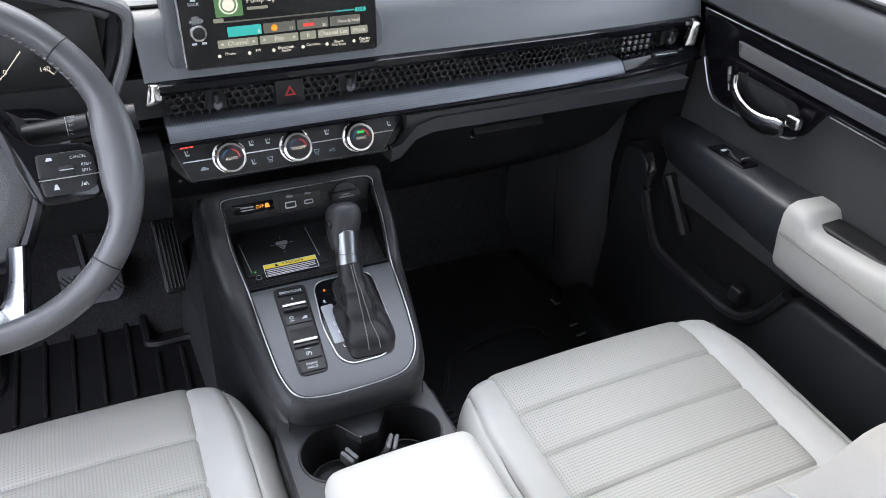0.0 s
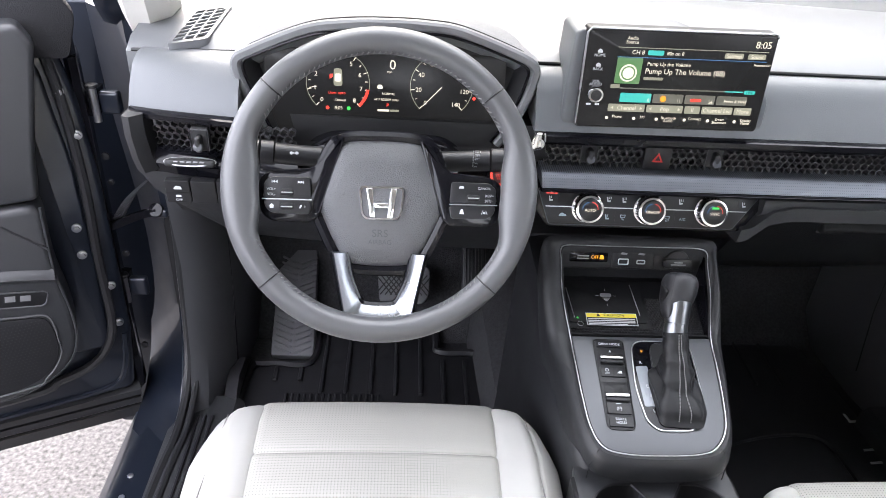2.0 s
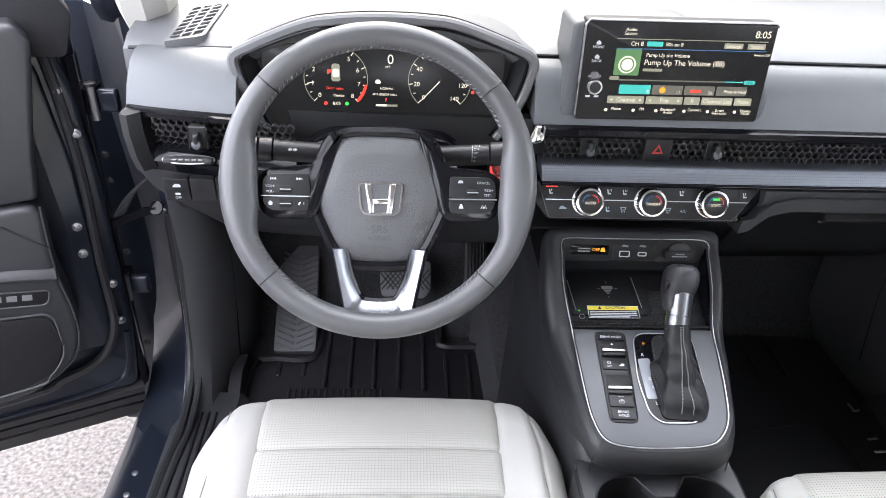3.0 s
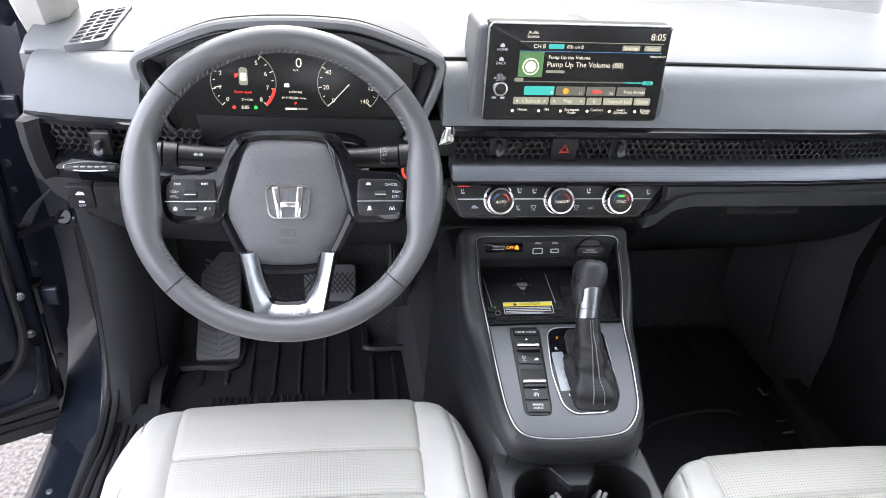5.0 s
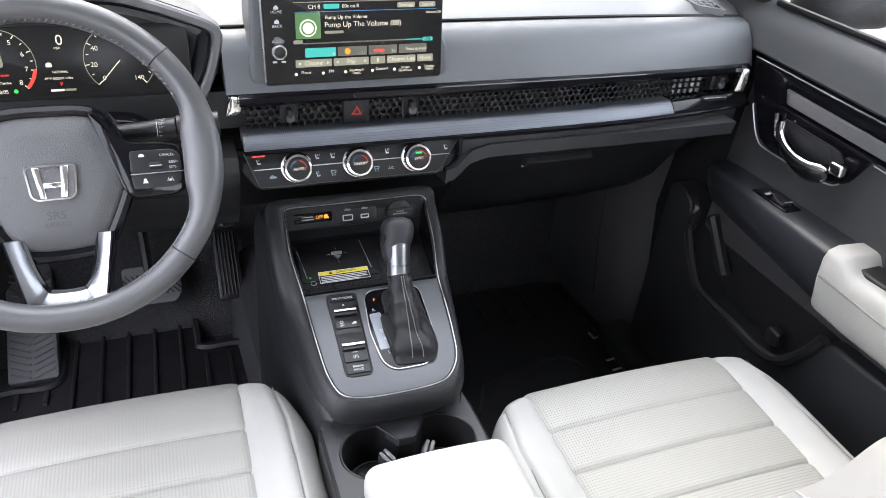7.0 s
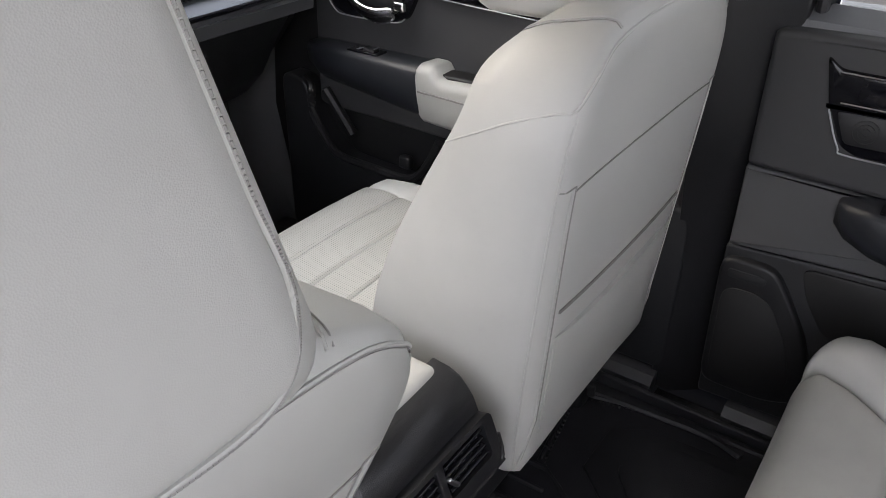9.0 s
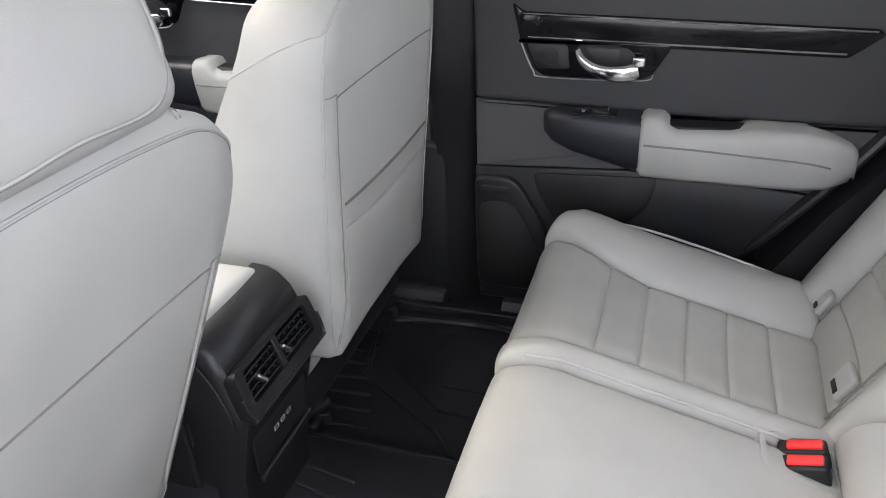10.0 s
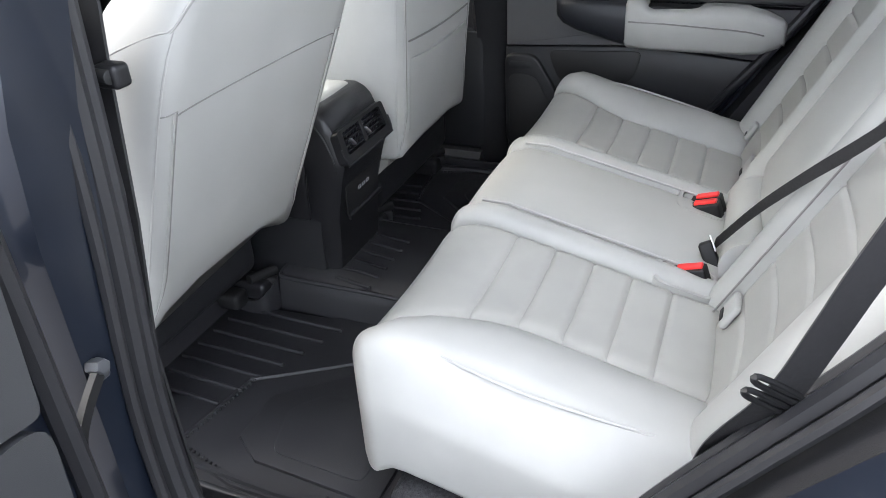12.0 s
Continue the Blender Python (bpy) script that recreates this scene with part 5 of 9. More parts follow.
dial(-0.0655, 0.0300, 226, -46, 16, [(str(i), 226 - 34 * i) for i in range(9) if i not in (3, 4)], -10)
dial(0.0770, 0.0310, 227, -47, 14, [("0", 227), ("20", 190), ("40", 152), ("60", 113), ("80", 70), ("120", -11), ("140", -50)], None)
mm = SM @ Matrix.Translation((0, 0, 0.0013))
part("needle", slab([(-0.0007, 0), (0.0007, 0), (0.0004, 0.037), (-0.0004, 0.037)], 0.0002, 0, mm @ Matrix.Translation((0.077, 0.030, 0)) @ Matrix.Rotation(radians(137), 4, "Z")), LIT_WHITE, scr)
part("needle", slab([(-0.0007, 0.030), (0.0007, 0.030), (0.0004, 0.040), (-0.0004, 0.040)], 0.0002, 0, mm @ Matrix.Translation((-0.0655, 0.030, 0)) @ Matrix.Rotation(radians(100), 4, "Z")), LIT_WHITE, scr)
ic = part("car_icon", slab(rounded([(-0.0062, -0.012), (0.0062, -0.012), (0.0055, 0.012), (-0.0055, 0.012)], 0.004), 0.0002, 0, mm @ Matrix.Translation((-0.0655, 0.0385, 0))), LIT_DIM, scr)
part("roof_mark", slab(rect(-0.0042, -0.006, 0.0042, 0.005, 0.002), 0.0002, 0, mm @ Matrix.Translation((-0.0655, 0.0385, 0.0003))), LIT_WHITE, ic)
part("door_icon", slab([(-0.0045, -0.003), (0.0, 0.0), (0.0, 0.004), (-0.0045, 0.003)], 0.0002, 0, mm @ Matrix.Translation((-0.0723, 0.039, 0.0002))), LIT_RED, scr)
lettering("message", "Door open", 0.0052, mm @ Matrix.Translation((-0.067, 0.0171, 0)), LIT_RED, scr, "CENTER")
lettering("message", ": Dismiss", 0.0048, mm @ Matrix.Translation((-0.063, 0.0071, 0)), LIT_WHITE, scr, "CENTER")
lettering("clock", "8:05", 0.0064, mm @ Matrix.Translation((-0.065, -0.0041, 0)), LIT_WHITE, scr, "CENTER")
part("lamp_icon", disc(0.0026, 0.0002, mm @ Matrix.Translation((-0.080, -0.004, 0)), 16, 0), LIT_RED, scr)
part("lamp_icon", disc(0.0026, 0.0002, mm @ Matrix.Translation((-0.051, -0.004, 0)), 16, 0), LIT_GREEN, scr)
lettering("speed", "0", 0.018, mm @ Matrix.Translation((0.009, 0.0576, 0)), LIT_WHITE, scr, "CENTER")
lettering("unit", "mph", 0.0042, mm @ Matrix.Translation((0.005, 0.0485, 0)), LIT_WHITE, scr, "CENTER")
lettering("mode", "NORMAL", 0.0045, mm @ Matrix.Translation((0.004, 0.0182, 0)), LIT_WHITE, scr, "CENTER")
lettering("odometer", "49°F 002009 miles", 0.0045, mm @ Matrix.Translation((0.001, 0.0100, 0)), LIT_WHITE, scr, "CENTER")
lettering("gear", "P", 0.0072, mm @ Matrix.Translation((0.003, 0.0020, 0)), LIT_RED, scr, "CENTER")
part("fuel_bar", slab(rect(-0.013, -0.0014, 0.003, 0.0014), 0.0002, 0, mm @ Matrix.Translation((0.002, -0.0051, 0))), LIT_WHITE, scr)
part("fuel_bar", slab(rect(0.004, -0.0014, 0.017, 0.0014), 0.0002, 0, mm @ Matrix.Translation((0.002, -0.0051, 0))), LIT_DIM, scr)
part("car_mark", slab(rounded([(-0.004, -0.0025), (0.004, -0.0025), (0.003, 0.0032), (-0.003, 0.0032)], 0.002), 0.0002, 0, mm @ Matrix.Translation((-0.008, 0.0273, 0))), LIT_WHITE, scr)
part("warning_lamp", disc(0.0024, 0.0002, mm @ Matrix.Translation((0.123, 0.0161, 0)), 16, 0), LIT_RED, scr)

# ---- touch screen ----
tv = thing("touch_screen", (0, 0.94, 1.165), "tablet-style touch screen on the dashboard showing a radio page", "screen")
TM = plane_at((-0.0027, 0.9225, 1.2405), (1, 0, 0.006), (0, 0.055, 1))
W, H = 0.248, 0.129
part("mount", slab(rounded([(-W / 2 - 0.021, -H / 2 - 0.004), (W / 2 + 0.015, -H / 2 - 0.004), (W / 2 + 0.014, -0.024), (W / 2 + 0.004, -0.010), (0.050, H / 2 - 0.016), (0.015, H / 2 - 0.003), (-W / 2 - 0.004, H / 2 - 0.002), (-W / 2 - 0.014, H / 2 - 0.008)], 0.012), 0.085, 0.006, TM @ Matrix.Translation((0, 0, -0.009)), 3), DASH_LOW, tv, "charcoal screen mount", 40)
shell = part("shell", slab(rounded([(-W / 2 - 0.002, -H / 2 - 0.002), (W / 2 + 0.002, -H / 2 - 0.002), (W / 2 + 0.001, H / 2 + 0.002), (-W / 2 - 0.001, H / 2 + 0.002)], 0.006), 0.022, 0.002, TM @ Matrix.Translation((0, 0, -0.001))), DARK, tv)
part("silver_edge", tube([TM @ Vector(p) for p in ((-W / 2 - 0.0015, -H / 2 + 0.004, 0), (-W / 2 - 0.0010, H / 2 - 0.004, 0), (-W / 2 + 0.004, H / 2 + 0.0015, 0), (W / 2 - 0.004, H / 2 + 0.0015, 0), (W / 2 + 0.0005, H / 2 - 0.003, 0))], 0.0016, 6, up=(0, 1, 0)), SILVER, shell, "thin silver screen edge")
glassp = part("screen_glass", slab(rounded([(-W / 2, -H / 2), (W / 2, -H / 2), (W / 2 - 0.001, H / 2), (-W / 2 + 0.001, H / 2)], 0.005), 0.010, 0.001, TM @ Matrix.Translation((0, 0, 0.0006))), SCREEN, tv)
ui = TM @ Matrix.Translation((0, 0, 0.001))


def spot(px, py):
    """A place on the screen: across 0 to 1, down 0 to 1."""
    return ui @ Matrix.Translation(((px - 0.5) * W, (0.5 - py) * H, 0))


def tile(name, x0, y0, x1, y1, material, r=0.0015, lift=0.0):
    return part(name, slab(rect((x0 - 0.5) * W, (0.5 - y1) * H, (x1 - 0.5) * W, (0.5 - y0) * H, r), 0.0002, 0, ui @ Matrix.Translation((0, 0, lift))), material, glassp)


def says(text, x, y, size, material=LIT_WHITE, align="LEFT"):
    return lettering("screen_text", text, size, spot(x, y) @ Matrix.Translation((0, 0, 0.0006)), material, glassp, align)


says("Audio", 0.205, 0.075, 0.0058); says("Source", 0.200, 0.115, 0.0058)
says("8:05", 0.885, 0.10, 0.0125)
tile("screen_line", 0.165, 0.165, 0.965, 0.172, LIT_DIM); tile("screen_line", 0.165, 0.262, 0.965, 0.268, LIT_BLUE)
says("CH 8", 0.24, 0.215, 0.0075); says("80s on 8", 0.425, 0.215, 0.0065)
tile("channel_mark", 0.325, 0.19, 0.41, 0.238, LIT_TEAL)
tile("settings_key", 0.735, 0.19, 0.835, 0.245, LIT_DIM); tile("sound_key", 0.86, 0.19, 0.955, 0.245, LIT_DIM)
says("Settings", 0.785, 0.218, 0.0065, LIT_WHITE, "CENTER"); says("Sound", 0.907, 0.218, 0.0065, LIT_WHITE, "CENTER")
tile("cover_picture", 0.17, 0.27, 0.305, 0.535, LIT_PIC, lift=0.0002)
part("cover_disc", disc(0.0115, 0.0002, spot(0.237, 0.425) @ Matrix.Translation((0, 0, 0.0006)), 20, 0), LIT_WHITE, glassp)
part("cover_ring", ring_slab(circle(0.0095, 20), circle(0.0075, 20), 0.0002, spot(0.237, 0.425) @ Matrix.Translation((0, 0, 0.0009))), LIT_PIC, glassp)
says("Pump Up the Volume", 0.33, 0.325, 0.0066); says("Pump Up The Volume (88)", 0.325, 0.40, 0.0098)
tile("artist_bar", 0.325, 0.462, 0.43, 0.49, LIT_DIM)
tile("time_line", 0.205, 0.577, 0.78, 0.590, LIT_TILE); tile("time_line", 0.78, 0.577, 0.88, 0.590, LIT_TEAL); tile("live_key", 0.885, 0.565, 0.945, 0.605, LIT_TEAL)
says("LIVE", 0.915, 0.587, 0.0050, SCREEN, "CENTER"); says("Featured CH", 0.90, 0.300, 0.0042)
tile("skip_key", 0.155, 0.545, 0.205, 0.585, LIT_DIM)
for a, b, mt in ((0.215, 0.385, LIT_TEAL), (0.395, 0.56, LIT_TILE), (0.57, 0.735, LIT_TILE), (0.745, 0.91, LIT_TILE)):
    tile("preset", a, 0.632, b, 0.728, mt)
part("preset_mark", disc(0.0042, 0.0002, spot(0.45, 0.68) @ Matrix.Translation((0, 0, 0.0008)), 16, 0), LIT_AMBER, glassp)
tile("preset_mark", 0.60, 0.67, 0.66, 0.70, LIT_RED, lift=0.0006)
says("8", 0.365, 0.70, 0.006); says("11", 0.525, 0.70, 0.006); says("26", 0.70, 0.70, 0.006); says("Press & Hold", 0.785, 0.685, 0.0058)
for a, b, t in ((0.16, 0.36, "Channel"), (0.37, 0.57, "Pop"), (0.58, 0.665, "II"), (0.675, 0.845, "Channel List"), (0.855, 0.95, "More")):
    tile("screen_key", a, 0.75, b, 0.83, LIT_DIM)
    says(t, (a + b) / 2, 0.79, 0.0078, LIT_WHITE, "CENTER")
for x in (0.18, 0.34, 0.39, 0.55):
    part("arrow_mark", slab([(-0.0018, -0.002), (-0.0018, 0.002), (0.0018, 0)] if x in (0.34, 0.55) else [(0.0018, -0.002), (0.0018, 0.002), (-0.0018, 0)], 0.0002, 0, spot(x, 0.79) @ Matrix.Translation((0, 0, 0.0006))), LIT_WHITE, glassp)
for x, t in ((0.215, "Phone"), (0.355, "FM"), (0.50, "Bluetooth"), (0.645, "Connect"), (0.785, "Smart"), (0.93, "Display")):
    says(t, x, 0.885, 0.0052, LIT_WHITE, "CENTER")
for x, t in ((0.50, "Audio"), (0.785, "Shortcuts"), (0.93, "Mode")):
    says(t, x, 0.915, 0.0052, LIT_WHITE, "CENTER")
for x in (0.16, 0.31, 0.435, 0.59, 0.72, 0.87):
    part("app_icon", disc(0.0022, 0.0002, spot(x, 0.90) @ Matrix.Translation((0, 0, 0.0004)), 10, 0), LIT_WHITE, glassp)
for y, t in ((0.235, "HOME"), (0.375, "BACK"), (0.50, "VOL"), (0.53, "AUDIO")):
    says(t, 0.073, y + 0.02, 0.0052, WHITE_INK, "CENTER")
for y in (0.215, 0.355):
    part("side_icon", slab([(-0.003, -0.002), (0.003, -0.002), (0.003, 0.001), (0, 0.0035), (-0.003, 0.001)], 0.0002, 0, spot(0.073, y) @ Matrix.Translation((0, 0, 0.0004))), WHITE_INK, glassp)
kn = part("volume_knob", loft([[spot(0.073, 0.64) @ Vector((r * math.cos(a), r * math.sin(a), h)) for a in [2 * math.pi * i / 28 for i in range(28)]] for r, h in ((0.0105, 0.0), (0.0105, 0.010), (0.0095, 0.012), (0.0075, 0.0122))]), CHROME, glassp, "chrome volume knob")
part("knob_face", disc(0.0075, 0.001, spot(0.073, 0.64) @ Matrix.Translation((0, 0, 0.0128)), 24), DARK, kn)
for x in (0.05, 0.097):
    tile("skip_mark", x - 0.012, 0.75, x + 0.012, 0.77, WHITE_INK, 0)

# ---- climate panel ----
cl = thing("climate_panel", (0, 0.91, 1.05), "gloss black climate panel with three chrome ringed knobs", "climate control")
CM = plane_at((-0.003, 0.914, 1.053), (1, 0, 0), (0, 0.35, 1))
outline = rounded([(-0.178, 0.030), (0.178, 0.030), (0.178, 0.018), (0.14, -0.030), (-0.145, -0.030), (-0.178, 0.012)], 0.008)
part("panel", slab(outline, 0.03, 0.003, CM), GLOSS, cl)
face_line = rounded([(-0.1625, 0.0262), (0.1620, 0.0262), (0.1620, 0.0220), (0.1265, -0.0262), (-0.1440, -0.0262)], 0.004)
cp = part("panel_face", slab(face_line, 0.003, 0.0008, CM @ Matrix.Translation((0, 0, 0.0012))), HARD, cl, "satin black key field")
part("face_edge", tube([CM @ Vector((x, y, 0.0012)) for x, y in face_line], 0.0007, 5, True), PLATE, cp)
part("split_line", slab(rect(-0.150, -0.0007, 0.146, 0.0007), 0.0012, 0, CM @ Matrix.Translation((0, 0, 0.0018))), STEEL, cp)
for x, y0, y1 in ((-0.1305, 0.001, 0.025), (0.1320, 0.001, 0.025), (-0.0475, -0.025, -0.001), (0.0405, -0.025, -0.001)):
    part("key_gap", slab(rect(x - 0.0004, y0, x + 0.0004, y1), 0.0008, 0, CM @ Matrix.Translation((0, 0, 0.0016))), DARK, cp)


def seat_sign(x, y, material, flow):
    """A small seat, with curled air or heat lines beside it where it has them."""
    m = CM @ Matrix.Translation((x, y, 0.0018))
    part("key_mark", slab(rounded([(-0.0030, 0.0040), (-0.0014, 0.0040), (-0.0004, -0.0012), (0.0032, -0.0010), (0.0030, -0.0032), (-0.0018, -0.0034)], 0.0006), 0.0003, 0, m), material, cp)
    for k in range(flow):
        part("key_mark", slab(rect(0.0006 + 0.0022 * k, 0.0008, 0.0014 + 0.0022 * k, 0.0042, 0.0003), 0.0003, 0, m), material, cp)


def screen_sign(x, y, material):
    """A curved window with rising air, the sign for a heated screen."""
    m = CM @ Matrix.Translation((x, y, 0.0018))
    part("key_mark", ring_slab(rounded([(-0.0044, 0.0040), (0.0044, 0.0040), (0.0030, -0.0006), (-0.0030, -0.0006)], 0.001), rounded([(-0.0034, 0.0032), (0.0034, 0.0032), (0.0023, 0.0002), (-0.0023, 0.0002)], 0.0006), 0.0003, m), material, cp)
    for k in (-1, 0, 1):
        part("key_mark", slab(rect(0.0020 * k - 0.0003, -0.0040, 0.0020 * k + 0.0003, -0.0014), 0.0003, 0, m), material, cp)


seat_sign(-0.1430, 0.0110, WHITE_INK, 1); seat_sign(0.1400, 0.0100, WHITE_INK, 1)
seat_sign(-0.0590, 0.0120, WHITE_INK, 2); seat_sign(-0.0365, 0.0115, WHITE_INK, 2); seat_sign(0.0465, 0.0115, WHITE_INK, 2)
seat_sign(-0.0595, -0.0135, PALE_INK, 1); screen_sign(-0.0365, -0.0135, PALE_INK); screen_sign(0.0290, -0.0135, PALE_INK)
part("key_mark", slab(rounded([(-0.0056, -0.0018), (0.0056, -0.0018), (0.0050, 0.0006), (0.0024, 0.0012), (0.0004, 0.0030), (-0.0028, 0.0026), (-0.0044, 0.0008)], 0.0008), 0.0003, 0, CM @ Matrix.Translation((-0.1245, -0.0120, 0.0018))), PALE_INK, cp)
lettering("key_text", "A/C", 0.0058, CM @ Matrix.Translation((0.0515, -0.0140, 0.0018)), PALE_INK, cp, "CENTER")
for i in range(3):
    part("heat_lamp", slab(rect(-0.1505 + 0.0062 * i, 0.0182, -0.1458 + 0.0062 * i, 0.0204), 0.0003, 0, CM @ Matrix.Translation((0, 0, 0.0022))), LIT_RED, cl)
for x, t, lit in ((-0.090, "AUTO", None), (0.0, "ON/OFF", None), (0.090, "SYNC", LIT_GREEN)):
    m = CM @ Matrix.Translation((x, 0, 0))
    rings = []
    n = 60
    for r, h, kn_ in ((0.0225, 0.0, 0), (0.0225, 0.004, 0), (0.0205, 0.0045, 1), (0.0205, 0.018, 1), (0.0195, 0.0205, 0), (0.0165, 0.021, 0)):
        rings.append([m @ Vector(((r + (0.0006 if kn_ and i % 2 else 0)) * math.cos(2 * math.pi * i / n), (r + (0.0006 if kn_ and i % 2 else 0)) * math.sin(2 * math.pi * i / n), h)) for i in range(n)])
    kb = part("knob", loft(rings), CHROME, cl, "knurled chrome knob", 20)
    fc = part("knob_face", disc(0.0165, 0.002, m @ Matrix.Translation((0, 0, 0.0224)), 30, 0.0006), DARK, kb)
    lettering("knob_text", t, 0.0056, m @ Matrix.Translation((0, -0.001, 0.0226)), LIT_WHITE, fc, "CENTER")
    part("temperature_arc", slab(arc_of(0.0105, 0.0115, radians(100), radians(180)), 0.0002, 0, m @ Matrix.Translation((0, 0, 0.0228))), LIT_BLUE, fc)
    part("temperature_arc", slab(arc_of(0.0105, 0.0115, radians(0), radians(80)), 0.0002, 0, m @ Matrix.Translation((0, 0, 0.0228))), LIT_RED, fc)
    if lit:
        part("sync_lamp", slab(rect(-0.005, 0.006, 0.005, 0.009), 0.0003, 0, m @ Matrix.Translation((0, 0, 0.0230))), lit, fc)


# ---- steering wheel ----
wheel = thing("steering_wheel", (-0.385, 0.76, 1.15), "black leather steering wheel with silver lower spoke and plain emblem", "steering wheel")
WM = plane_at((-0.383, 0.743, 1.162), (1, 0, 0), (0, 0.50, 1))
R = 0.1652


def on_wheel(x, y, z=0.0):
    return WM @ Vector((x, y, z))


rim = []
n = 120
for i in range(n):
    a = 2 * math.pi * i / n
    flat = 1.0 - 0.008 * max(0, -math.sin(a)) ** 6
    # the rim swells inwards where it meets the side spokes
    swell = math.exp(-((math.sin(a) + 0.02) / 0.30) ** 4)
    c = Vector((math.cos(a), math.sin(a), 0))
    ring = []
    for b in [2 * math.pi * k / 18 for k in range(18)]:
        side_r = 0.0152 + (0.0125 * swell if math.cos(b) < 0 else 0.0)
        ring.append(WM @ (c * (R * flat) + c * (side_r * math.cos(b)) + Vector((0, 0, 0.0165 * math.sin(b)))))
    rim.append(ring)
rim.append(rim[0])
bm = loft(rim, True, False)
bmesh.ops.remove_doubles(bm, verts=bm.verts, dist=1e-6)
rim_ob = part("rim", bm, WHEEL_LEATHER, wheel, "black leather rim with grey stitching", 60)
for deg in (41, 139, 221, 319):
    a = radians(deg)
    c = Vector((math.cos(a), math.sin(a), 0))
    part("rim_joint", tube([WM @ (c * R + c * (0.0153 * math.cos(b)) + Vector((0, 0, 0.0166 * math.sin(b)))) for b in [2 * math.pi * k / 20 for k in range(20)]], 0.0009, 5, True), DARK, rim_ob)
st = bmesh.new()
for i in range(150):
    deg = 360 * i / 150
    if 150 < deg < 200 or deg > 340 or deg < 25 or 244 < deg < 296:
        continue
    a = radians(deg)
    c, t = Vector((math.cos(a), math.sin(a), 0)), Vector((-math.sin(a), math.cos(a), 0))
    p = WM @ (c * (R - 0.0132) + Vector((0, 0, 0.0088)))
    q = WM @ (c * (R - 0.0152) + t * 0.003 + Vector((0, 0, 0.0040)))
    s2 = tube([p, q], 0.0007, 4)
    me = bpy.data.meshes.new("t")
    s2.to_mesh(me)
    s2.free()
    st.from_mesh(me)
    bpy.data.meshes.remove(me)
tagged(part("rim_stitches", st, GREY_THREAD, rim_ob), kind="stuff")
# airbag cover: a rounded hexagon with a raised middle facet
half_hub = [(0.0, 0.0560), (0.036, 0.0545), (0.055, 0.0455), (0.066, 0.022), (0.0755, -0.006), (0.0745, -0.022), (0.062, -0.052), (0.049, -0.077), (0.036, -0.0905), (0.0, -0.0935)]
hub = [tuple(p)[:2] for p in smooth_line([(x, y, 0) for x, y in half_hub] + [(-x, y, 0) for x, y in half_hub[-2:0:-1]], 4, True)]
rings = []
for f, h, dy in ((1.0, -0.045, 0), (1.0, -0.010, 0), (0.985, -0.005, 0), (0.95, -0.0015, 0), (0.90, 0.0005, 0), (0.72, 0.0060, 0), (0.70, 0.0064, 0), (0.4, 0.0072, 0), (0.02, 0.0074, 0)):
    rings.append([on_wheel(x * f, -0.018 + (y + 0.018) * f + dy, h - 0.02) for x, y in hub])
cover = part("airbag_cover", loft(rings), HUB, wheel, "grained black airbag cover", 30)
part("cover_frame", tube([on_wheel(x * 1.055, -0.018 + (y + 0.018) * 1.055, -0.0280) for x, y in hub], 0.0072, 8, True, WM.to_3x3() @ Vector((0, 0, 1))), GLOSS, wheel, "gloss black frame")
part("hub_back", slab([(x * 1.05, -0.018 + (y + 0.018) * 1.05) for x, y in hub], 0.03, 0, WM @ Matrix.Translation((0, 0, -0.046))), DARK, wheel)
for sx in (-1, 1):
    part("horn_mark", tube([on_wheel(sx * 0.042, -0.008, -0.0135), on_wheel(sx * 0.050, -0.0095, -0.0142), on_wheel(sx * 0.050, -0.0125, -0.0142)], 0.0005, 4), MATTE, cover)
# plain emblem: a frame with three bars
EM = WM @ Matrix.Translation((0.001, -0.0165, -0.0080)) @ Matrix.Scale(1.10, 4)
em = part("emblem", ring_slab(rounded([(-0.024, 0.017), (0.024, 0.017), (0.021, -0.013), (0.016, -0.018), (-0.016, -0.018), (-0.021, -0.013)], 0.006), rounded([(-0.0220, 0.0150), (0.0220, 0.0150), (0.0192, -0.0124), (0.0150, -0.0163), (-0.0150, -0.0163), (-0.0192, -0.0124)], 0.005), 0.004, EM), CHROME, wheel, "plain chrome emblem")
part("emblem_field", slab(rounded([(-0.0225, 0.0155), (0.0225, 0.0155), (0.0197, -0.0125), (0.015, -0.0165), (-0.015, -0.0165), (-0.0197, -0.0125)], 0.005), 0.003, 0, EM @ Matrix.Translation((0, 0, -0.0012))), HUB, em)
for pts in ([(-0.0165, 0.0150), (-0.0095, 0.0150), (-0.0062, -0.0160), (-0.0122, -0.0160)], [(0.0165, 0.0150), (0.0095, 0.0150), (0.0062, -0.0160), (0.0122, -0.0160)], [(-0.0085, -0.0005), (0.0085, -0.0005), (0.0078, -0.0060), (-0.0078, -0.0060)]):
    part("emblem_bar", slab(pts, 0.004, 0.0008, EM @ Matrix.Translation((0, 0, 0.0006))), CHROME, em)
lettering("cover_text", "SRS", 0.0125, WM @ Matrix.Translation((0, -0.0530, -0.0126)), DEBOSS, cover, "CENTER")
lettering("cover_text", "AIRBAG", 0.0078, WM @ Matrix.Translation((0, -0.0632, -0.0132)), DEBOSS, cover, "CENTER")
# side spokes: gloss black arms that run from the hub's shoulders round the switch pads
KZ = WM @ Matrix.Translation((0, 0, -0.0118))


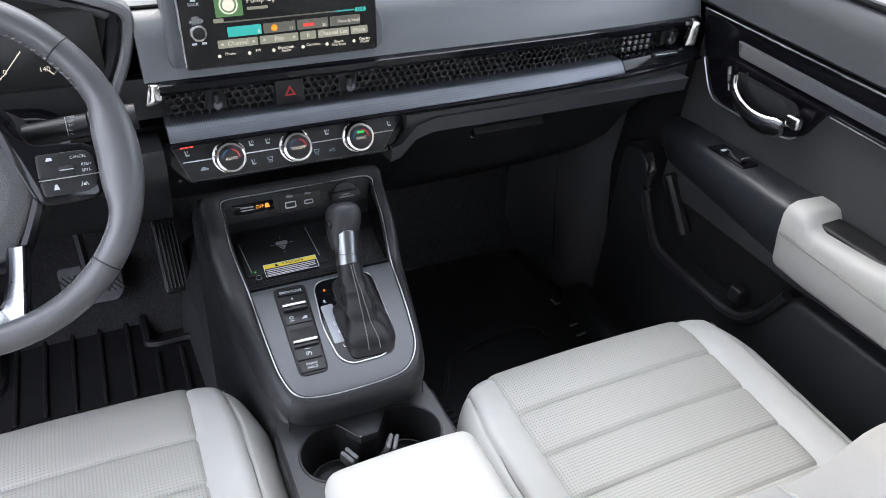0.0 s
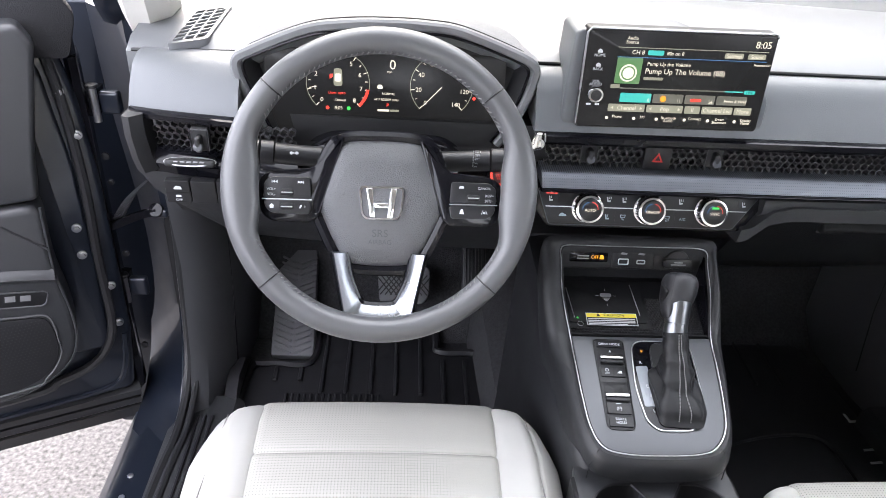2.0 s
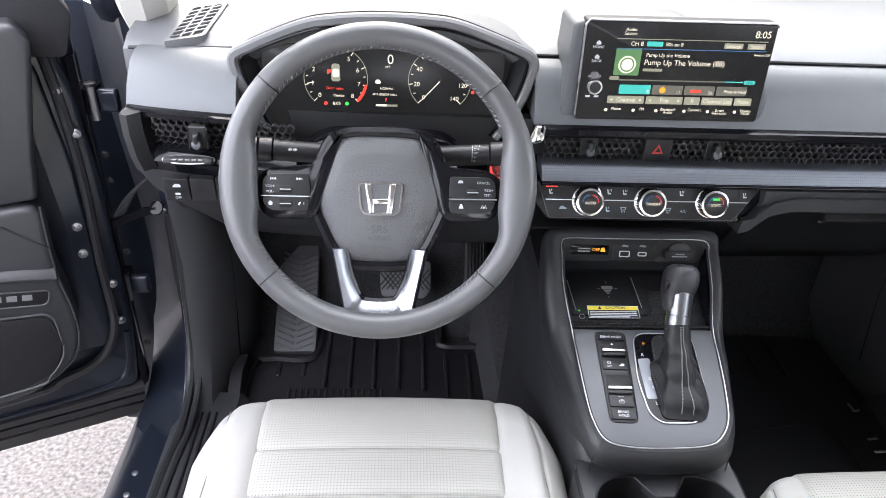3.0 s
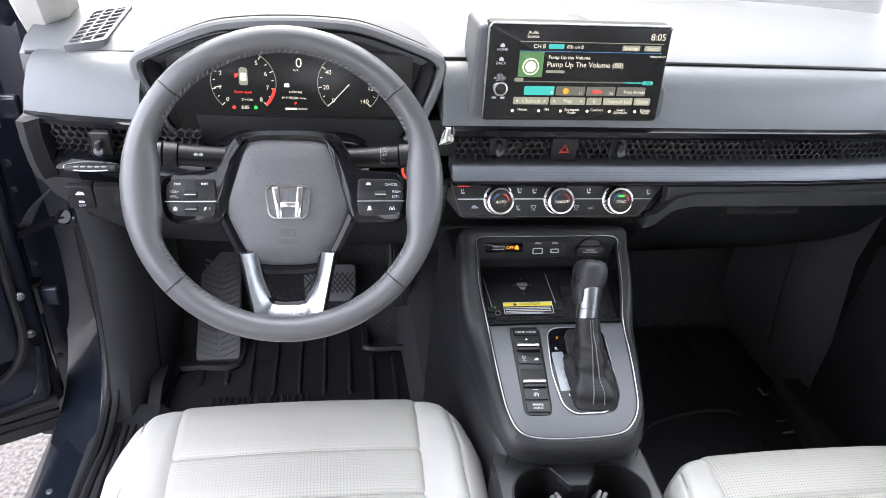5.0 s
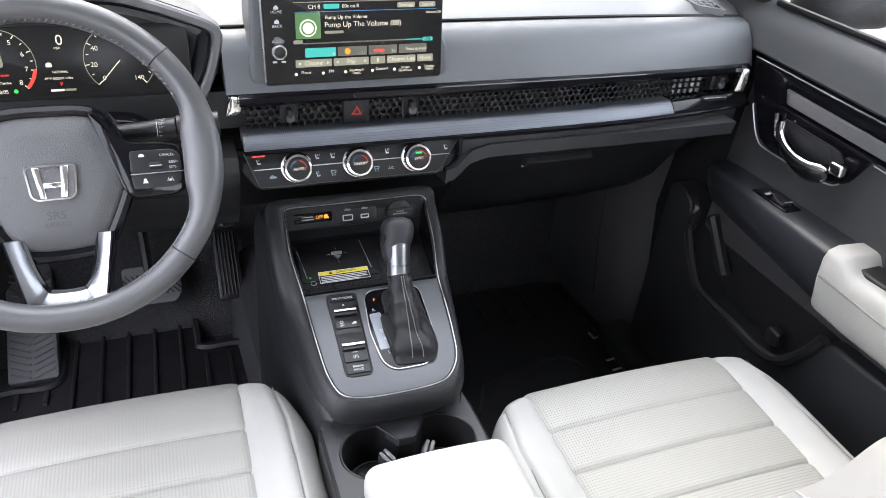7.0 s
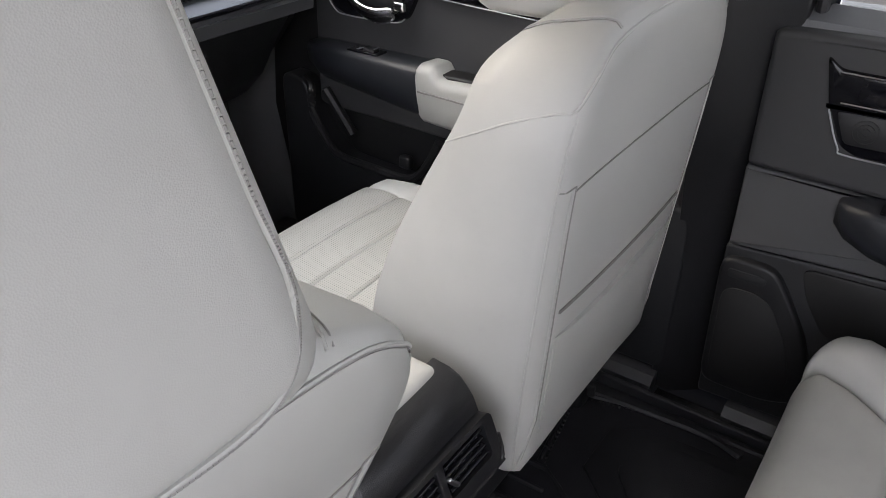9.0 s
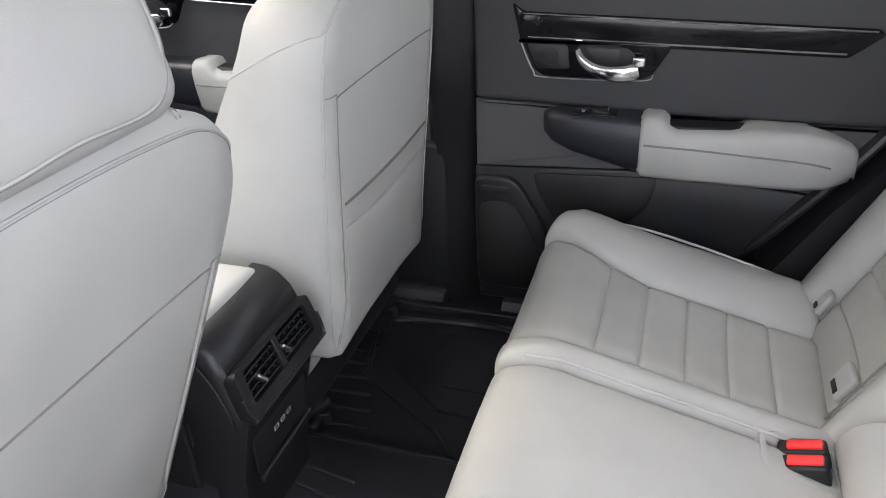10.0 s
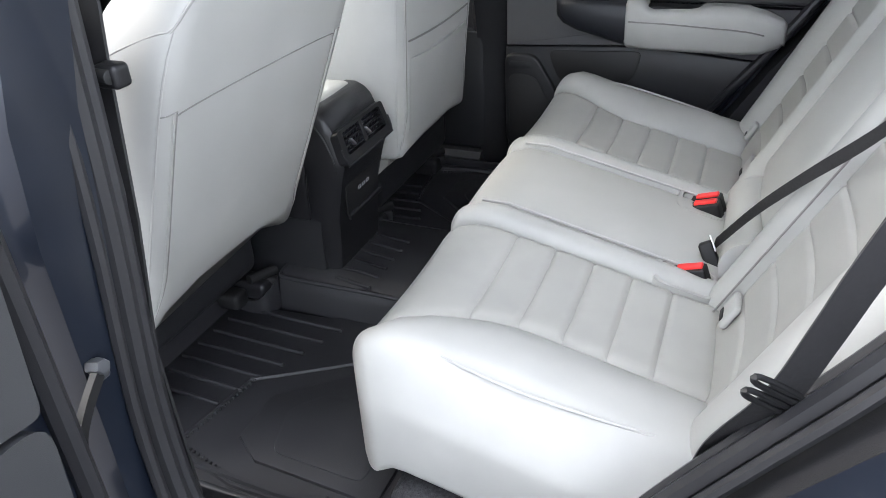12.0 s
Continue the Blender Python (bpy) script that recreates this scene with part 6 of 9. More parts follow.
def key_marks(s, pad):
    """White symbols and words on the switch pads of one spoke."""
    def at(x, y):
        return KZ @ Matrix.Translation((s * x, y, 0.0004))

    def shape(points, x, y):
        part("switch_mark", slab(points, 0.0003, 0, at(x, y)), WHITE_INK, pad)

    if s < 0:
        for x, d in ((0.120, -1), (0.094, 1)):
            for k in (0.0, 0.003):
                shape([(d * (k - 0.0014), -0.0016), (d * (k + 0.0014), 0.0), (d * (k - 0.0014), 0.0016)], x, 0.0040)
            shape(rect(d * 0.0048 - 0.0003, -0.0016, d * 0.0048 + 0.0003, 0.0016), x, 0.0040)
        lettering("switch_text", "VOL+", 0.0042, at(0.1255, -0.0048), WHITE_INK, pad, "CENTER")
        lettering("switch_text", "VOL-", 0.0042, at(0.1255, -0.0108), WHITE_INK, pad, "CENTER")
        shape([(-0.0030, 0.0002), (0.0, 0.0030), (0.0030, 0.0002), (0.0021, 0.0002), (0.0021, -0.0024), (-0.0021, -0.0024), (-0.0021, 0.0002)], 0.1250, -0.0242)
        shape([(-0.0022, -0.0020), (-0.0008, -0.0020), (0.0012, 0.0008), (0.0004, 0.0022), (-0.0012, 0.0014)], 0.0915, -0.0242)
        shape(rect(0.0012, -0.0014, 0.0018, 0.0014), 0.0885, -0.0242)
    else:
        shape(rounded([(-0.0035, -0.0014), (0.0030, -0.0014), (0.0020, 0.0018), (-0.0022, 0.0018)], 0.0008), 0.0935, 0.0040)
        lettering("switch_text", "CANCEL", 0.0040, at(0.1200, 0.0032), WHITE_INK, pad, "CENTER")
        lettering("switch_text", "RES/+", 0.0042, at(0.1265, -0.0052), WHITE_INK, pad, "CENTER")
        lettering("switch_text", "SET/-", 0.0042, at(0.1255, -0.0112), WHITE_INK, pad, "CENTER")
        shape([(-0.0028, -0.0024), (0.0028, -0.0024), (0.0010, 0.0030), (-0.0010, 0.0030)], 0.0945, -0.0245)
        for k in (-1, 1):
            shape([(k * 0.0030, -0.0022), (k * 0.0038, -0.0022), (k * 0.0018, 0.0024), (k * 0.0012, 0.0024)], 0.1210, -0.0245)
        shape(rounded([(-0.0016, -0.0018), (0.0016, -0.0018), (0.0012, 0.0006), (-0.0012, 0.0006)], 0.0006), 0.1210, -0.0245)


for s in (-1, 1):
    def sided(pts):
        return [(s * x, y) for x, y in (pts if s > 0 else pts[::-1])]

    arm_line = rounded([(0.042, 0.0600), (0.060, 0.0500), (0.068, 0.0320), (0.080, 0.0210), (0.128, 0.0165), (0.141, 0.0085), (0.1435, -0.012), (0.138, -0.035), (0.126, -0.0425), (0.082, -0.0430), (0.072, -0.0360), (0.060, 0.0)], 0.010)
    spk_ = part("spoke", slab(sided(arm_line), 0.022, 0.004, WM @ Matrix.Translation((0, 0, -0.0165))), GLOSS, wheel, "gloss black side spoke with switch pads")
    upper = part("switch_pad", slab(sided(rounded([(0.0815, 0.0100), (0.0800, -0.0150), (0.1350, -0.0150), (0.1335, 0.0040), (0.1260, 0.0095)], 0.004)), 0.008, 0.0012, KZ), HARD, spk_)
    lower_ = part("switch_pad", slab(sided(rounded([(0.0800, -0.0170), (0.0820, -0.0330), (0.1240, -0.0325), (0.1320, -0.0270), (0.1345, -0.0170)], 0.004)), 0.008, 0.0012, KZ), HARD, spk_)
    part("silver_line", slab(sided(rect(0.0800, -0.0166, 0.1360, -0.0154)), 0.004, 0, KZ @ Matrix.Translation((0, 0, 0.0002))), STEEL, spk_)
    part("pad_gap", slab(sided(rect(0.0815, -0.0009, 0.1345, -0.0003)), 0.001, 0, KZ @ Matrix.Translation((0, 0, 0.0003))), DARK, upper)
    for x in (0.0990, 0.1165):
        part("pad_gap", slab(sided(rect(x - 0.0003, -0.0325, x + 0.0003, -0.0170)), 0.001, 0, KZ @ Matrix.Translation((0, 0, 0.0003))), DARK, lower_)
    part("pad_gap", slab(sided(rect(0.1072, 0.001, 0.1076, 0.0075)), 0.001, 0, KZ @ Matrix.Translation((0, 0, 0.0003))), DARK, upper)
    for y in ((-0.0080, -0.0245) if s < 0 else (-0.0080,)):
        part("roller", rbox((0.0155, 0.0080, 0.010), 0.003, (4, 1, 1), at=KZ @ Matrix.Translation((s * 0.1075, y, -0.0020))), DARK, spk_)
        part("roller_grip", rbox((0.0130, 0.0012, 0.002), 0.0005, at=KZ @ Matrix.Translation((s * 0.1075, y, 0.0034))), STEEL, spk_)
    key_marks(s, upper)
# silver lower spoke: a U round an open window
def u_spoke(grow, z, depth):
    """Two legs and a broad foot, rounded where they meet."""
    half = [(0.054 + grow, -0.076), (0.0480 + grow, -0.106), (0.0415 + grow, -0.140), (0.0385 + grow, -0.1530 - grow * 0.4), (0.0310 + grow, -0.1600 - grow * 0.4), (0.0, -0.1612 - grow * 0.4)]
    inner_half = [(0.0385 - grow, -0.076), (0.0330 - grow, -0.104), (0.0265 - grow, -0.1240), (0.0222 - grow, -0.1335 + grow * 0.5), (0.0170 - grow, -0.1375 + grow), (0.0, -0.1385 + grow)]
    lines = []
    for side_pts in (half, inner_half):
        lines.append(smooth_line([(x, y, 0) for x, y in side_pts] + [(-x, y, 0) for x, y in side_pts[-2::-1]], 5))
    rings = []
    for o, i in zip(*lines):
        rings.append([WM @ Vector((p.x, p.y, h)) for p, h in ((o, z - depth), (o, z - 0.003), (o.lerp(i, 0.10), z), (o.lerp(i, 0.40), z - 0.0022), (o.lerp(i, 0.72), z - 0.0058), (i, z - 0.0115), (i, z - depth))])
    return loft(rings)


part("lower_spoke", u_spoke(0.0, -0.0030, 0.018), SATIN, wheel, "satin silver lower spoke", 25)
part("spoke_back", u_spoke(0.0032, -0.0085, 0.020), GLOSS, wheel, smooth=40)
# column shroud
part("column_shroud", loft([[on_wheel(x, y, z) for x, y in rounded([(-0.064, 0.066), (0.064, 0.066), (0.075, -0.03), (0.05, -0.075), (-0.05, -0.075), (-0.075, -0.03)], 0.02)] for z in (-0.06, -0.11, -0.25)]), MATTE, wheel)

stalks = ((-1, "turn signal stalk with a light switch"), (1, "wiper stalk with white markings"))
for s, lab in stalks:
    stk = thing("column_stalk", on_wheel(s * 0.07, 0.055, -0.09), "black " + lab, "control stalk", group="column stalks")
    line = [on_wheel(s * x, y, z) for x, y, z in ((0.06, 0.034, -0.10), (0.10, 0.036, -0.095), (0.135, 0.038, -0.09))]
    part("arm", sweep(line, circle(0.0130, 16), WM.to_3x3() @ Vector((0, 1, 0))), HARD, stk, smooth=60)
    part("collar", sweep([on_wheel(s * 0.137, 0.038, -0.09), on_wheel(s * 0.152, 0.039, -0.088)], circle(0.0152, 16), WM.to_3x3() @ Vector((0, 1, 0))), HARD, stk, smooth=60)
    part("end", sweep([on_wheel(s * 0.154, 0.039, -0.088), on_wheel(s * 0.185, 0.040, -0.086)], circle(0.0145, 16), WM.to_3x3() @ Vector((0, 1, 0))), HARD, stk, smooth=60)
    top_m = WM @ Matrix.Translation((s * 0.118, 0.0385, -0.0797))
    if s > 0:
        for k, w in enumerate(("MIST", "OFF", "INT", "LO", "HI")):
            v = 0.0096 - k * 0.0046
            lettering("stalk_text", w, 0.0040, top_m @ Matrix.Translation((-0.004, v, -0.4 * v * v / 0.013)), WHITE_INK, stk, "LEFT")
        part("stalk_mark", slab(rect(-0.0062, -0.010, -0.0056, 0.011), 0.0003, 0, top_m), WHITE_INK, stk)
        part("stalk_mark", slab([(0.010, -0.004), (0.0125, -0.001), (0.010, 0.002)], 0.0003, 0, top_m), WHITE_INK, stk)
        part("stalk_mark", ring_slab(rect(0.0235, -0.004, 0.031, 0.004, 0.001), rect(0.0243, -0.0032, 0.0302, 0.0032, 0.0006), 0.0003, top_m @ Matrix.Translation((0, 0, 0.0012))), WHITE_INK, stk)
    else:
        sunm = top_m @ Matrix.Translation((-0.010, 0, 0.0004))
        part("lamp_mark", ring_slab(circle(0.0017, 14), circle(0.0011, 14), 0.0003, sunm), WHITE_INK, stk)
        for k in range(8):
            part("lamp_ray", slab(rect(0.0024, -0.0002, 0.0036, 0.0002), 0.0003, 0, sunm @ Matrix.Rotation(math.pi / 4 * k, 4, "Z")), WHITE_INK, stk)
        for d in (-1, 1):
            arrow = [(0.0005, 0.0012), (0.0028, 0.0012), (0.0028, 0.0026), (0.0060, 0.0), (0.0028, -0.0026), (0.0028, -0.0012), (0.0005, -0.0012)]
            part("arrow_mark", slab([(d * x, y) for x, y in arrow], 0.0003, 0, top_m @ Matrix.Translation((0.008, 0, 0.0004))), WHITE_INK, stk)
    part("stalk_band", sweep([on_wheel(s * 0.1355, 0.038, -0.09), on_wheel(s * 0.1372, 0.038, -0.09)], circle(0.0147, 14), WM.to_3x3() @ Vector((0, 1, 0))), DARK, stk)
SBM = plane_at((-0.2215, 0.9160, 1.0985), (1, 0, 0), (0, 0.35, 1))
sb = thing("start_button", (-0.2215, 0.93, 1.085), "round engine start button with a glowing red face", "button")
part("bezel", ring_slab(circle(0.0190, 32), circle(0.0165, 32), 0.012, SBM), GLOSS, sb)
button = part("button", disc(0.0160, 0.010, SBM @ Matrix.Translation((0, 0, 0.001)), 28, 0.002), DARK, sb)
part("lit_ring", ring_slab(circle(0.0150, 32), circle(0.0118, 32), 0.001, SBM @ Matrix.Translation((0, 0, 0.0014))), LIT_RED, button)
lettering("button_text", "ENGINE", 0.0044, SBM @ Matrix.Translation((0, 0.0042, 0.0014)), LIT_RED, button, "CENTER")
lettering("button_text", "START", 0.0050, SBM @ Matrix.Translation((0, -0.0008, 0.0014)), LIT_RED, button, "CENTER")
lettering("button_text", "STOP", 0.0044, SBM @ Matrix.Translation((0, -0.0058, 0.0014)), LIT_RED, button, "CENTER")


# ---- front seats ----
def front_seat(name, cx, bx, front_y, back, top, zc, thick, head_place, label, stitched):
    """cx: middle; front_y: front edge of the cushion; back: rear face at z 0.64 and its backward slope."""
    yb, slope = back
    seat = thing(name, (cx, front_y - 0.3, 0.40), label, "car seat", group="front seats")
    length = 0.56
    cy = front_y - length / 2

    def tilt(p):
        # nose up a little, rounded down at the very front
        v = (p.y + length / 2) / length
        return 0.035 * v - 0.02 * max(0, (v - 0.90) / 0.10) ** 2

    seams = [c - (0.015 if cx < 0 else 0) for c in (0.178, 0.102, 0.028, -0.046, -0.12)]

    def mid(p):
        q = p.copy()
        if p.z > 0:
            for c in seams:
                q.z -= groove(p.y, c, 0.0055, 0.0042) * (1 if p.z > 0.03 else 0)
            q.z += 0.006 * (1 - (p.x / 0.18) ** 2)
        q.z += tilt(p)
        return q

    part("cushion_panel", rbox((0.362, length - 0.006, 0.13), 0.018, (14, 14, 2), ((), seams, ()), 0.008, mid, at=(cx, cy, 0.652)), PERF, seat, "perforated centre panel with sewn seams", 60)
    for s in (-1, 1):
        def wing(p, s=s):
            q = p.copy()
            v = (p.y + length / 2) / length
            t = (s * p.x + 0.054) / 0.108
            if p.z > 0:
                q.z += 0.020 * math.sin(math.pi * min(1, max(0, (t - 0.10) / 0.90)) * 0.85) * (0.25 + 0.75 * (1 - v))
                q.z -= 0.022 * max(0, t - 0.55) / 0.45
                q.z -= groove(s * p.x, 0.018, 0.005, 0.0028)
            q.x += s * 0.020 * max(0, v - 0.80) / 0.2 * -1 * max(0, t)
            q.y -= 0.055 * max(0, t) ** 2 * max(0, v - 0.75) / 0.25
            q.z += tilt(p)
            return q

        part("cushion_bolster", rbox((0.108, length - 0.004, 0.13), 0.026, (10, 12, 2), ((s * 0.018,), (), ()), 0.006, wing, at=(cx + s * 0.2150, cy, 0.6505)), LEATHER, seat, smooth=60)
        line = [(cx + s * (0.233 - 0.0035 * max(0, k - 8)), cy - length / 2 + length * k / 12, 0.7165 + 0.0195 * (1 - k / 12) * 0.9 + 0.035 * k / 12 - 0.004) for k in range(2, 12)]
        part("bolster_seam", merged(*[tube([Vector(p), Vector(p).lerp(Vector(q), 1.0)], 0.0009, 4) for p, q in zip(line, line[1:])]), THREAD, seat)
    part("cushion_base", rbox((0.47, length - 0.05, 0.12), 0.03, at=(cx, cy - 0.01, 0.545)), PLASTIC, seat)
    for s in (-1, 1):
        part("rail", rbox((0.045, 0.46, 0.04), 0.012, (2, 2, 2), at=(cx + s * 0.17, cy - 0.02, 0.435)), DARK, seat)
    part("side_shield", rbox((0.02, 0.40, 0.11), 0.01, at=(cx + (0.255 if cx > 0 else -0.255), cy - 0.05, 0.545)), PLASTIC, seat)
    # backrest, a shell of cross-sections from bottom to top
    rings = []
    for f, w, th, off, hollow in ((0, 0.200, 0.10, 0.012, 0.0), (0.02, 0.210, 0.16, 0.001, 0.01), (0.10, 0.214, 0.205, 0.0, 0.02), (0.3, 0.220, 0.205, 0.0, 0.03), (0.5, 0.228, 0.158, 0.0, 0.035), (0.68, 0.234, 0.118, 0.0, 0.03), (0.82, 0.230, 0.092, 0.0, 0.02), (0.91, 0.207, 0.09, 0.002, 0.01), (0.965, 0.175, 0.07, 0.008, 0.0), (1.0, 0.13, 0.035, 0.022, 0.0)):
        z = 0.632 + f * (top - 0.632)
        y0 = yb - slope * (z - 0.64) + off
        th *= 1 + (thick - 1) * min(1, max(0, (f - 0.3) / 0.2))
        ring = []
        for px, py in ((-1, 0.45), (-0.985, 0.15), (-0.94, 0.02), (-0.8, 0.0), (-0.4, -0.003), (0, -0.004), (0.4, -0.003), (0.8, 0.0), (0.94, 0.02), (0.985, 0.15), (1, 0.45), (0.985, 0.85), (0.93, 1.02), (0.8, 1.0), (0.66, 0.94), (0.4, 0.88), (0, 0.86), (-0.4, 0.88), (-0.66, 0.94), (-0.8, 1.0), (-0.93, 1.02), (-0.985, 0.85)):
            front = hollow if py > 0.9 else 0
            # the lower edge is drawn up between the two corners
            arch = (0.055 if cx < 0 else 0.022) * max(0, 1 - px ** 4) * max(0, 1 - f / 0.22) ** 2
            ring.append((bx + px * w, y0 + py * (th + front + 0.02) if py > 0.5 else y0 + py * th, z + arch))
        rings.append(ring)
    cols = [smooth_line([ring[c] for ring in rings], 5) for c in range(len(rings[0]))]
    full = [[col[k] for col in cols] for k in range(len(cols[0]))]
    shell = loft(full)
    tree = BVHTree.FromBMesh(shell)
    bk = part("backrest", shell, LEATHER, seat, "light grey leather backrest", 70)

    def on_top(x, y):
        hit = tree.ray_cast(Vector((x, y, 2.0)), Vector((0, 0, -1)))[0]
        return hit + Vector((0, 0, 0.0006)) if hit else None


    def on(z, c, lift=0.0006):
        """A point of the shell at height z, c counted round from the left side across the rear face to the right."""
        i, k = int(math.floor(c)) % 22, c - math.floor(c)
        col = [Vector(r[i]).lerp(Vector(r[(i + 1) % 22]), k) for r in full]
        for p, q in zip(col, col[1:]):
            if p.z <= z <= q.z:
                r = p.lerp(q, (z - p.z) / max(1e-6, q.z - p.z))
                break
        else:
            r = col[0] if z < col[0].z else col[-1]
        return r + Vector((0, -lift, 0))

    zr = [0.645 + (zc - 0.645) * k / 14 for k in range(15)]
    for e0, e1, e2 in ((1.55, 2.62, 2.45), (8.45, 7.38, 7.55)):
        part("edge_seam", tube([on(0.645 + (top - 0.075 - 0.645) * k / 18, e0) for k in range(19)], 0.0017, 6), LEATHER, bk)
        part("rear_seam", tube([on(z, e0 + (e1 - e0) * min(1, (z - 0.640) / 0.10)) for z in zr], 0.0010, 5), THREAD, bk)
        part("rear_welt", tube([on(z, e0 + (e2 - e0) * min(1, (z - 0.640) / 0.10)) for z in zr], 0.0020, 5), LEATHER, bk)
        part("seam_head", tube([on(zc, e0 + (e1 - e0) * k / 4) for k in range(5)], 0.0010, 5), THREAD, bk)
    # seam line across the back, with the shade of its fold painted in
    part("cross_seam", tube(smooth_line([on(zc - 0.006 * abs(k) ** 3, 5 + k * 2.4) for k in [j / 6 for j in range(-6, 7)]], 3), 0.0010, 6), FOLD_SHADE, bk)
    ends = [on(top - 0.135, 12.0), on(top - 0.112, 11.2), on(top - 0.095, 10.6), on(top - 0.078, 9.6), on(top - 0.072, 8.7), on(top - 0.045, 8.0), on(top - 0.022, 7.3), on(top - 0.014, 6.2), on(top - 0.012, 5.0), on(top - 0.014, 3.8), on(top - 0.022, 2.7), on(top - 0.045, 2.0), on(top - 0.072, 1.3), on(top - 0.078, 0.4), on(top - 0.095, -0.6), on(top - 0.112, -1.2), on(top - 0.135, -2.0)]
    line = smooth_line(ends, 8)
    part("shoulder_seam", tube(line, 0.0014, 6), LEATHER, bk)
    part("shoulder_stitches", tube([p + Vector((0, -0.0002, -0.0030)) for p in line], 0.0004, 4), THREAD, bk)
    yt = yb - slope * (top - 0.64)
    for s in (-1, 1):
        for dx, wide in ((0.0, 0.0011), (0.0045, 0.0006)):
            # the seam over the shoulder bends inwards towards the rear
            line = [p for p in (on_top(bx + s * (0.128 + dx + 0.032 * min(1, max(0, k / 0.10)) ** 0.8), yt + 0.014 + k) for k in [0.0045 * j for j in range(22)]) if p]
            if len(line) > 3:
                part("top_seam", tube(line, wide, 6), LEATHER if dx == 0 else THREAD, bk)
    if stitched == "pocket":
        rows_ = []
        for z, k in ((0.70, 0.0), (0.76, 0.5), (0.82, 0.9), (0.868, 1.0), (0.874, 0.7)):
            rows_.append([on(z - 0.010 * (1 - (c - 5) ** 2 / 4.4), c, 0.0012 + 0.007 * k * (1 - ((c - 5) / 2.1) ** 4)) for c in [2.95 + 4.1 * j / 12 for j in range(13)]])
        back_rows = [[p + Vector((0, 0.012, 0)) for p in row] for row in rows_]
        pk = part("map_pocket", loft([a_ + b_[::-1] for a_, b_ in zip(rows_, back_rows)]), LEATHER, bk, "slack leather map pocket", 60)
        # no opening is cut: a dark tube paints the shade of the pocket's mouth
        part("pocket_slit_shade", tube([on(0.914 - 0.007 * (1 - (c - 5) ** 2 / 4.2), c, 0.001) for c in [2.95 + 4.1 * j / 12 for j in range(13)]], 0.0024, 6), FOLD_SHADE, pk)
    part("recliner_cover", rbox((0.02, 0.12, 0.14), 0.01, at=(cx + (0.225 if cx > 0 else -0.225), yb + 0.12, 0.66)), PLASTIC, seat)
    # headrest
    ahead, lift = head_place
    yh = yb - slope * (top - 0.64) + 0.020 + ahead
    hz = top + lift
    hw, hd, hh, hr_ = 0.118, 0.075, 0.102, 0.034
    hx = cx - 0.014

    def head(p):
        k = (p.z + hh) / (2 * hh)
        return Vector((p.x * (1 - (0.28 - 0.10 * min(1, max(-1, p.y / hd))) * k), p.y + 0.018 * k + (0.012 * (1 - (p.x / hw) ** 2) if p.y > 0.03 else 0), p.z))

    hr = part("headrest", rbox((2 * hw, 2 * hd, 2 * hh), hr_, (8, 5, 6), fn=head, at=(hx, yh + 0.032, hz)), LEATHER, seat, "light grey leather headrest with a stitched edge", 60)
    for s in (-1, 1):
        part("headrest_post", tube([(hx + s * 0.06, yh + 0.030 - ahead, top - 0.06), (hx + s * 0.06, yh + 0.040, hz)], 0.006, 8), CHROME, hr)
    c, cy_ = hr_ * 0.45, hr_ * 0.893
    loop = [(-hw + hr_ - c, hh * 0.8), (-hw + hr_ - c, 0), (-hw + hr_ - c, -hh * 0.50), (-hw + hr_ * 1.3, -hh + hr_ - c), (0, -hh + hr_ - c), (hw - hr_ * 1.3, -hh + hr_ - c), (hw - hr_ + c, -hh * 0.50), (hw - hr_ + c, 0), (hw - hr_ + c, hh * 0.8)]
    line = smooth_line([Vector((hx, yh + 0.032, hz)) + head(Vector((x, -hd + hr_ - cy_, z))) for x, z in loop], 34)
    part("headrest_seam", tube(line, 0.0016, 6), LEATHER, hr)
    stitches = [tube([p + Vector((0, -0.0019, 0)), p + Vector((0, -0.0021, 0)) + (q - p) * 0.75], 0.0006, 4) for p, q in zip(line, line[1:])]
    part("headrest_stitches", merged(*stitches), THREAD, hr)
    return seat


def rail_end(seat, x, y):
    """Black plastic cover over the rear end of a seat rail."""
    rc = part("rail_cover", rbox((0.055, 0.10, 0.045), 0.012, (2, 3, 2), at=(x, y, 0.4425)), HARD, seat)
    part("rail_tip", sweep([Vector((x - 0.03, y - 0.02, 0.478)), Vector((x + 0.035, y - 0.045, 0.472))], circle(0.011, 12)), DARK, rc)
    part("rail_clip", rbox((0.018, 0.03, 0.028), 0.004, at=pose(x + 0.012, y - 0.045, 0.452, 0, 0, 20)), DARK, rc)


driver_seat = front_seat("driver_seat", -0.385, -0.397, 0.845, (0.168, 0.40), 1.215, 1.037, 1.0, (0.0, 0.107), "light grey perforated leather driver's seat", "plain")
passenger_seat = front_seat("passenger_seat", 0.383, 0.366, 0.700, (0.080, 0.09), 1.240, 1.086, 1.06, (0.085, 0.074), "light grey leather passenger seat with a map pocket behind", "pocket")
rail_end(driver_seat, -0.165, 0.325)
rail_end(driver_seat, -0.575, 0.325)
rail_end(passenger_seat, 0.200, 0.21)
rail_end(passenger_seat, 0.560, 0.21)

# ---- rear bench ----
bench = thing("rear_bench", (0, -0.45, 0.5), "light grey leather three-place rear bench", "rear seat")
LEN, CY = 0.50, -0.425
ribs = [0.110, 0.042, -0.024, -0.090, -0.157]


def bench_tilt(p):
    v = (p.y + LEN / 2) / LEN
    return -0.024 + 0.120 * v - 0.050 * max(0, (v - 0.80) / 0.20) ** 2


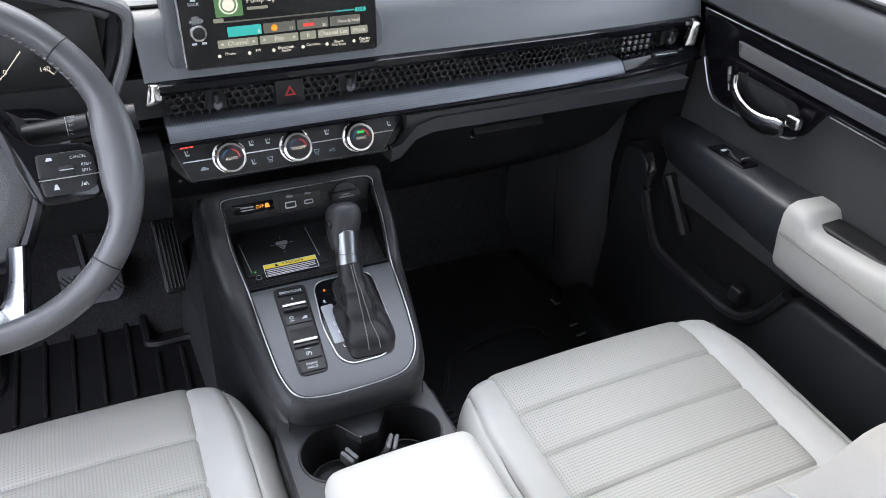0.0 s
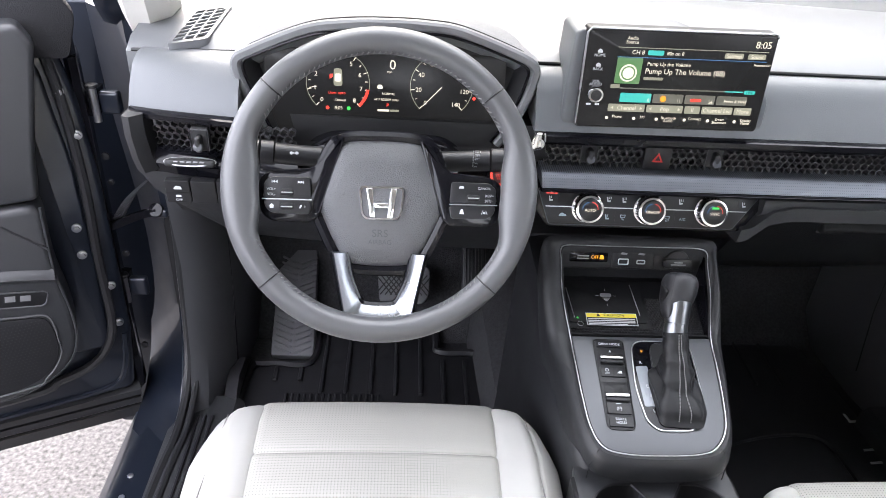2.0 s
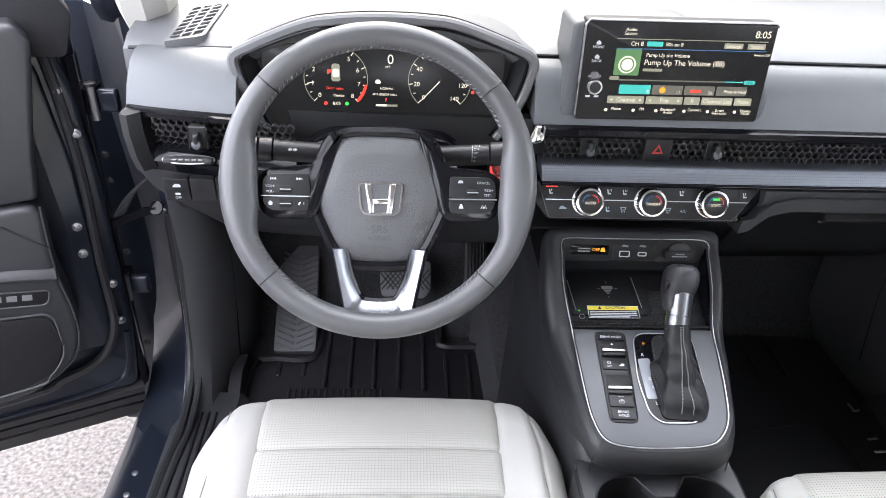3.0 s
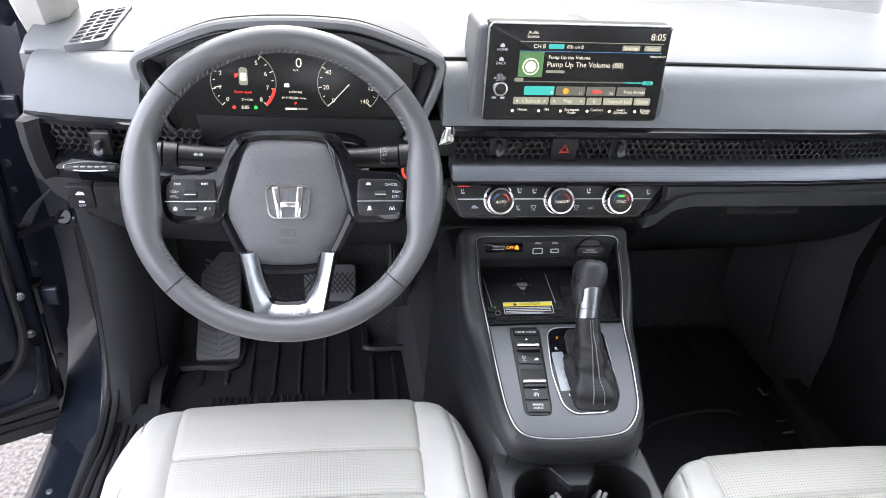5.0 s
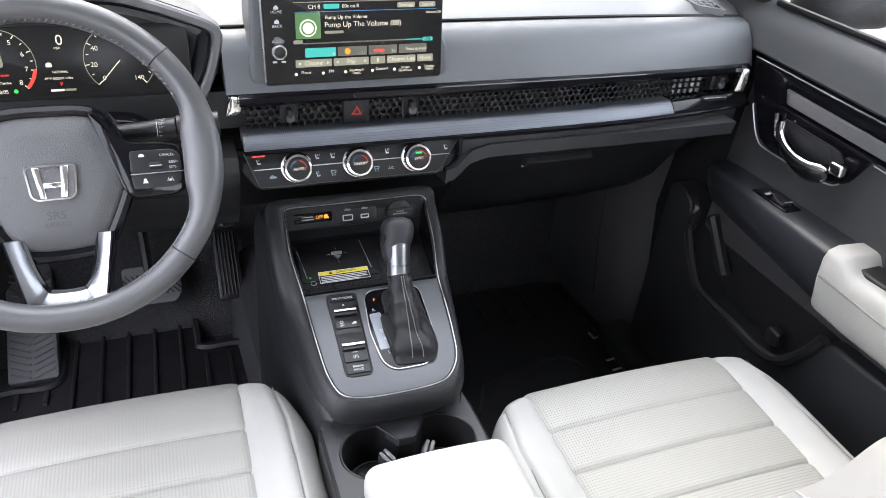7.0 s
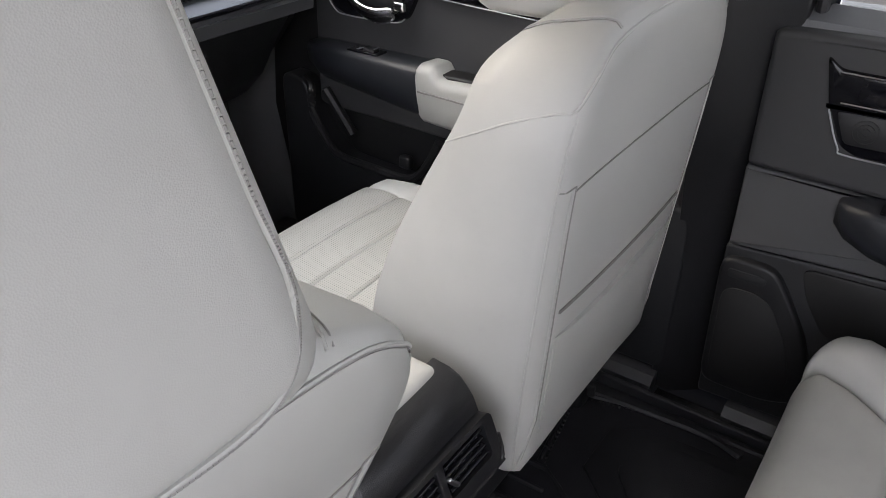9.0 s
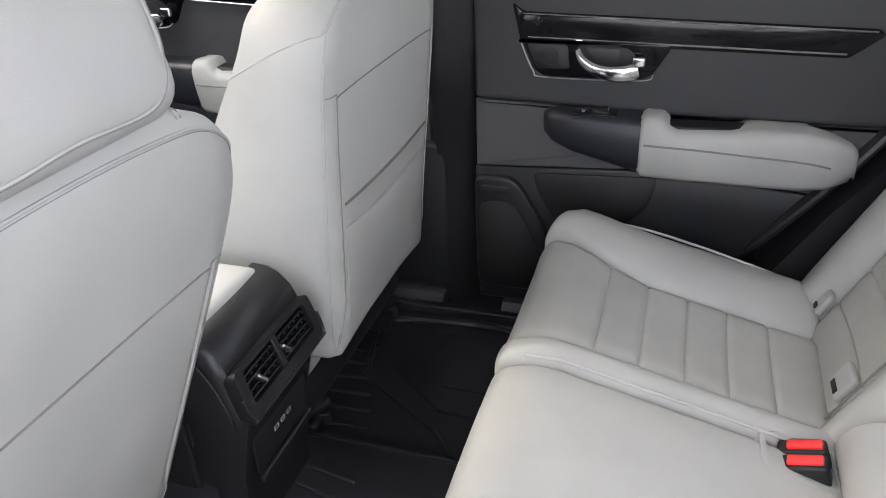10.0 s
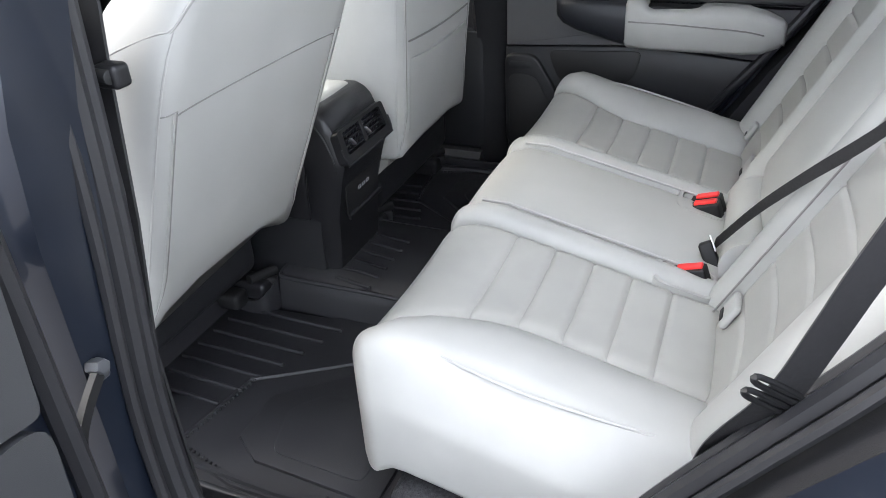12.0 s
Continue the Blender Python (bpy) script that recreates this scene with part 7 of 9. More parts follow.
def edge_x(y):
    """Half-distance of the seam between ribbed panel and outer bolster: it sweeps outwards at the front."""
    return 0.440 + 0.105 * min(1, max(0, (y + 0.40) / 0.20)) ** 1.5


for s in (-1, 1):
    def mid(p):
        q = p.copy()
        if p.z > 0.02:
            for c in ribs:
                q.z -= groove(p.y, c, 0.0050, 0.0048)
            q.z -= 0.010 * (1 - (p.x / 0.14) ** 2)
        q.z += bench_tilt(p)
        u = (s * p.x + 0.1375) / 0.275
        q.x = s * (0.1975 + u * (edge_x(p.y + CY) - 0.1975) - 0.335)
        return q

    part("cushion_panel", rbox((0.275, LEN, 0.19), 0.03, (12, 12, 2), ((), ribs, ()), 0.012, mid, at=(s * 0.335, CY, 0.552)), RIB_LEATHER, bench, "ribbed leather seat panel", 60)

    def outer_wing(p, s=s):
        q = p.copy()
        t = min(1, max(0, (s * p.x + 0.0775) / 0.155))
        v = (p.y + LEN / 2) / LEN
        if p.z > 0.02:
            q.z += 0.026 * math.sin(math.pi * min(1, t * 1.05)) - 0.05 * max(0, t - 0.7) / 0.3
        e = edge_x(p.y + CY) - 0.002
        q.x = s * (e + t * (0.635 - e) - 0.548)
        q.y -= 0.05 * t * t * max(0, v - 0.8) / 0.2
        q.z += bench_tilt(p)
        return q

    part("cushion_bolster", rbox((0.155, LEN - 0.004, 0.19), 0.026, (8, 12, 2), fn=outer_wing, at=(s * 0.548, CY, 0.552)), LEATHER, bench, smooth=60)
    part("bolster_piping", tube(smooth_line([(s * x, y, 0.643 - 0.024 + 0.120 * (y + 0.675) / 0.5 + h) for x, y, h in ((0.545, -0.250, 0.004), (0.565, -0.275, 0.013), (0.585, -0.34, 0.0205), (0.588, -0.45, 0.021), (0.570, -0.60, 0.022), (0.555, -0.64, 0.018))], 8), 0.0024, 6), PIPING, bench)

    def inner_wing(p, s=s):
        q = p.copy()
        if p.z > 0.02:
            q.z += 0.012 * math.cos(math.pi * p.x / 0.06)
        q.z += bench_tilt(p)
        return q

    part("inner_bolster", rbox((0.062, LEN - 0.002, 0.19), 0.022, (6, 12, 2), fn=inner_wing, at=(s * 0.168, CY, 0.552)), LEATHER, bench, smooth=60)
    part("centre_piping", tube([(s * 0.139, CY - LEN / 2 + LEN * k / 10, 0.6290 + 0.120 * k / 10 - (0.012 if k == 9 else 0)) for k in range(1, 10)], 0.0022, 6), PIPING, bench)
part("centre_cushion", rbox((0.276, LEN - 0.006, 0.19), 0.025, (10, 12, 2), fn=lambda p: Vector((p.x, p.y, p.z + bench_tilt(p) + (0.006 * (1 - (p.x / 0.14) ** 2) if p.z > 0 else 0))), at=(0, CY, 0.552)), LEATHER, bench, smooth=60)
part("front_piping", tube(smooth_line([(x, -0.1795 - (0.045 * max(0, (abs(x) - 0.52) / 0.1) ** 2), 0.668) for x in [0.60 * k / 12 for k in range(-12, 13)]], 3), 0.0022, 6), PIPING, bench)
part("skirt", rbox((1.19, 0.40, 0.10), 0.02, at=(0, -0.47, 0.445)), PLASTIC, bench)

# rear backrests: leaning back
LEAN_B = Matrix.Translation((0, -0.655, 0.615)) @ Matrix.Rotation(radians(26), 4, "X")
rows = [-0.20, -0.125, -0.05, 0.025, 0.10, 0.175]
for s in (-1, 1):
    def mid(p):
        q = p.copy()
        if p.y > 0.02:
            for c in rows:
                q.y -= groove(p.z, c, 0.0050, 0.0048)
            q.y -= 0.010 * (1 - (p.x / 0.13) ** 2)
        return q

    back = part("backrest", rbox((0.255, 0.13, 0.60), 0.03, (10, 2, 14), ((), (), rows), 0.012, mid, at=LEAN_B @ Matrix.Translation((s * 0.355, -0.060, 0.27))), RIB_LEATHER, bench, "ribbed leather back panel", 60)

    def wing(p, s=s):
        q = p.copy()
        t = min(1, max(0, (s * p.x + 0.07) / 0.14))
        if p.y > 0.01:
            q.y += 0.020 * math.sin(math.pi * min(1, t * 1.1)) - 0.06 * max(0, t - 0.7) / 0.3
        q.x -= s * 0.03 * max(0, 0.5 - (p.z + 0.3) / 0.2) * t
        return q

    part("side_bolster", rbox((0.14, 0.14, 0.60), 0.04, (8, 2, 12), fn=wing, at=LEAN_B @ Matrix.Translation((s * 0.550, -0.060, 0.27))), LEATHER, back, smooth=60)
    part("inner_bolster", rbox((0.085, 0.14, 0.595), 0.035, (6, 2, 12), fn=lambda p: Vector((p.x, p.y + (0.014 * math.cos(math.pi * p.x / 0.085) if p.y > 0.01 else 0), p.z)), at=LEAN_B @ Matrix.Translation((s * 0.184, -0.060, 0.27))), LEATHER, back, smooth=60)
    part("back_seam", tube([LEAN_B @ Vector((s * 0.2265, 0.011, z)) for z in (0.0, 0.2, 0.4, 0.55)], 0.0018, 5), THREAD, back)
    for x in (0.27, 0.50):
        part("anchor_cover", rbox((0.052, 0.012, 0.046), 0.005, (2, 2, 2), at=LEAN_B @ Matrix.Translation((s * x, 0.006, 0.050))), LEATHER, back)
        part("anchor_slot", rbox((0.030, 0.006, 0.010), 0.002, at=LEAN_B @ Matrix.Translation((s * x, 0.0105, 0.036))), DARK, back)
    part("headrest", rbox((0.25, 0.10, 0.17), 0.04, (6, 4, 5), at=LEAN_B @ Matrix.Translation((s * 0.37, -0.05, 0.68))), LEATHER, back, smooth=60)
    for x in (-0.07, 0.07):
        part("headrest_post", tube([LEAN_B @ Vector((s * 0.37 + x, -0.05, 0.55)), LEAN_B @ Vector((s * 0.37 + x, -0.05, 0.62))], 0.006, 8), CHROME, back)

arm = part("armrest", rbox((0.278, 0.12, 0.46), 0.03, (8, 3, 8), fn=lambda p: Vector((p.x, p.y + (0.008 * (1 - (p.x / 0.14) ** 2) if p.y > 0 else 0), p.z)), at=LEAN_B @ Matrix.Translation((0, -0.045, 0.345))), LEATHER, bench, "folded leather centre armrest", 60)
part("armrest_roll", sweep([LEAN_B @ Vector((x, -0.018, 0.055)) for x in (-0.135, -0.12, -0.05, 0.05, 0.12, 0.135)], circle(0.052, 16), (0, 0, 1)), LEATHER, arm, smooth=60)


# ---- centre console ----
con = thing("centre_console", (0, 0.55, 0.45), "black centre console with shift plate, cup holders and rear vents", "centre console")


def section(xl, xr, zt, zb, r=0.02):
    return [(xl - 0.012, zb), (xl, zt - r * 2), (xl + 0.004, zt - r), (xl + r * 0.6, zt - 0.004), (xl + r * 1.6, zt), (xr - r * 1.6, zt), (xr - r * 0.6, zt - 0.004), (xr - 0.004, zt - r), (xr, zt - r * 2), (xr + 0.012, zb)]


part("body", loft([[(x, y, z) for x, z in section(xl, xr, zt, zb)] for y, xl, xr, zt, zb in ((1.12, -0.142, 0.142, 0.88, 0.42), (0.95, -0.137, 0.137, 0.86, 0.42), (0.84, -0.131, 0.129, 0.835, 0.42), (0.75, -0.118, 0.114, 0.805, 0.42), (0.69, -0.108, 0.102, 0.780, 0.42), (0.655, -0.112, 0.104, 0.70, 0.42), (0.50, -0.108, 0.098, 0.66, 0.42), (0.16, -0.100, 0.096, 0.66, 0.42))]), PLASTIC, con, smooth=50)
# arch of padded trim that carries the sloping shift plate
PM = plane_at((0, 0.845, 0.868), (1, 0, 0), (0, 1, 0.278))
plate_out = [(-0.1020, 0.005), (-0.1005, -0.05), (-0.0985, -0.10), (-0.0945, -0.145), (-0.0815, -0.177), (-0.050, -0.1875), (0.0, -0.1895), (0.050, -0.1865), (0.0750, -0.176), (0.0945, -0.147), (0.1035, -0.10), (0.1090, -0.05), (0.1140, 0.005)]
arch_out = [(-0.1290, 0.005), (-0.1205, -0.05), (-0.1145, -0.10), (-0.1080, -0.149), (-0.0940, -0.187), (-0.060, -0.2000), (-0.002, -0.2035), (0.055, -0.2000), (0.0850, -0.188), (0.1030, -0.154), (0.1140, -0.10), (0.1225, -0.05), (0.1310, 0.005)]
low_in = [PM @ Vector((x, y, 0)) for x, y in plate_out]
low_out = [PM @ Vector((x, y, -0.001)) for x, y in arch_out]
# both legs rise to the bar over the ports
rise_in = [Vector((s * 0.1165 + 0.004, y, z)) for s, y, z in ((1, 0.900, 0.911), (1, 0.938, 0.944), (1, 0.950, 0.957))]
rise_out = [Vector((s * 0.1365, y, z)) for s, y, z in ((1, 0.898, 0.915), (1, 0.944, 0.955), (1, 0.960, 0.972))]
bar_in = [Vector((x, 0.954, 0.9625)) for x in (0.105, 0.05, 0.0, -0.05, -0.100)]
bar_out = [Vector((x, 0.966, 0.9765)) for x in (0.118, 0.055, 0.0, -0.055, -0.118)]
flip = lambda pts, dx: [Vector((dx - p.x, p.y, p.z)) for p in pts[::-1]]
in_line = smooth_line(low_in + rise_in + bar_in + flip(rise_in, 0.010), 5, True)
out_line = smooth_line(low_out + rise_out + bar_out + flip(rise_out, 0.0), 5, True)
rings = []
for a, b in zip(out_line, in_line):
    away = Vector((a.x - b.x, a.y - b.y, 0)).normalized()
    deep = 0.030 + 0.05 * min(1, max(0, (a.y - 0.69) / 0.08))
    rings.append([Vector((a.x, a.y, a.z)) + away * 0.001 + Vector((0, 0, -deep)), a + away * 0.003 + Vector((0, 0, -0.020)), a + away * 0.001 + Vector((0, 0, -0.007)), a.lerp(b, 0.16) + Vector((0, 0, 0.0005)), a.lerp(b, 0.5) + Vector((0, 0, 0.0035)), a.lerp(b, 0.88) + Vector((0, 0, 0.001)), b + Vector((0, 0, -0.002)), b + Vector((0, 0, -0.022))])
rings.append(rings[0])
part("console_arch", loft(rings, True, False), PLASTIC, con, "padded black console surround", 40)
# one joint on each flank of the nose
for sx, k in ((-1, 4), (1, 8)):
    a, b = low_out[k], low_in[k]
    part("arch_joint", tube([a + Vector((sx * 0.0045, 0, -0.045)), a + Vector((sx * 0.004, 0, -0.020)), a + Vector((0, 0, -0.006)), a.lerp(b, 0.3) + Vector((0, 0, 0.003)), a.lerp(b, 0.7) + Vector((0, 0, 0.003))], 0.0007, 5), DARK, con)
part("chrome_line", tube([p + Vector((0, 0, 0.0008)) for p in in_line], 0.0009, 6, True), STEEL, con)
part("plate_gap", tube([p.lerp(Vector((0.004, p.y, p.z)), 0.02) + Vector((0, 0, -0.001)) for p in in_line], 0.0014, 5, True), DARK, con)
plate_poly = [(0.004 + (x - 0.004) * 0.975, -0.09 + (y + 0.09) * 0.982) for x, y in [tuple(p)[:2] for p in smooth_line([(x, y, 0) for x, y in plate_out], 4)]]
part("shift_plate", slab(plate_poly, 0.02, 0.0015, PM @ Matrix.Translation((0, 0, 0.0004))), PLATE, con, "satin dark grey shift plate")
# charging tray and port panel behind it
TR = plane_at((0.004, 0.858, 0.8600), (1, 0, 0), (0, 1, 0.30))
tray = part("charging_tray", slab([(-0.106, -0.004), (0.108, -0.004), (0.114, 0.110), (-0.112, 0.110)], 0.01, 0.001, TR), TRAY, con, "black rubber wireless charging tray")
part("tray_front", slab([(-0.104, -0.020), (0.108, -0.020), (0.108, 0.0), (-0.104, 0.0)], 0.004, 0.001, plane_at((0.003, 0.853, 0.8695), (1, 0, 0), (0, 0, 1))), TRAY, con)
for sx in (-1, 1):
    part("tray_side", loft([[Vector((0.004 + sx * w, y, z0)), Vector((0.004 + sx * (w + 0.006), y, z0)), Vector((0.004 + sx * (w + 0.010), y, z1)), Vector((0.004 + sx * (w + 0.004), y, z1))] for y, w, z0, z1 in ((0.853, 0.1035, 0.845, 0.864), (0.90, 0.1065, 0.855, 0.903), (0.955, 0.110, 0.87, 0.952))]), GLOSS, con)
pad_ = part("charge_pad", slab(rect(-0.100, 0.026, 0.022, 0.106, 0.004), 0.003, 0.001, TR @ Matrix.Translation((0, 0, 0.0025))), TRAY, tray)
for x, y0, y1 in ((-0.092, 0.034, 0.092), (0.012, 0.040, 0.100)):
    part("pad_line", tube([TR @ Vector((x, y0, 0.003)), TR @ Vector((x - 0.006, y1, 0.003))], 0.0008, 4), GREY_INK, tray)
mk = TR @ Matrix.Translation((-0.036, 0.076, 0.0030))
part("charge_mark", slab(rect(-0.009, -0.001, 0.009, 0.006, 0.003), 0.0004, 0, mk), GREY_INK, tray)
for k in range(3):
    part("charge_arc", slab(rect(-0.006 + 0.0018 * k, -0.0040 - 0.0026 * k, 0.006 - 0.0018 * k, -0.0026 - 0.0026 * k, 0.0006), 0.0004, 0, mk), GREY_INK, tray)
for dx, dy, w, h in ((-0.014, 0.001, 0.005, 0.0006), (0.014, 0.001, 0.005, 0.0006), (0, 0.013, 0.0006, 0.005), (0, -0.016, 0.0006, 0.004)):
    part("charge_cross", slab(rect(dx - w / 2, dy - h / 2, dx + w / 2, dy + h / 2), 0.0004, 0, mk), GREY_INK, tray)
part("charge_lamp", disc(0.0016, 0.0006, TR @ Matrix.Translation((-0.087, 0.0335, 0.0034)), 10, 0), LIT_GREEN, tray)
part("power_mark", ring_slab(circle(0.0046, 18), circle(0.0038, 18), 0.0004, TR @ Matrix.Translation((-0.084, 0.0225, 0.0032))), GREY_INK, tray)
lab = part("warning_label", slab(rect(-0.074, 0.0190, 0.006, 0.0425), 0.0005, 0, TR @ Matrix.Translation((0, 0, 0.0034))), DARK, tray)
part("label_head", slab(rect(-0.0735, 0.0345, 0.0055, 0.0420), 0.0003, 0, TR @ Matrix.Translation((0, 0, 0.0038))), YELLOW, lab, "yellow heading")
part("label_edge", ring_slab(rect(-0.0738, 0.0192, 0.0058, 0.0423), rect(-0.0730, 0.0200, 0.0050, 0.0415), 0.0003, TR @ Matrix.Translation((0, 0, 0.0040))), WHITE_INK, lab)
lettering("label_text", "CAUTION", 0.0070, TR @ Matrix.Translation((-0.030, 0.0383, 0.0042)), DARK, lab, "CENTER")
part("label_sign", slab([(-0.003, -0.0025), (0.003, -0.0025), (0, 0.003)], 0.0003, 0, TR @ Matrix.Translation((-0.0545, 0.0383, 0.0042))), DARK, lab)
for k in range(4):
    part("label_line", slab(rect(-0.071, 0.0212 + 0.0032 * k, 0.002 - 0.012 * (k == 0), 0.0226 + 0.0032 * k), 0.0002, 0, TR @ Matrix.Translation((0, 0, 0.0038))), WHITE_INK, lab)
# rows of small pyramids beside and in front of the pad
grip_v, grip_f = [], []
for i in range(46):
    for j in range(18):
        x, y = -0.100 + 0.0045 * i + 0.00225 * (j % 2), 0.002 + 0.0042 * j
        if x > 0.106 or (y > 0.0155 and x < 0.028):
            continue
        b0 = len(grip_v)
        grip_v += [(x - 0.0020, y - 0.0018, 0.0), (x + 0.0020, y - 0.0018, 0.0), (x + 0.0020, y + 0.0018, 0.0), (x - 0.0020, y + 0.0018, 0.0), (x, y, 0.0016)]
        grip_f += [(b0, b0 + 1, b0 + 4), (b0 + 1, b0 + 2, b0 + 4), (b0 + 2, b0 + 3, b0 + 4), (b0 + 3, b0, b0 + 4)]
gm = bpy.data.meshes.new("grip")
gm.from_pydata(grip_v, [], grip_f)
dots = bmesh.new()
dots.from_mesh(gm)
bpy.data.meshes.remove(gm)
dots.transform(TR @ Matrix.Translation((0, 0, 0.0003)))
tagged(part("tray_grip", dots, HARD, tray, smooth=5), kind="stuff")
part("tray_back", rbox((0.235, 0.02, 0.10), 0.004, at=(0.004, 0.985, 0.90)), DARK, con)
UM = plane_at((0.003, 0.9525, 0.9425), (1, 0, 0), (0, 0.30, 1))
up_ = part("port_panel", slab(rounded([(-0.109, -0.0185), (0.110, -0.0185), (0.114, 0.0185), (-0.113, 0.0185)], 0.006), 0.05, 0.002, UM), HARD, con)
part("airbag_lamp", slab(rect(-0.098, -0.007, -0.037, 0.009, 0.003), 0.002, 0.0005, UM @ Matrix.Translation((0, 0, 0.0012))), GLOSS, up_)
lettering("airbag_text", "OFF", 0.0072, UM @ Matrix.Translation((-0.0575, 0.001, 0.0017)), LIT_AMBER, up_, "CENTER")
part("airbag_mark", slab(rounded([(-0.004, -0.003), (0.004, -0.003), (0.0015, 0.004), (-0.003, 0.003)], 0.001), 0.0004, 0, UM @ Matrix.Translation((-0.0465, 0.001, 0.0017))), LIT_AMBER, up_)
for k in range(2):
    part("airbag_bar", slab(rect(-0.086, 0.0018 - 0.004 * k, -0.067, 0.0036 - 0.004 * k), 0.0003, 0, UM @ Matrix.Translation((0, 0, 0.0017))), GREY_INK, up_)
part("usb_plate", slab(rect(-0.030, -0.0150, 0.036, 0.0165, 0.003), 0.002, 0.0006, UM @ Matrix.Translation((0, 0, 0.0012))), HARD, up_)
part("plate_edge", ring_slab(rect(-0.0305, -0.0155, 0.0365, 0.0170, 0.003), rect(-0.0300, -0.0150, 0.0360, 0.0165, 0.003), 0.002, UM @ Matrix.Translation((0, 0, 0.0014))), DARK, up_)
for x, w, h in ((-0.012, 0.0085, 0.0050), (0.016, 0.0070, 0.0035)):
    part("usb_port", ring_slab(rect(x - w, -0.005 - h, x + w, -0.005 + h, 0.0022), rect(x - w + 0.0016, -0.005 - h + 0.0016, x + w - 0.0016, -0.005 + h - 0.0016, 0.0012), 0.001, UM @ Matrix.Translation((0, 0, 0.0020))), WHITE_INK, up_)
    part("usb_mark", slab(rounded([(x - 0.006, 0.0070), (x + 0.004, 0.0060), (x + 0.006, 0.0085), (x - 0.003, 0.0105)], 0.001), 0.0003, 0, UM @ Matrix.Translation((0, 0, 0.0018))), GREY_INK, up_)
soc = part("socket_cover", disc(0.0185, 0.012, UM @ Matrix.Translation((0.073, 0.0, 0.006)) @ Matrix.Scale(0.88, 4, (0, 1, 0)), 24, 0.003), HARD, up_)
part("socket_tab", slab(rect(-0.0225, -0.012, 0.0225, 0.003, 0.005), 0.010, 0.002, UM @ Matrix.Translation((0.073, 0.0, 0.010))), HARD, soc)
for k in range(2):
    part("socket_text", slab(rect(-0.007 - 0.005 * k, -0.0030 - 0.0036 * k, 0.007 + 0.005 * k, -0.0010 - 0.0036 * k), 0.0003, 0, UM @ Matrix.Translation((0.073, 0.0, 0.0104))), GREY_INK, soc)

# drive mode and brake switches
BK = PM @ Matrix.Translation((-0.0460, -0.004, 0.0012)) @ Matrix.Rotation(radians(-2.0), 4, "Z")
sw = part("switch_bank", slab(rounded([(-0.0225, 0.0), (0.0215, 0.0), (0.0185, -0.147), (-0.0185, -0.147)], 0.009), 0.004, 0.001, BK), HARD, con)
part("bank_edge", tube([BK @ Vector((x, y, 0.0002)) for x, y in rounded([(-0.0232, 0.0008), (0.0222, 0.0008), (0.0192, -0.1478), (-0.0192, -0.1478)], 0.009)], 0.0009, 5, True), DARK, sw)
for v0, v1, mt, split in ((0.0045, 0.0135, MATTE, 0), (0.0150, 0.0420, DARK, 0), (0.0475, 0.0645, HARD, 2), (0.0725, 0.0990, DARK, 0), (0.1005, 0.1245, HARD, 0), (0.1275, 0.1440, HARD, 0)):
    c, h = (v0 + v1) / 2, (v1 - v0) / 2
    m = BK @ Matrix.Translation((0, -c, 0.0022 if mt is not DARK else 0.0005))
    w = 0.0192 - 0.020 * c
    kk = part("console_switch", slab(rect(-w, -h, w, h, 0.002), 0.004, 0.0008, m), mt, sw)
    if split:
        part("switch_gap", slab(rect(-0.0005, -h, 0.0005, h), 0.0006, 0, m @ Matrix.Translation((0, 0, 0.0003))), DARK, kk)
        lettering("switch_text", "OFF", 0.0038, m @ Matrix.Translation((-0.0090, -0.0040, 0.0004)), WHITE_INK, kk, "CENTER")
        part("switch_mark", ring_slab(circle(0.0028, 14), circle(0.0021, 14), 0.0003, m @ Matrix.Translation((-0.0090, 0.0022, 0.0004))), WHITE_INK, kk)
        part("switch_mark", slab([(-0.004, -0.003), (0.0035, -0.003), (0.0035, 0.001), (0.0, 0.001)], 0.0003, 0, m @ Matrix.Translation((0.0090, 0, 0.0004))), WHITE_INK, kk)
    elif v0 > 0.12:
        for q, word in enumerate(("BRAKE", "HOLD")):
            lettering("switch_text", word, 0.0052, m @ Matrix.Translation((0, 0.0028 - 0.0056 * q, 0.0004)), WHITE_INK, kk, "CENTER")
    elif v0 > 0.10:
        lettering("switch_text", "(P)", 0.0070, m @ Matrix.Translation((0, -0.004, 0.0004)), WHITE_INK, kk, "CENTER")
        part("switch_mark", slab(rect(-0.004, 0.0035, 0.004, 0.0040), 0.0003, 0, m @ Matrix.Translation((0, 0, 0.0004))), WHITE_INK, kk)
    elif v0 < 0.01:
        lettering("switch_text", "DRIVE MODE", 0.0054, m @ Matrix.Translation((0, 0, 0.0004)), WHITE_INK, kk, "CENTER")
    elif v0 < 0.02:
        part("switch_mark", slab([(-0.0018, -0.0015), (0.0018, -0.0015), (0, 0.002)], 0.0003, 0, m @ Matrix.Translation((0, 0.008, 0.0006))), WHITE_INK, kk)
for v in (0.0335, 0.0965):
    part("chrome_key", rbox((0.0345, 0.0062, 0.008), 0.0022, (2, 1, 1), at=BK @ Matrix.Translation((0, -v, 0.0035))), CHROME, sw)
    part("key_rest", rbox((0.0345, 0.0060, 0.006), 0.002, at=BK @ Matrix.Translation((0, -v - 0.0065, 0.0030))), HARD, sw)

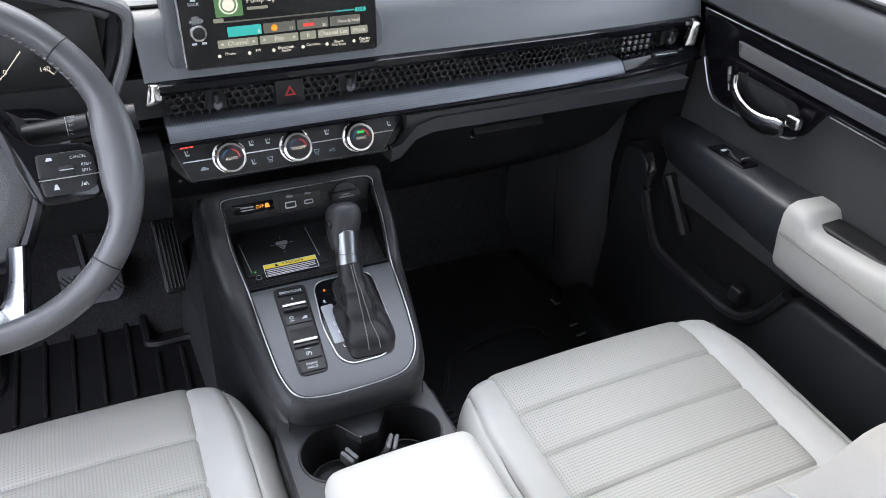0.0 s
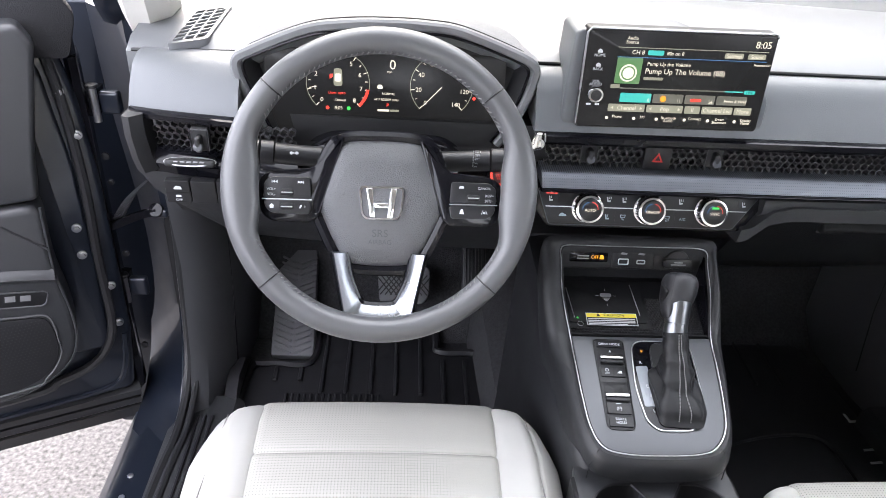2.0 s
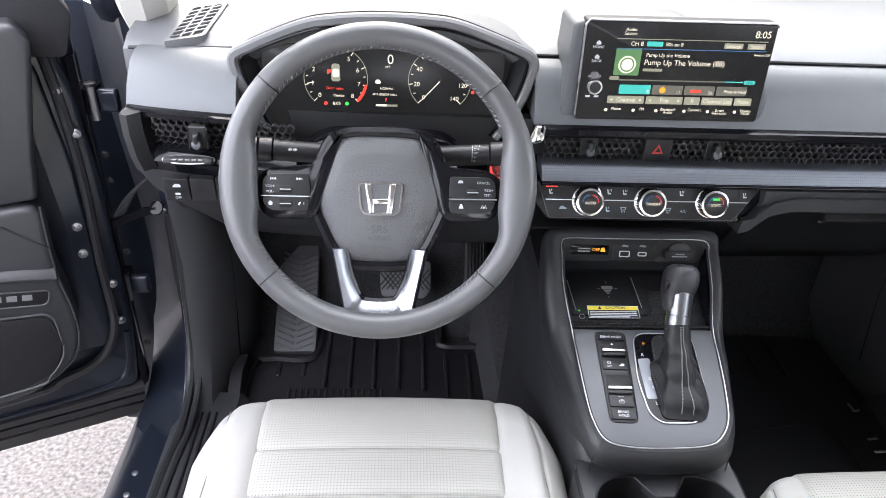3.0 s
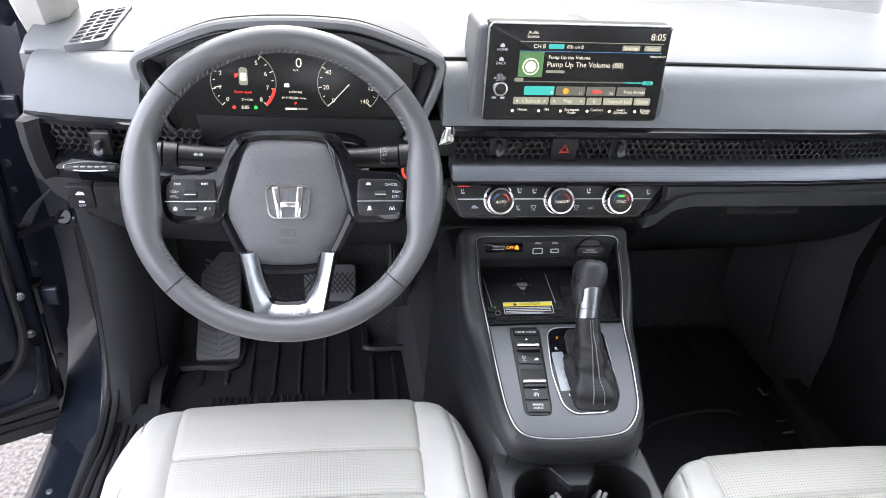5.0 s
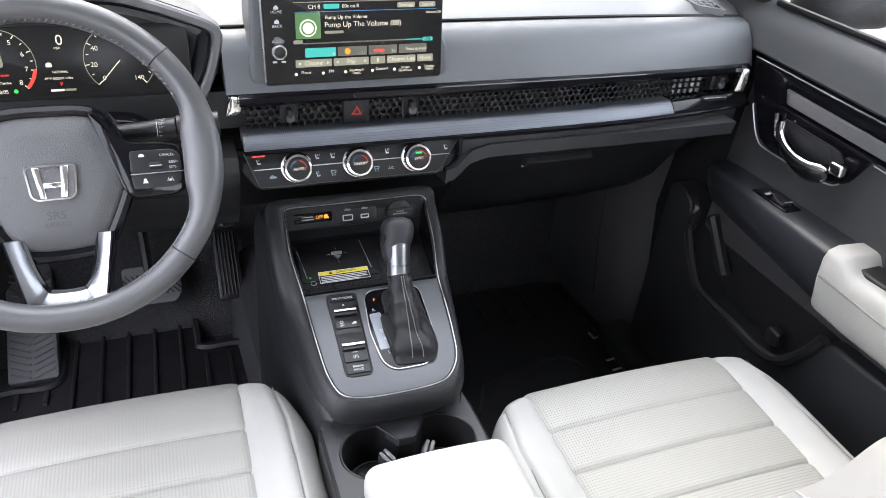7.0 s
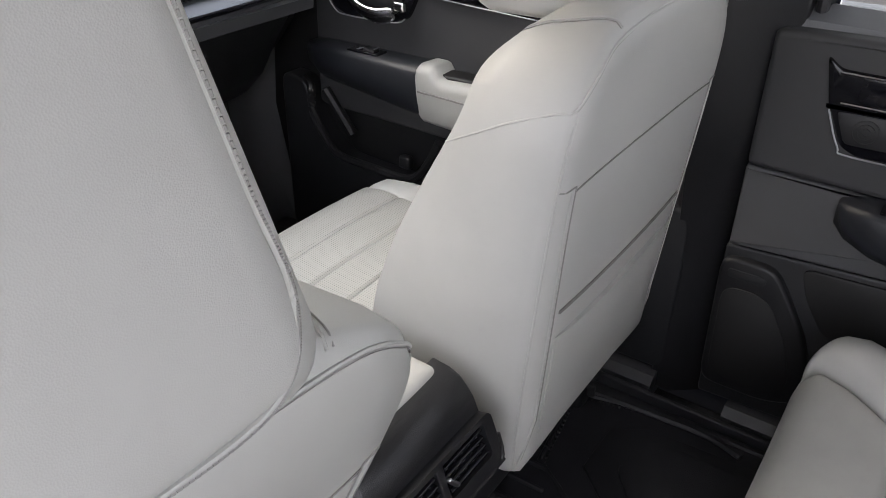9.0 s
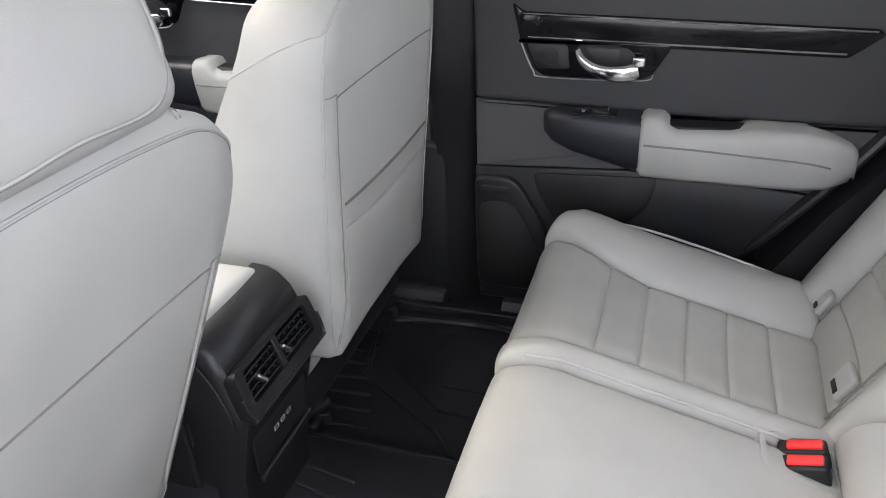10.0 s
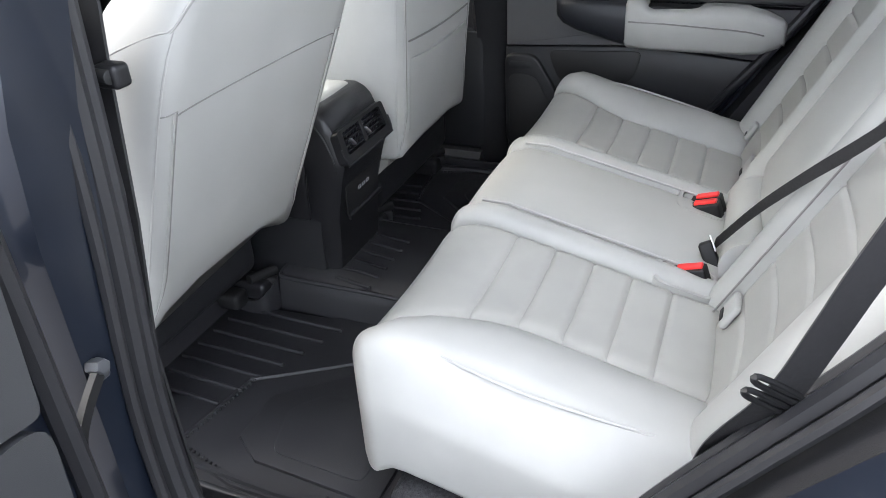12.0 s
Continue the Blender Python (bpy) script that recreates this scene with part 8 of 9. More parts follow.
# shifter gate, boot and lever
gate_line = rounded([(-0.0120, -0.0050), (0.0760, -0.0050), (0.0730, -0.1220), (0.0520, -0.1530), (0.0000, -0.1530), (-0.0140, -0.1380), (-0.0200, -0.0850)], 0.020, 6)
gate = part("shift_gate", slab(gate_line, 0.004, 0.0015, PM @ Matrix.Translation((0, 0, 0.0020))), GLOSS, con)
part("gate_edge", tube([PM @ Vector((x, y, 0.0022)) for x, y in gate_line], 0.0010, 5, True), STEEL, gate)
part("gear_strip", slab(rounded([(-0.0135, -0.0500), (0.0040, -0.0490), (0.0075, -0.1150), (-0.0125, -0.1160)], 0.003), 0.001, 0, PM @ Matrix.Translation((0, 0, 0.0026))), GEAR, gate, "bright gear strip")
for t, x, y, mt in (("P", 0.0005, -0.0250, LIT_AMBER), ("R", -0.0050, -0.0440, WHITE_INK), ("D", -0.0020, -0.0840, WHITE_INK), ("S", -0.0010, -0.0990, WHITE_INK), ("L", -0.0010, -0.1230, WHITE_INK)):
    lettering("gear_letter", t, 0.0072, PM @ Matrix.Translation((x, y, 0.0034)), mt, gate, "CENTER")
well = rounded([(0.0140, -0.0100), (0.0700, -0.0100), (0.0690, -0.1160), (0.0500, -0.1470), (0.0130, -0.1460), (0.0080, -0.1000)], 0.016, 5)
part("boot_well", slab(well, 0.002, 0.0005, PM @ Matrix.Translation((0, 0, 0.0034))), DARK, gate)
part("well_edge", tube([PM @ Vector((x, y, 0.0036)) for x, y in well], 0.0012, 5, True), HARD, gate)
lever = thing("gear_lever", (0.035, 0.76, 0.85), "leather gear lever with a creased boot and silver collar", "gear lever")
AXIS0, AXIS1 = Vector((0.0295, 0.7920, 0.9190)), Vector((0.0375, 0.8290, 0.9690))
LV = (AXIS1 - AXIS0).normalized()
lx = Vector((1, 0, 0)) - LV * LV.x
lx.normalize()
ly = LV.cross(lx)
rings = []
for k in range(49):
    f = k / 48
    base = PM @ Vector((0.0350, -0.1060, 0.0040))
    c = base.lerp(AXIS0 + LV * 0.004, f ** 0.92)
    rx = 0.0185 * (1 - f) ** 2.4 + 0.0172
    ry = 0.0290 * (1 - f) ** 1.7 + 0.0172
    ring = []
    for j in range(72):
        a = 2 * math.pi * j / 72
        slack = math.sin(math.pi * min(1, 0.10 + f * 0.92)) ** 0.8
        # hanging folds that spread at the foot, and short creases across the front
        w = 1.0 + slack * (0.10 * (1 - f) * math.sin(5 * a + 0.9 + 2.2 * f) + 0.03 * math.sin(3 * a - 6.0 * f + 2.0) + 0.075 * (1 - 2 * abs(math.sin(0.5 * (2 * a + 15 * f + 0.4)))) + 0.05 * (1 - 2 * abs(math.sin(0.5 * (a - 27 * f)))))
        # a soft bulge with a pinched fold above the foot
        w += 0.13 * math.exp(-((f - 0.13) / 0.07) ** 2) - 0.10 * math.exp(-((f - 0.27 - 0.03 * math.sin(2 * a)) / 0.045) ** 2)
        sq = 0.55 + 0.45 * f
        u, v = math.copysign(abs(math.cos(a)) ** sq, math.cos(a)), math.copysign(abs(math.sin(a)) ** sq, math.sin(a))
        up_dir = (PM.to_3x3() @ Vector((0, 1, 0))).lerp(ly, f)
        ring.append(c + Vector((1, 0, 0)) * (rx * w * u) + up_dir * (ry * w * v))
    rings.append(ring)
part("boot", loft(rings), LEVER_LEATHER, lever, "creased black leather boot", 50)
for dj in (53, 55):
    line = []
    for p, q in zip(rings[2:-2], rings[3:-1]):
        a, b = Vector(p[dj]), Vector(q[dj])
        line.append((a + Vector((0, -0.0014, 0.0012)), a + (b - a) * 0.62 + Vector((0, -0.0014, 0.0012))))
    part("boot_seam", merged(*[tube([p, q], 0.0008, 4) for p, q in line]), GREY_THREAD, lever)


def lever_ring(h, rx, ry, dx=0.0, dy=0.0, power=1.0, n=32):
    o = AXIS0 + LV * h + lx * dx + ly * dy
    return [o + lx * (rx * math.copysign(abs(math.cos(a)) ** power, math.cos(a))) + ly * (ry * math.copysign(abs(math.sin(a)) ** power, math.sin(a))) for a in [2 * math.pi * j / n for j in range(n)]]


part("collar", loft([lever_ring(h, r, r) for h, r in ((-0.004, 0.0158), (0.0, 0.0164), (0.0150, 0.0164), (0.0155, 0.0157), (0.0162, 0.0157), (0.0167, 0.0163), (0.030, 0.0168), (0.048, 0.0178), (0.0500, 0.0160))]), SATIN, lever, "satin silver collar", 30)
# the leather grip reaches down over the left half of the collar
GRIP = ((0.022, 0.0070, 0.0110, -0.0105, 0.0020), (0.027, 0.0110, 0.0140, -0.0095, 0.0030), (0.035, 0.0145, 0.0165, -0.0080, 0.0040), (0.0440, 0.0175, 0.0185, -0.0060, 0.0052), (0.0470, 0.0218, 0.0225, -0.0025, 0.0060), (0.052, 0.0230, 0.0240, -0.0015, 0.0064), (0.062, 0.0242, 0.0255, 0.0, 0.0064), (0.072, 0.0244, 0.0260, 0.0004, 0.0064), (0.079, 0.0232, 0.0250, 0.0006, 0.0062), (0.085, 0.0196, 0.0218, 0.0006, 0.0060), (0.0885, 0.0130, 0.0150, 0.0006, 0.0060), (0.0895, 0.003, 0.004, 0.0006, 0.0060))
part("knob", loft([lever_ring(h, rx, ry, dx, dy, 0.82) for h, rx, ry, dx, dy in GRIP]), KNOB, lever, "black leather knob", 60)
part("shift_button", rbox((0.006, 0.018, 0.020), 0.003, (2, 2, 2), at=Matrix.Translation(AXIS0 + LV * 0.056 - lx * 0.0225)), HARD, lever)
for d in (-1, 1):
    part("knob_seam", tube([AXIS0 + LV * h + lx * (dx + d * 0.66 * rx) + ly * (dy - ry * 0.80) for h, rx, ry, dx, dy in GRIP[4:11]], 0.0008, 5), DARK, lever)

# cup holders: one well of two rounds with a tongue of trim between them
CUPZ, CUPX, CUPY = 0.765, -0.003, 0.6130


def cup_line(r, tongue):
    """Outline of the double well about its middle."""
    out = []
    for i in range(96):
        a = 2 * math.pi * (i + 0.5) / 96
        dx, dy = math.cos(a), math.sin(a)
        t = r / max(abs(dy), 1e-6) if abs(dy) * 0.048 > abs(dx) * r * 0 and abs(dx) * (r / max(abs(dy), 1e-6)) < 0.048 else None
        if t is None:
            # ray against the end circle
            c = 0.048 * (1 if dx > 0 else -1)
            b = dx * c
            t = b + math.sqrt(max(0.0, b * b - (c * c - r * r)))
        x, y = dx * t, dy * t
        if dy > 0 and abs(x) < 0.034:
            y -= tongue * min(1.0, max(0.0, (0.034 - abs(x)) / 0.022))
        out.append((CUPX + x, CUPY + y))
    return out


def to_rect(a, x0, y0, x1, y1, cx, cy):
    """Where a ray from cx, cy at angle a leaves a rectangle."""
    dx, dy = math.cos(a), math.sin(a)
    t = min(((x1 if dx > 0 else x0) - cx) / dx if abs(dx) > 1e-9 else 9, ((y1 if dy > 0 else y0) - cy) / dy if abs(dy) > 1e-9 else 9)
    return (cx + t * dx, cy + t * dy)


rim_in = cup_line(0.0470, 0.034)
rim_far = [to_rect(2 * math.pi * (i + 0.5) / 96, -0.112, 0.52, 0.104, 0.690, CUPX, CUPY) for i in range(96)]
cups = part("cup_surround", ring_slab(rim_far, rim_in, 0.012, Matrix.Translation((0, 0, CUPZ))), TRIM_GREY, con, "dark grey cup holder surround", 30)
part("cup_lip", tube([Vector((x, y, CUPZ + 0.0006)) for x, y in rim_in], 0.0018, 6, True), HARD, cups)
part("cup_wall", loft([[Vector((x, y, CUPZ - 0.002)) for x, y in rim_in], [Vector((x, y, CUPZ - 0.03)) for x, y in cup_line(0.0455, 0.030)], [Vector((x, y, CUPZ - 0.085)) for x, y in cup_line(0.041, 0.022)]], True, False), DARK, cups, smooth=60)
part("cup_floor", rbox((0.19, 0.10, 0.010), 0.004, at=(CUPX, CUPY, CUPZ - 0.087)), DARK, cups)
for x in (-0.051, 0.045):
    part("cup_ring", tube([Vector((x + 0.036 * math.cos(a), CUPY + 0.036 * math.sin(a), CUPZ - 0.058)) for a in [2 * math.pi * k / 32 for k in range(32)]], 0.0016, 5, True), HARD, cups)
for sx in (-1, 1):
    for k in range(2):
        part("cup_spring", rbox((0.006, 0.022, 0.030), 0.0025, (1, 2, 2), at=pose(CUPX + sx * (0.026 + 0.007 * k), CUPY + 0.010 - 0.004 * k, CUPZ - 0.028, 18, sx * 14, sx * -28)), FOOT, cups)
for sx in (-0.1125, 0.1045):
    part("side_wall", rbox((0.010, 0.50, 0.16), 0.004, at=(sx, 0.425, 0.684)), HARD, con)
part("box_front", rbox((0.20, 0.02, 0.12), 0.004, at=(-0.004, 0.515, 0.735)), PLASTIC, con)
lid = thing("armrest_lid", (0, 0.34, 0.80), "light grey leather lid of the centre console", "armrest")
part("lid_pad", rbox((0.188, 0.378, 0.055), 0.020, (8, 8, 2), fn=lambda p: Vector((p.x, p.y, p.z + (0.005 * (1 - (p.x / 0.094) ** 2) if p.z > 0 else 0))), at=(0, 0.339, 0.822)), LEATHER, lid, smooth=60)
part("lid_base", rbox((0.175, 0.36, 0.02), 0.005, at=(0, 0.335, 0.790)), PLASTIC, lid)

# rear face of the console with the air vents
part("rear_shroud", loft([[(sx * wx, yy, z) for sx, wx, yy in ((-1, w, y + 0.035), (-1, w * 0.985, y + 0.012), (-1, w * 0.90, y), (1, w * 0.90, y), (1, w * 0.985, y + 0.012), (1, w, y + 0.035), (1, w, 0.175), (-1, w, 0.175))] for z, y, w in ((0.42, 0.135, 0.098), (0.52, 0.124, 0.100), (0.62, 0.116, 0.102), (0.70, 0.096, 0.106), (0.728, 0.086, 0.108), (0.745, 0.088, 0.108), (0.80, 0.105, 0.106), (0.822, 0.112, 0.104), (0.838, 0.124, 0.102), (0.846, 0.138, 0.100))]), HARD, con, smooth=50)
part("side_cheek", rbox((0.050, 0.11, 0.24), 0.024, (2, 4, 6), fn=lambda p: Vector((p.x, p.y + 0.05 * (p.z / 0.12) ** 2, p.z)), at=(0.122, 0.190, 0.615)), HARD, con, smooth=60)
VM = plane_at((0, 0.0905, 0.770), (1, 0, 0), (0, 0.31, 1))
vf = part("vent_bezel", ring_slab(rounded([(-0.104, -0.036), (0.104, -0.036), (0.100, 0.036), (-0.100, 0.036)], 0.012), rounded([(-0.086, -0.018), (0.086, -0.018), (0.082, 0.029), (-0.082, 0.029)], 0.006), 0.02, VM @ Matrix.Translation((0, 0, 0.008))), HARD, con)
part("bezel_lip", tube(smooth_line([VM @ Vector((x, y, 0.0085)) for x, y in ((-0.1035, 0.0), (-0.1035, -0.022), (-0.098, -0.034), (-0.085, -0.037), (0.085, -0.037), (0.098, -0.034), (0.1035, -0.022), (0.1035, 0.0))], 5), 0.0022, 6), HARD, con)
part("side_line", tube(smooth_line([(-0.1065, 0.155, 0.835), (-0.1075, 0.125, 0.80), (-0.109, 0.105, 0.755), (-0.108, 0.100, 0.722)], 5), 0.0016, 5), HARD, con)
part("vent_back", slab(rect(-0.088, -0.022, 0.088, 0.03), 0.004, 0, VM @ Matrix.Translation((0, 0, -0.006))), DARK, vf)
part("vent_divider", rbox((0.012, 0.012, 0.052), 0.003, at=VM @ Matrix.Translation((0, 0.004, 0.0)) @ pose(0, 0, 0, 90)), HARD, vf)
for s in (-1, 1):
    for k in range(4):
        part("vent_slat", rbox((0.074, 0.004, 0.010), 0.0015, at=VM @ Matrix.Translation((s * 0.045, -0.012 + 0.011 * k, 0.0)) @ pose(0, 0, 0, 25)), GLOSS, vf)
    for k in range(5):
        part("vent_fin", rbox((0.003, 0.044, 0.006), 0.001, at=VM @ Matrix.Translation((s * (0.016 + 0.0145 * k), 0.004, -0.003))), DARK, vf)
    part("vent_tab", rbox((0.006, 0.022, 0.010), 0.003, (1, 2, 1), at=VM @ Matrix.Translation((s * 0.012 if s > 0 else -0.055, 0.000, 0.006)) @ pose(0, 0, 0, 0, 0, 35)), SILVER, vf)
PMR = plane_at((0, 0.1075, 0.645), (1, 0, 0), (0, -0.06, 1))
rp = part("rear_port_niche", slab(rounded([(-0.070, -0.045), (0.070, -0.045), (0.078, 0.045), (-0.078, 0.045)], 0.010), 0.004, 0.001, PMR @ Matrix.Translation((0, 0, 0.004))), DARK, con)
for x in (-0.018, 0.0, 0.018):
    part("rear_port", ring_slab(rect(x - 0.006, 0.002, x + 0.006, 0.010, 0.002), rect(x - 0.0045, 0.0035, x + 0.0045, 0.0085, 0.001), 0.001, PMR @ Matrix.Translation((0, 0, 0.0055))), GREY_INK, rp)
part("niche_lip", rbox((0.15, 0.012, 0.008), 0.003, at=PMR @ Matrix.Translation((0, -0.042, 0.008))), HARD, rp)


# ---- mats and pedals ----
def mat_thing(name, label):
    return thing(name, (0, 0, 0.385), label, "floor mat", group="rubber floor mats")


dm = mat_thing("floor_mat", "black ribbed rubber mat in the driver's footwell")
shape = rounded([(-0.70, 0.62), (-0.70, 1.27), (-0.665, 1.315), (-0.555, 1.315), (-0.55, 1.60), (-0.27, 1.60), (-0.262, 1.355), (-0.145, 1.345), (-0.135, 0.62)], 0.02)
part("sheet", slab(shape, 0.016, 0.004, Matrix.Translation((0, 0, 0.396))), RUBBER, dm)
for x in (-0.527, -0.472, -0.417, -0.361, -0.304):
    part("rib", rbox((0.009, 0.38, 0.012), 0.004, at=(x, 1.40, 0.398)), RUBBER, dm)
for x in (-0.634, -0.578):
    part("rib", rbox((0.010, 0.045, 0.010), 0.003, at=(x, 1.275, 0.397)), RUBBER, dm)
for x in (-0.252, -0.200):
    part("rib", rbox((0.010, 0.20, 0.012), 0.003, at=(x, 1.23, 0.397)), RUBBER, dm)
rimline = smooth_line([(-0.70, 0.75, 0.40), (-0.70, 1.25, 0.40), (-0.66, 1.31, 0.40), (-0.56, 1.315, 0.40), (-0.552, 1.45, 0.40), (-0.55, 1.59, 0.41)], 5)
part("raised_rim", tube(rimline, 0.009, 6), RUBBER, dm)
part("raised_rim", tube(smooth_line([(-0.27, 1.59, 0.41), (-0.265, 1.40, 0.40), (-0.255, 1.36, 0.40), (-0.15, 1.345, 0.40), (-0.14, 1.2, 0.40), (-0.135, 0.8, 0.40)], 5), 0.009, 6), RUBBER, dm)
hp = part("heel_pad", slab(rounded([(-0.62, 1.05), (-0.61, 1.215), (-0.41, 1.215), (-0.36, 1.15), (-0.36, 1.05)], 0.03), 0.006, 0.002, Matrix.Translation((0, 0, 0.401))), RUBBER, dm)
for k in range(16):
    part("rib", rbox((0.006, 0.10, 0.006), 0.002, at=(-0.60 + 0.0135 * k, 1.155, 0.403)), RUBBER, hp)
for s, x in ((-1, -0.700), (1, -0.118)):
    part("side_flap", loft([[(x + s * 0.012, y, 0.395), (x, y, 0.395), (x - s * 0.004, y, h), (x + s * 0.022, y, h - 0.004)] for y, h in ((1.31, 0.41), (1.27, 0.45), (1.20, 0.46), (1.12, 0.42))]), RUBBER, dm)

pm = mat_thing("floor_mat", "black rubber mat with grey badge bars in the passenger footwell")
part("sheet", slab(rounded([(0.14, 0.55), (0.14, 1.48), (0.66, 1.48), (0.70, 1.2), (0.70, 0.55)], 0.03), 0.014, 0.004, Matrix.Translation((0, 0, 0.382))), RUBBER, pm)
for k in range(6):
    part("rib", rbox((0.008, 0.24, 0.006), 0.003, at=(0.24 + 0.065 * k, 1.40, 0.384)), RUBBER, pm)
part("ramp", loft([[(x, y, z) for y, z in ((1.47, 0.38), (1.60, 0.52), (1.62, 0.50), (1.49, 0.37))] for x in (0.15, 0.66)]), RUBBER, pm)
for k in range(12):
    part("heel_rib", rbox((0.13, 0.006, 0.006), 0.002, at=(0.22, 0.78 + 0.016 * k, 0.385)), RUBBER, pm)
part("step_line", tube(smooth_line([(0.16, 0.99, 0.384), (0.28, 0.99, 0.384), (0.36, 1.09, 0.384), (0.56, 1.12, 0.384), (0.60, 1.0, 0.384), (0.60, 0.7, 0.384)], 5), 0.006, 6), RUBBER, pm)
for k, w in enumerate((0.026, 0.026, 0.012, 0.024)):
    c = Vector((0.676, 1.045, 0.3850)) + Vector((0.004, 0.036, 0.0)) * (k + 0.35 * (k > 2))
    bb = part("badge_bar", rbox((0.046 if k != 2 else 0.006, 0.006, 0.002), 0.0008, at=pose(c.x, c.y, c.z, 0, 0, 6)), MAT_MARK, pm)
    if k != 2:
        part("badge_stroke", rbox((0.006, w, 0.002), 0.0008, at=pose(c.x + 0.020 * (1 if k < 3 else -1), c.y + w * 0.4, c.z, 0, 0, 6)), MAT_MARK, bb)

rm = mat_thing("floor_mat", "black ribbed rubber mat across the rear footwells")
part("sheet", slab(rounded([(-0.66, -0.30), (-0.66, 0.40), (-0.19, 0.40), (-0.17, 0.10), (0.17, 0.10), (0.19, 0.40), (0.66, 0.40), (0.66, -0.30)], 0.03), 0.020, 0.004, Matrix.Translation((0, 0, 0.400))), RUBBER, rm)
part("tunnel_cover", loft([[(x, y, z) for x, z in ((-0.166, 0.395), (-0.158, 0.44), (-0.150, 0.468), (-0.138, 0.478), (0.138, 0.478), (0.150, 0.468), (0.158, 0.44), (0.166, 0.395))] for y in (0.255, 0.24, 0.10, -0.28)]), RUBBER, rm, smooth=40)
part("cover_rim", tube(smooth_line([(-0.150, -0.27, 0.470), (-0.150, 0.10, 0.470), (-0.150, 0.235, 0.470), (-0.140, 0.256, 0.474), (-0.10, 0.262, 0.476)], 5), 0.005, 6), RUBBER, rm)
part("cover_rim", tube(smooth_line([(0.150, -0.27, 0.470), (0.150, 0.10, 0.470), (0.150, 0.235, 0.470), (0.140, 0.256, 0.474), (0.10, 0.262, 0.476)], 5), 0.005, 6), RUBBER, rm)
for k in range(6):
    part("rib", rbox((0.008, 0.095, 0.008), 0.003, at=pose(0.065 - 0.040 * k, 0.078, 0.479, 0, 0, -10)), RUBBER, rm)
for s in (-1, 1):
    for k in range(7):
        part("rib", rbox((0.008, 0.26 - 0.014 * k, 0.009), 0.0035, at=pose(s * (0.205 + 0.046 * k), 0.205 + 0.012 * k, 0.402, 0, 0, s * 2)), RUBBER, rm)
    outer_l = [(0.645, -0.20), (0.640, 0.05), (0.600, 0.203), (0.406, 0.172), (0.312, 0.023), (0.285, -0.02), (0.22, -0.08)]
    inner_l = [(0.60, -0.20), (0.585, 0.04), (0.543, 0.100), (0.434, 0.101), (0.335, -0.015), (0.32, -0.20)]
    pad_ = part("heel_panel", slab([(s * x, y) for x, y in (inner_l if s < 0 else inner_l[::-1])], 0.008, 0.004, Matrix.Translation((0, 0, 0.4075))), RUBBER, rm)
    part("step_line", tube([(s * x, y, 0.4015) for x, y in outer_l], 0.005, 6), RUBBER, rm)
    part("heel_well", slab(rounded([(s * x, y) for x, y in ((0.40, -0.16), (0.40, 0.0), (0.46, 0.05), (0.56, 0.02), (0.57, -0.16))][::(1 if s < 0 else -1)], 0.02), 0.004, 0.002, Matrix.Translation((0, 0, 0.4105))), RUBBER, pad_)
    part("mat_edge", tube(smooth_line([(s * 0.618, 0.19, 0.404), (s * 0.628, 0.05, 0.404), (s * 0.632, -0.05, 0.404), (s * 0.615, -0.12, 0.404)], 5), 0.007, 6), RUBBER, rm)
    teeth = []
    for (xa, ya), (xb, yb) in zip(outer_l[1:4], outer_l[2:5]):
        n_t = int(math.hypot(xb - xa, yb - ya) / 0.011)
        for q in range(n_t):
            f = (q + 0.5) / n_t
            teeth.append(rbox((0.005, 0.005, 0.005), 0.001, at=pose(s * (xa + (xb - xa) * f) * 0.985, (ya + (yb - ya) * f) - 0.010, 0.4025)))
    tagged(part("grip_teeth", merged(*teeth), RUBBER, rm), kind="stuff")
    part("front_lip", loft([[(s * x, y, z) for y, z in ((0.36, 0.385), (0.37, 0.44), (0.38, 0.44), (0.39, 0.385))] for x in (0.19, 0.66)]), RUBBER, rm)
    lip_run = smooth_line([(s * 0.172, 0.440, 0.430), (s * 0.190, 0.36, 0.428), (s * 0.196, 0.30, 0.430), (s * 0.186, 0.270, 0.448), (s * 0.160, 0.258, 0.468)], 5)
    part("inner_lip", loft([[(p.x - s * 0.004, p.y, 0.395), (p.x - s * 0.001, p.y, p.z - 0.004), (p.x + s * 0.003, p.y, p.z), (p.x + s * 0.009, p.y, p.z - 0.002), (p.x + s * 0.014, p.y, 0.395)] for p in lip_run]), RUBBER, rm, smooth=60)
    part("edge_lip", rbox((0.012, 0.60, 0.03), 0.004, at=(s * 0.665, 0.04, 0.405)), RUBBER, rm)

# pedals
fr = thing("foot_rest", (-0.60, 1.42, 0.40), "grey rubber ribbed foot rest", "pedal")
FM = plane_at((-0.605, 1.33, 0.405), (1, 0, 0), (0, 1, 0.62))
ft = part("plate", slab(rounded([(-0.050, 0.0), (-0.052, 0.22), (0.0, 0.29), (0.04, 0.29), (0.05, 0.0)], 0.008), 0.03, 0.004, FM), FOOT, fr)
for k in range(16):
    for s in (-1, 1):
        part("chevron", rbox((0.044, 0.005, 0.005), 0.0015, at=FM @ Matrix.Translation((s * 0.023 - 0.001, 0.014 + 0.0155 * k, 0.001)) @ pose(0, 0, 0, 0, 0, s * 24)), FOOT, ft)
br = thing("brake_pedal", (-0.40, 1.45, 0.52), "black rubber brake pedal with a diamond grip", "pedal")
BM = plane_at((-0.352, 1.455, 0.530), (1, 0, 0), (0, 0.75, 1))
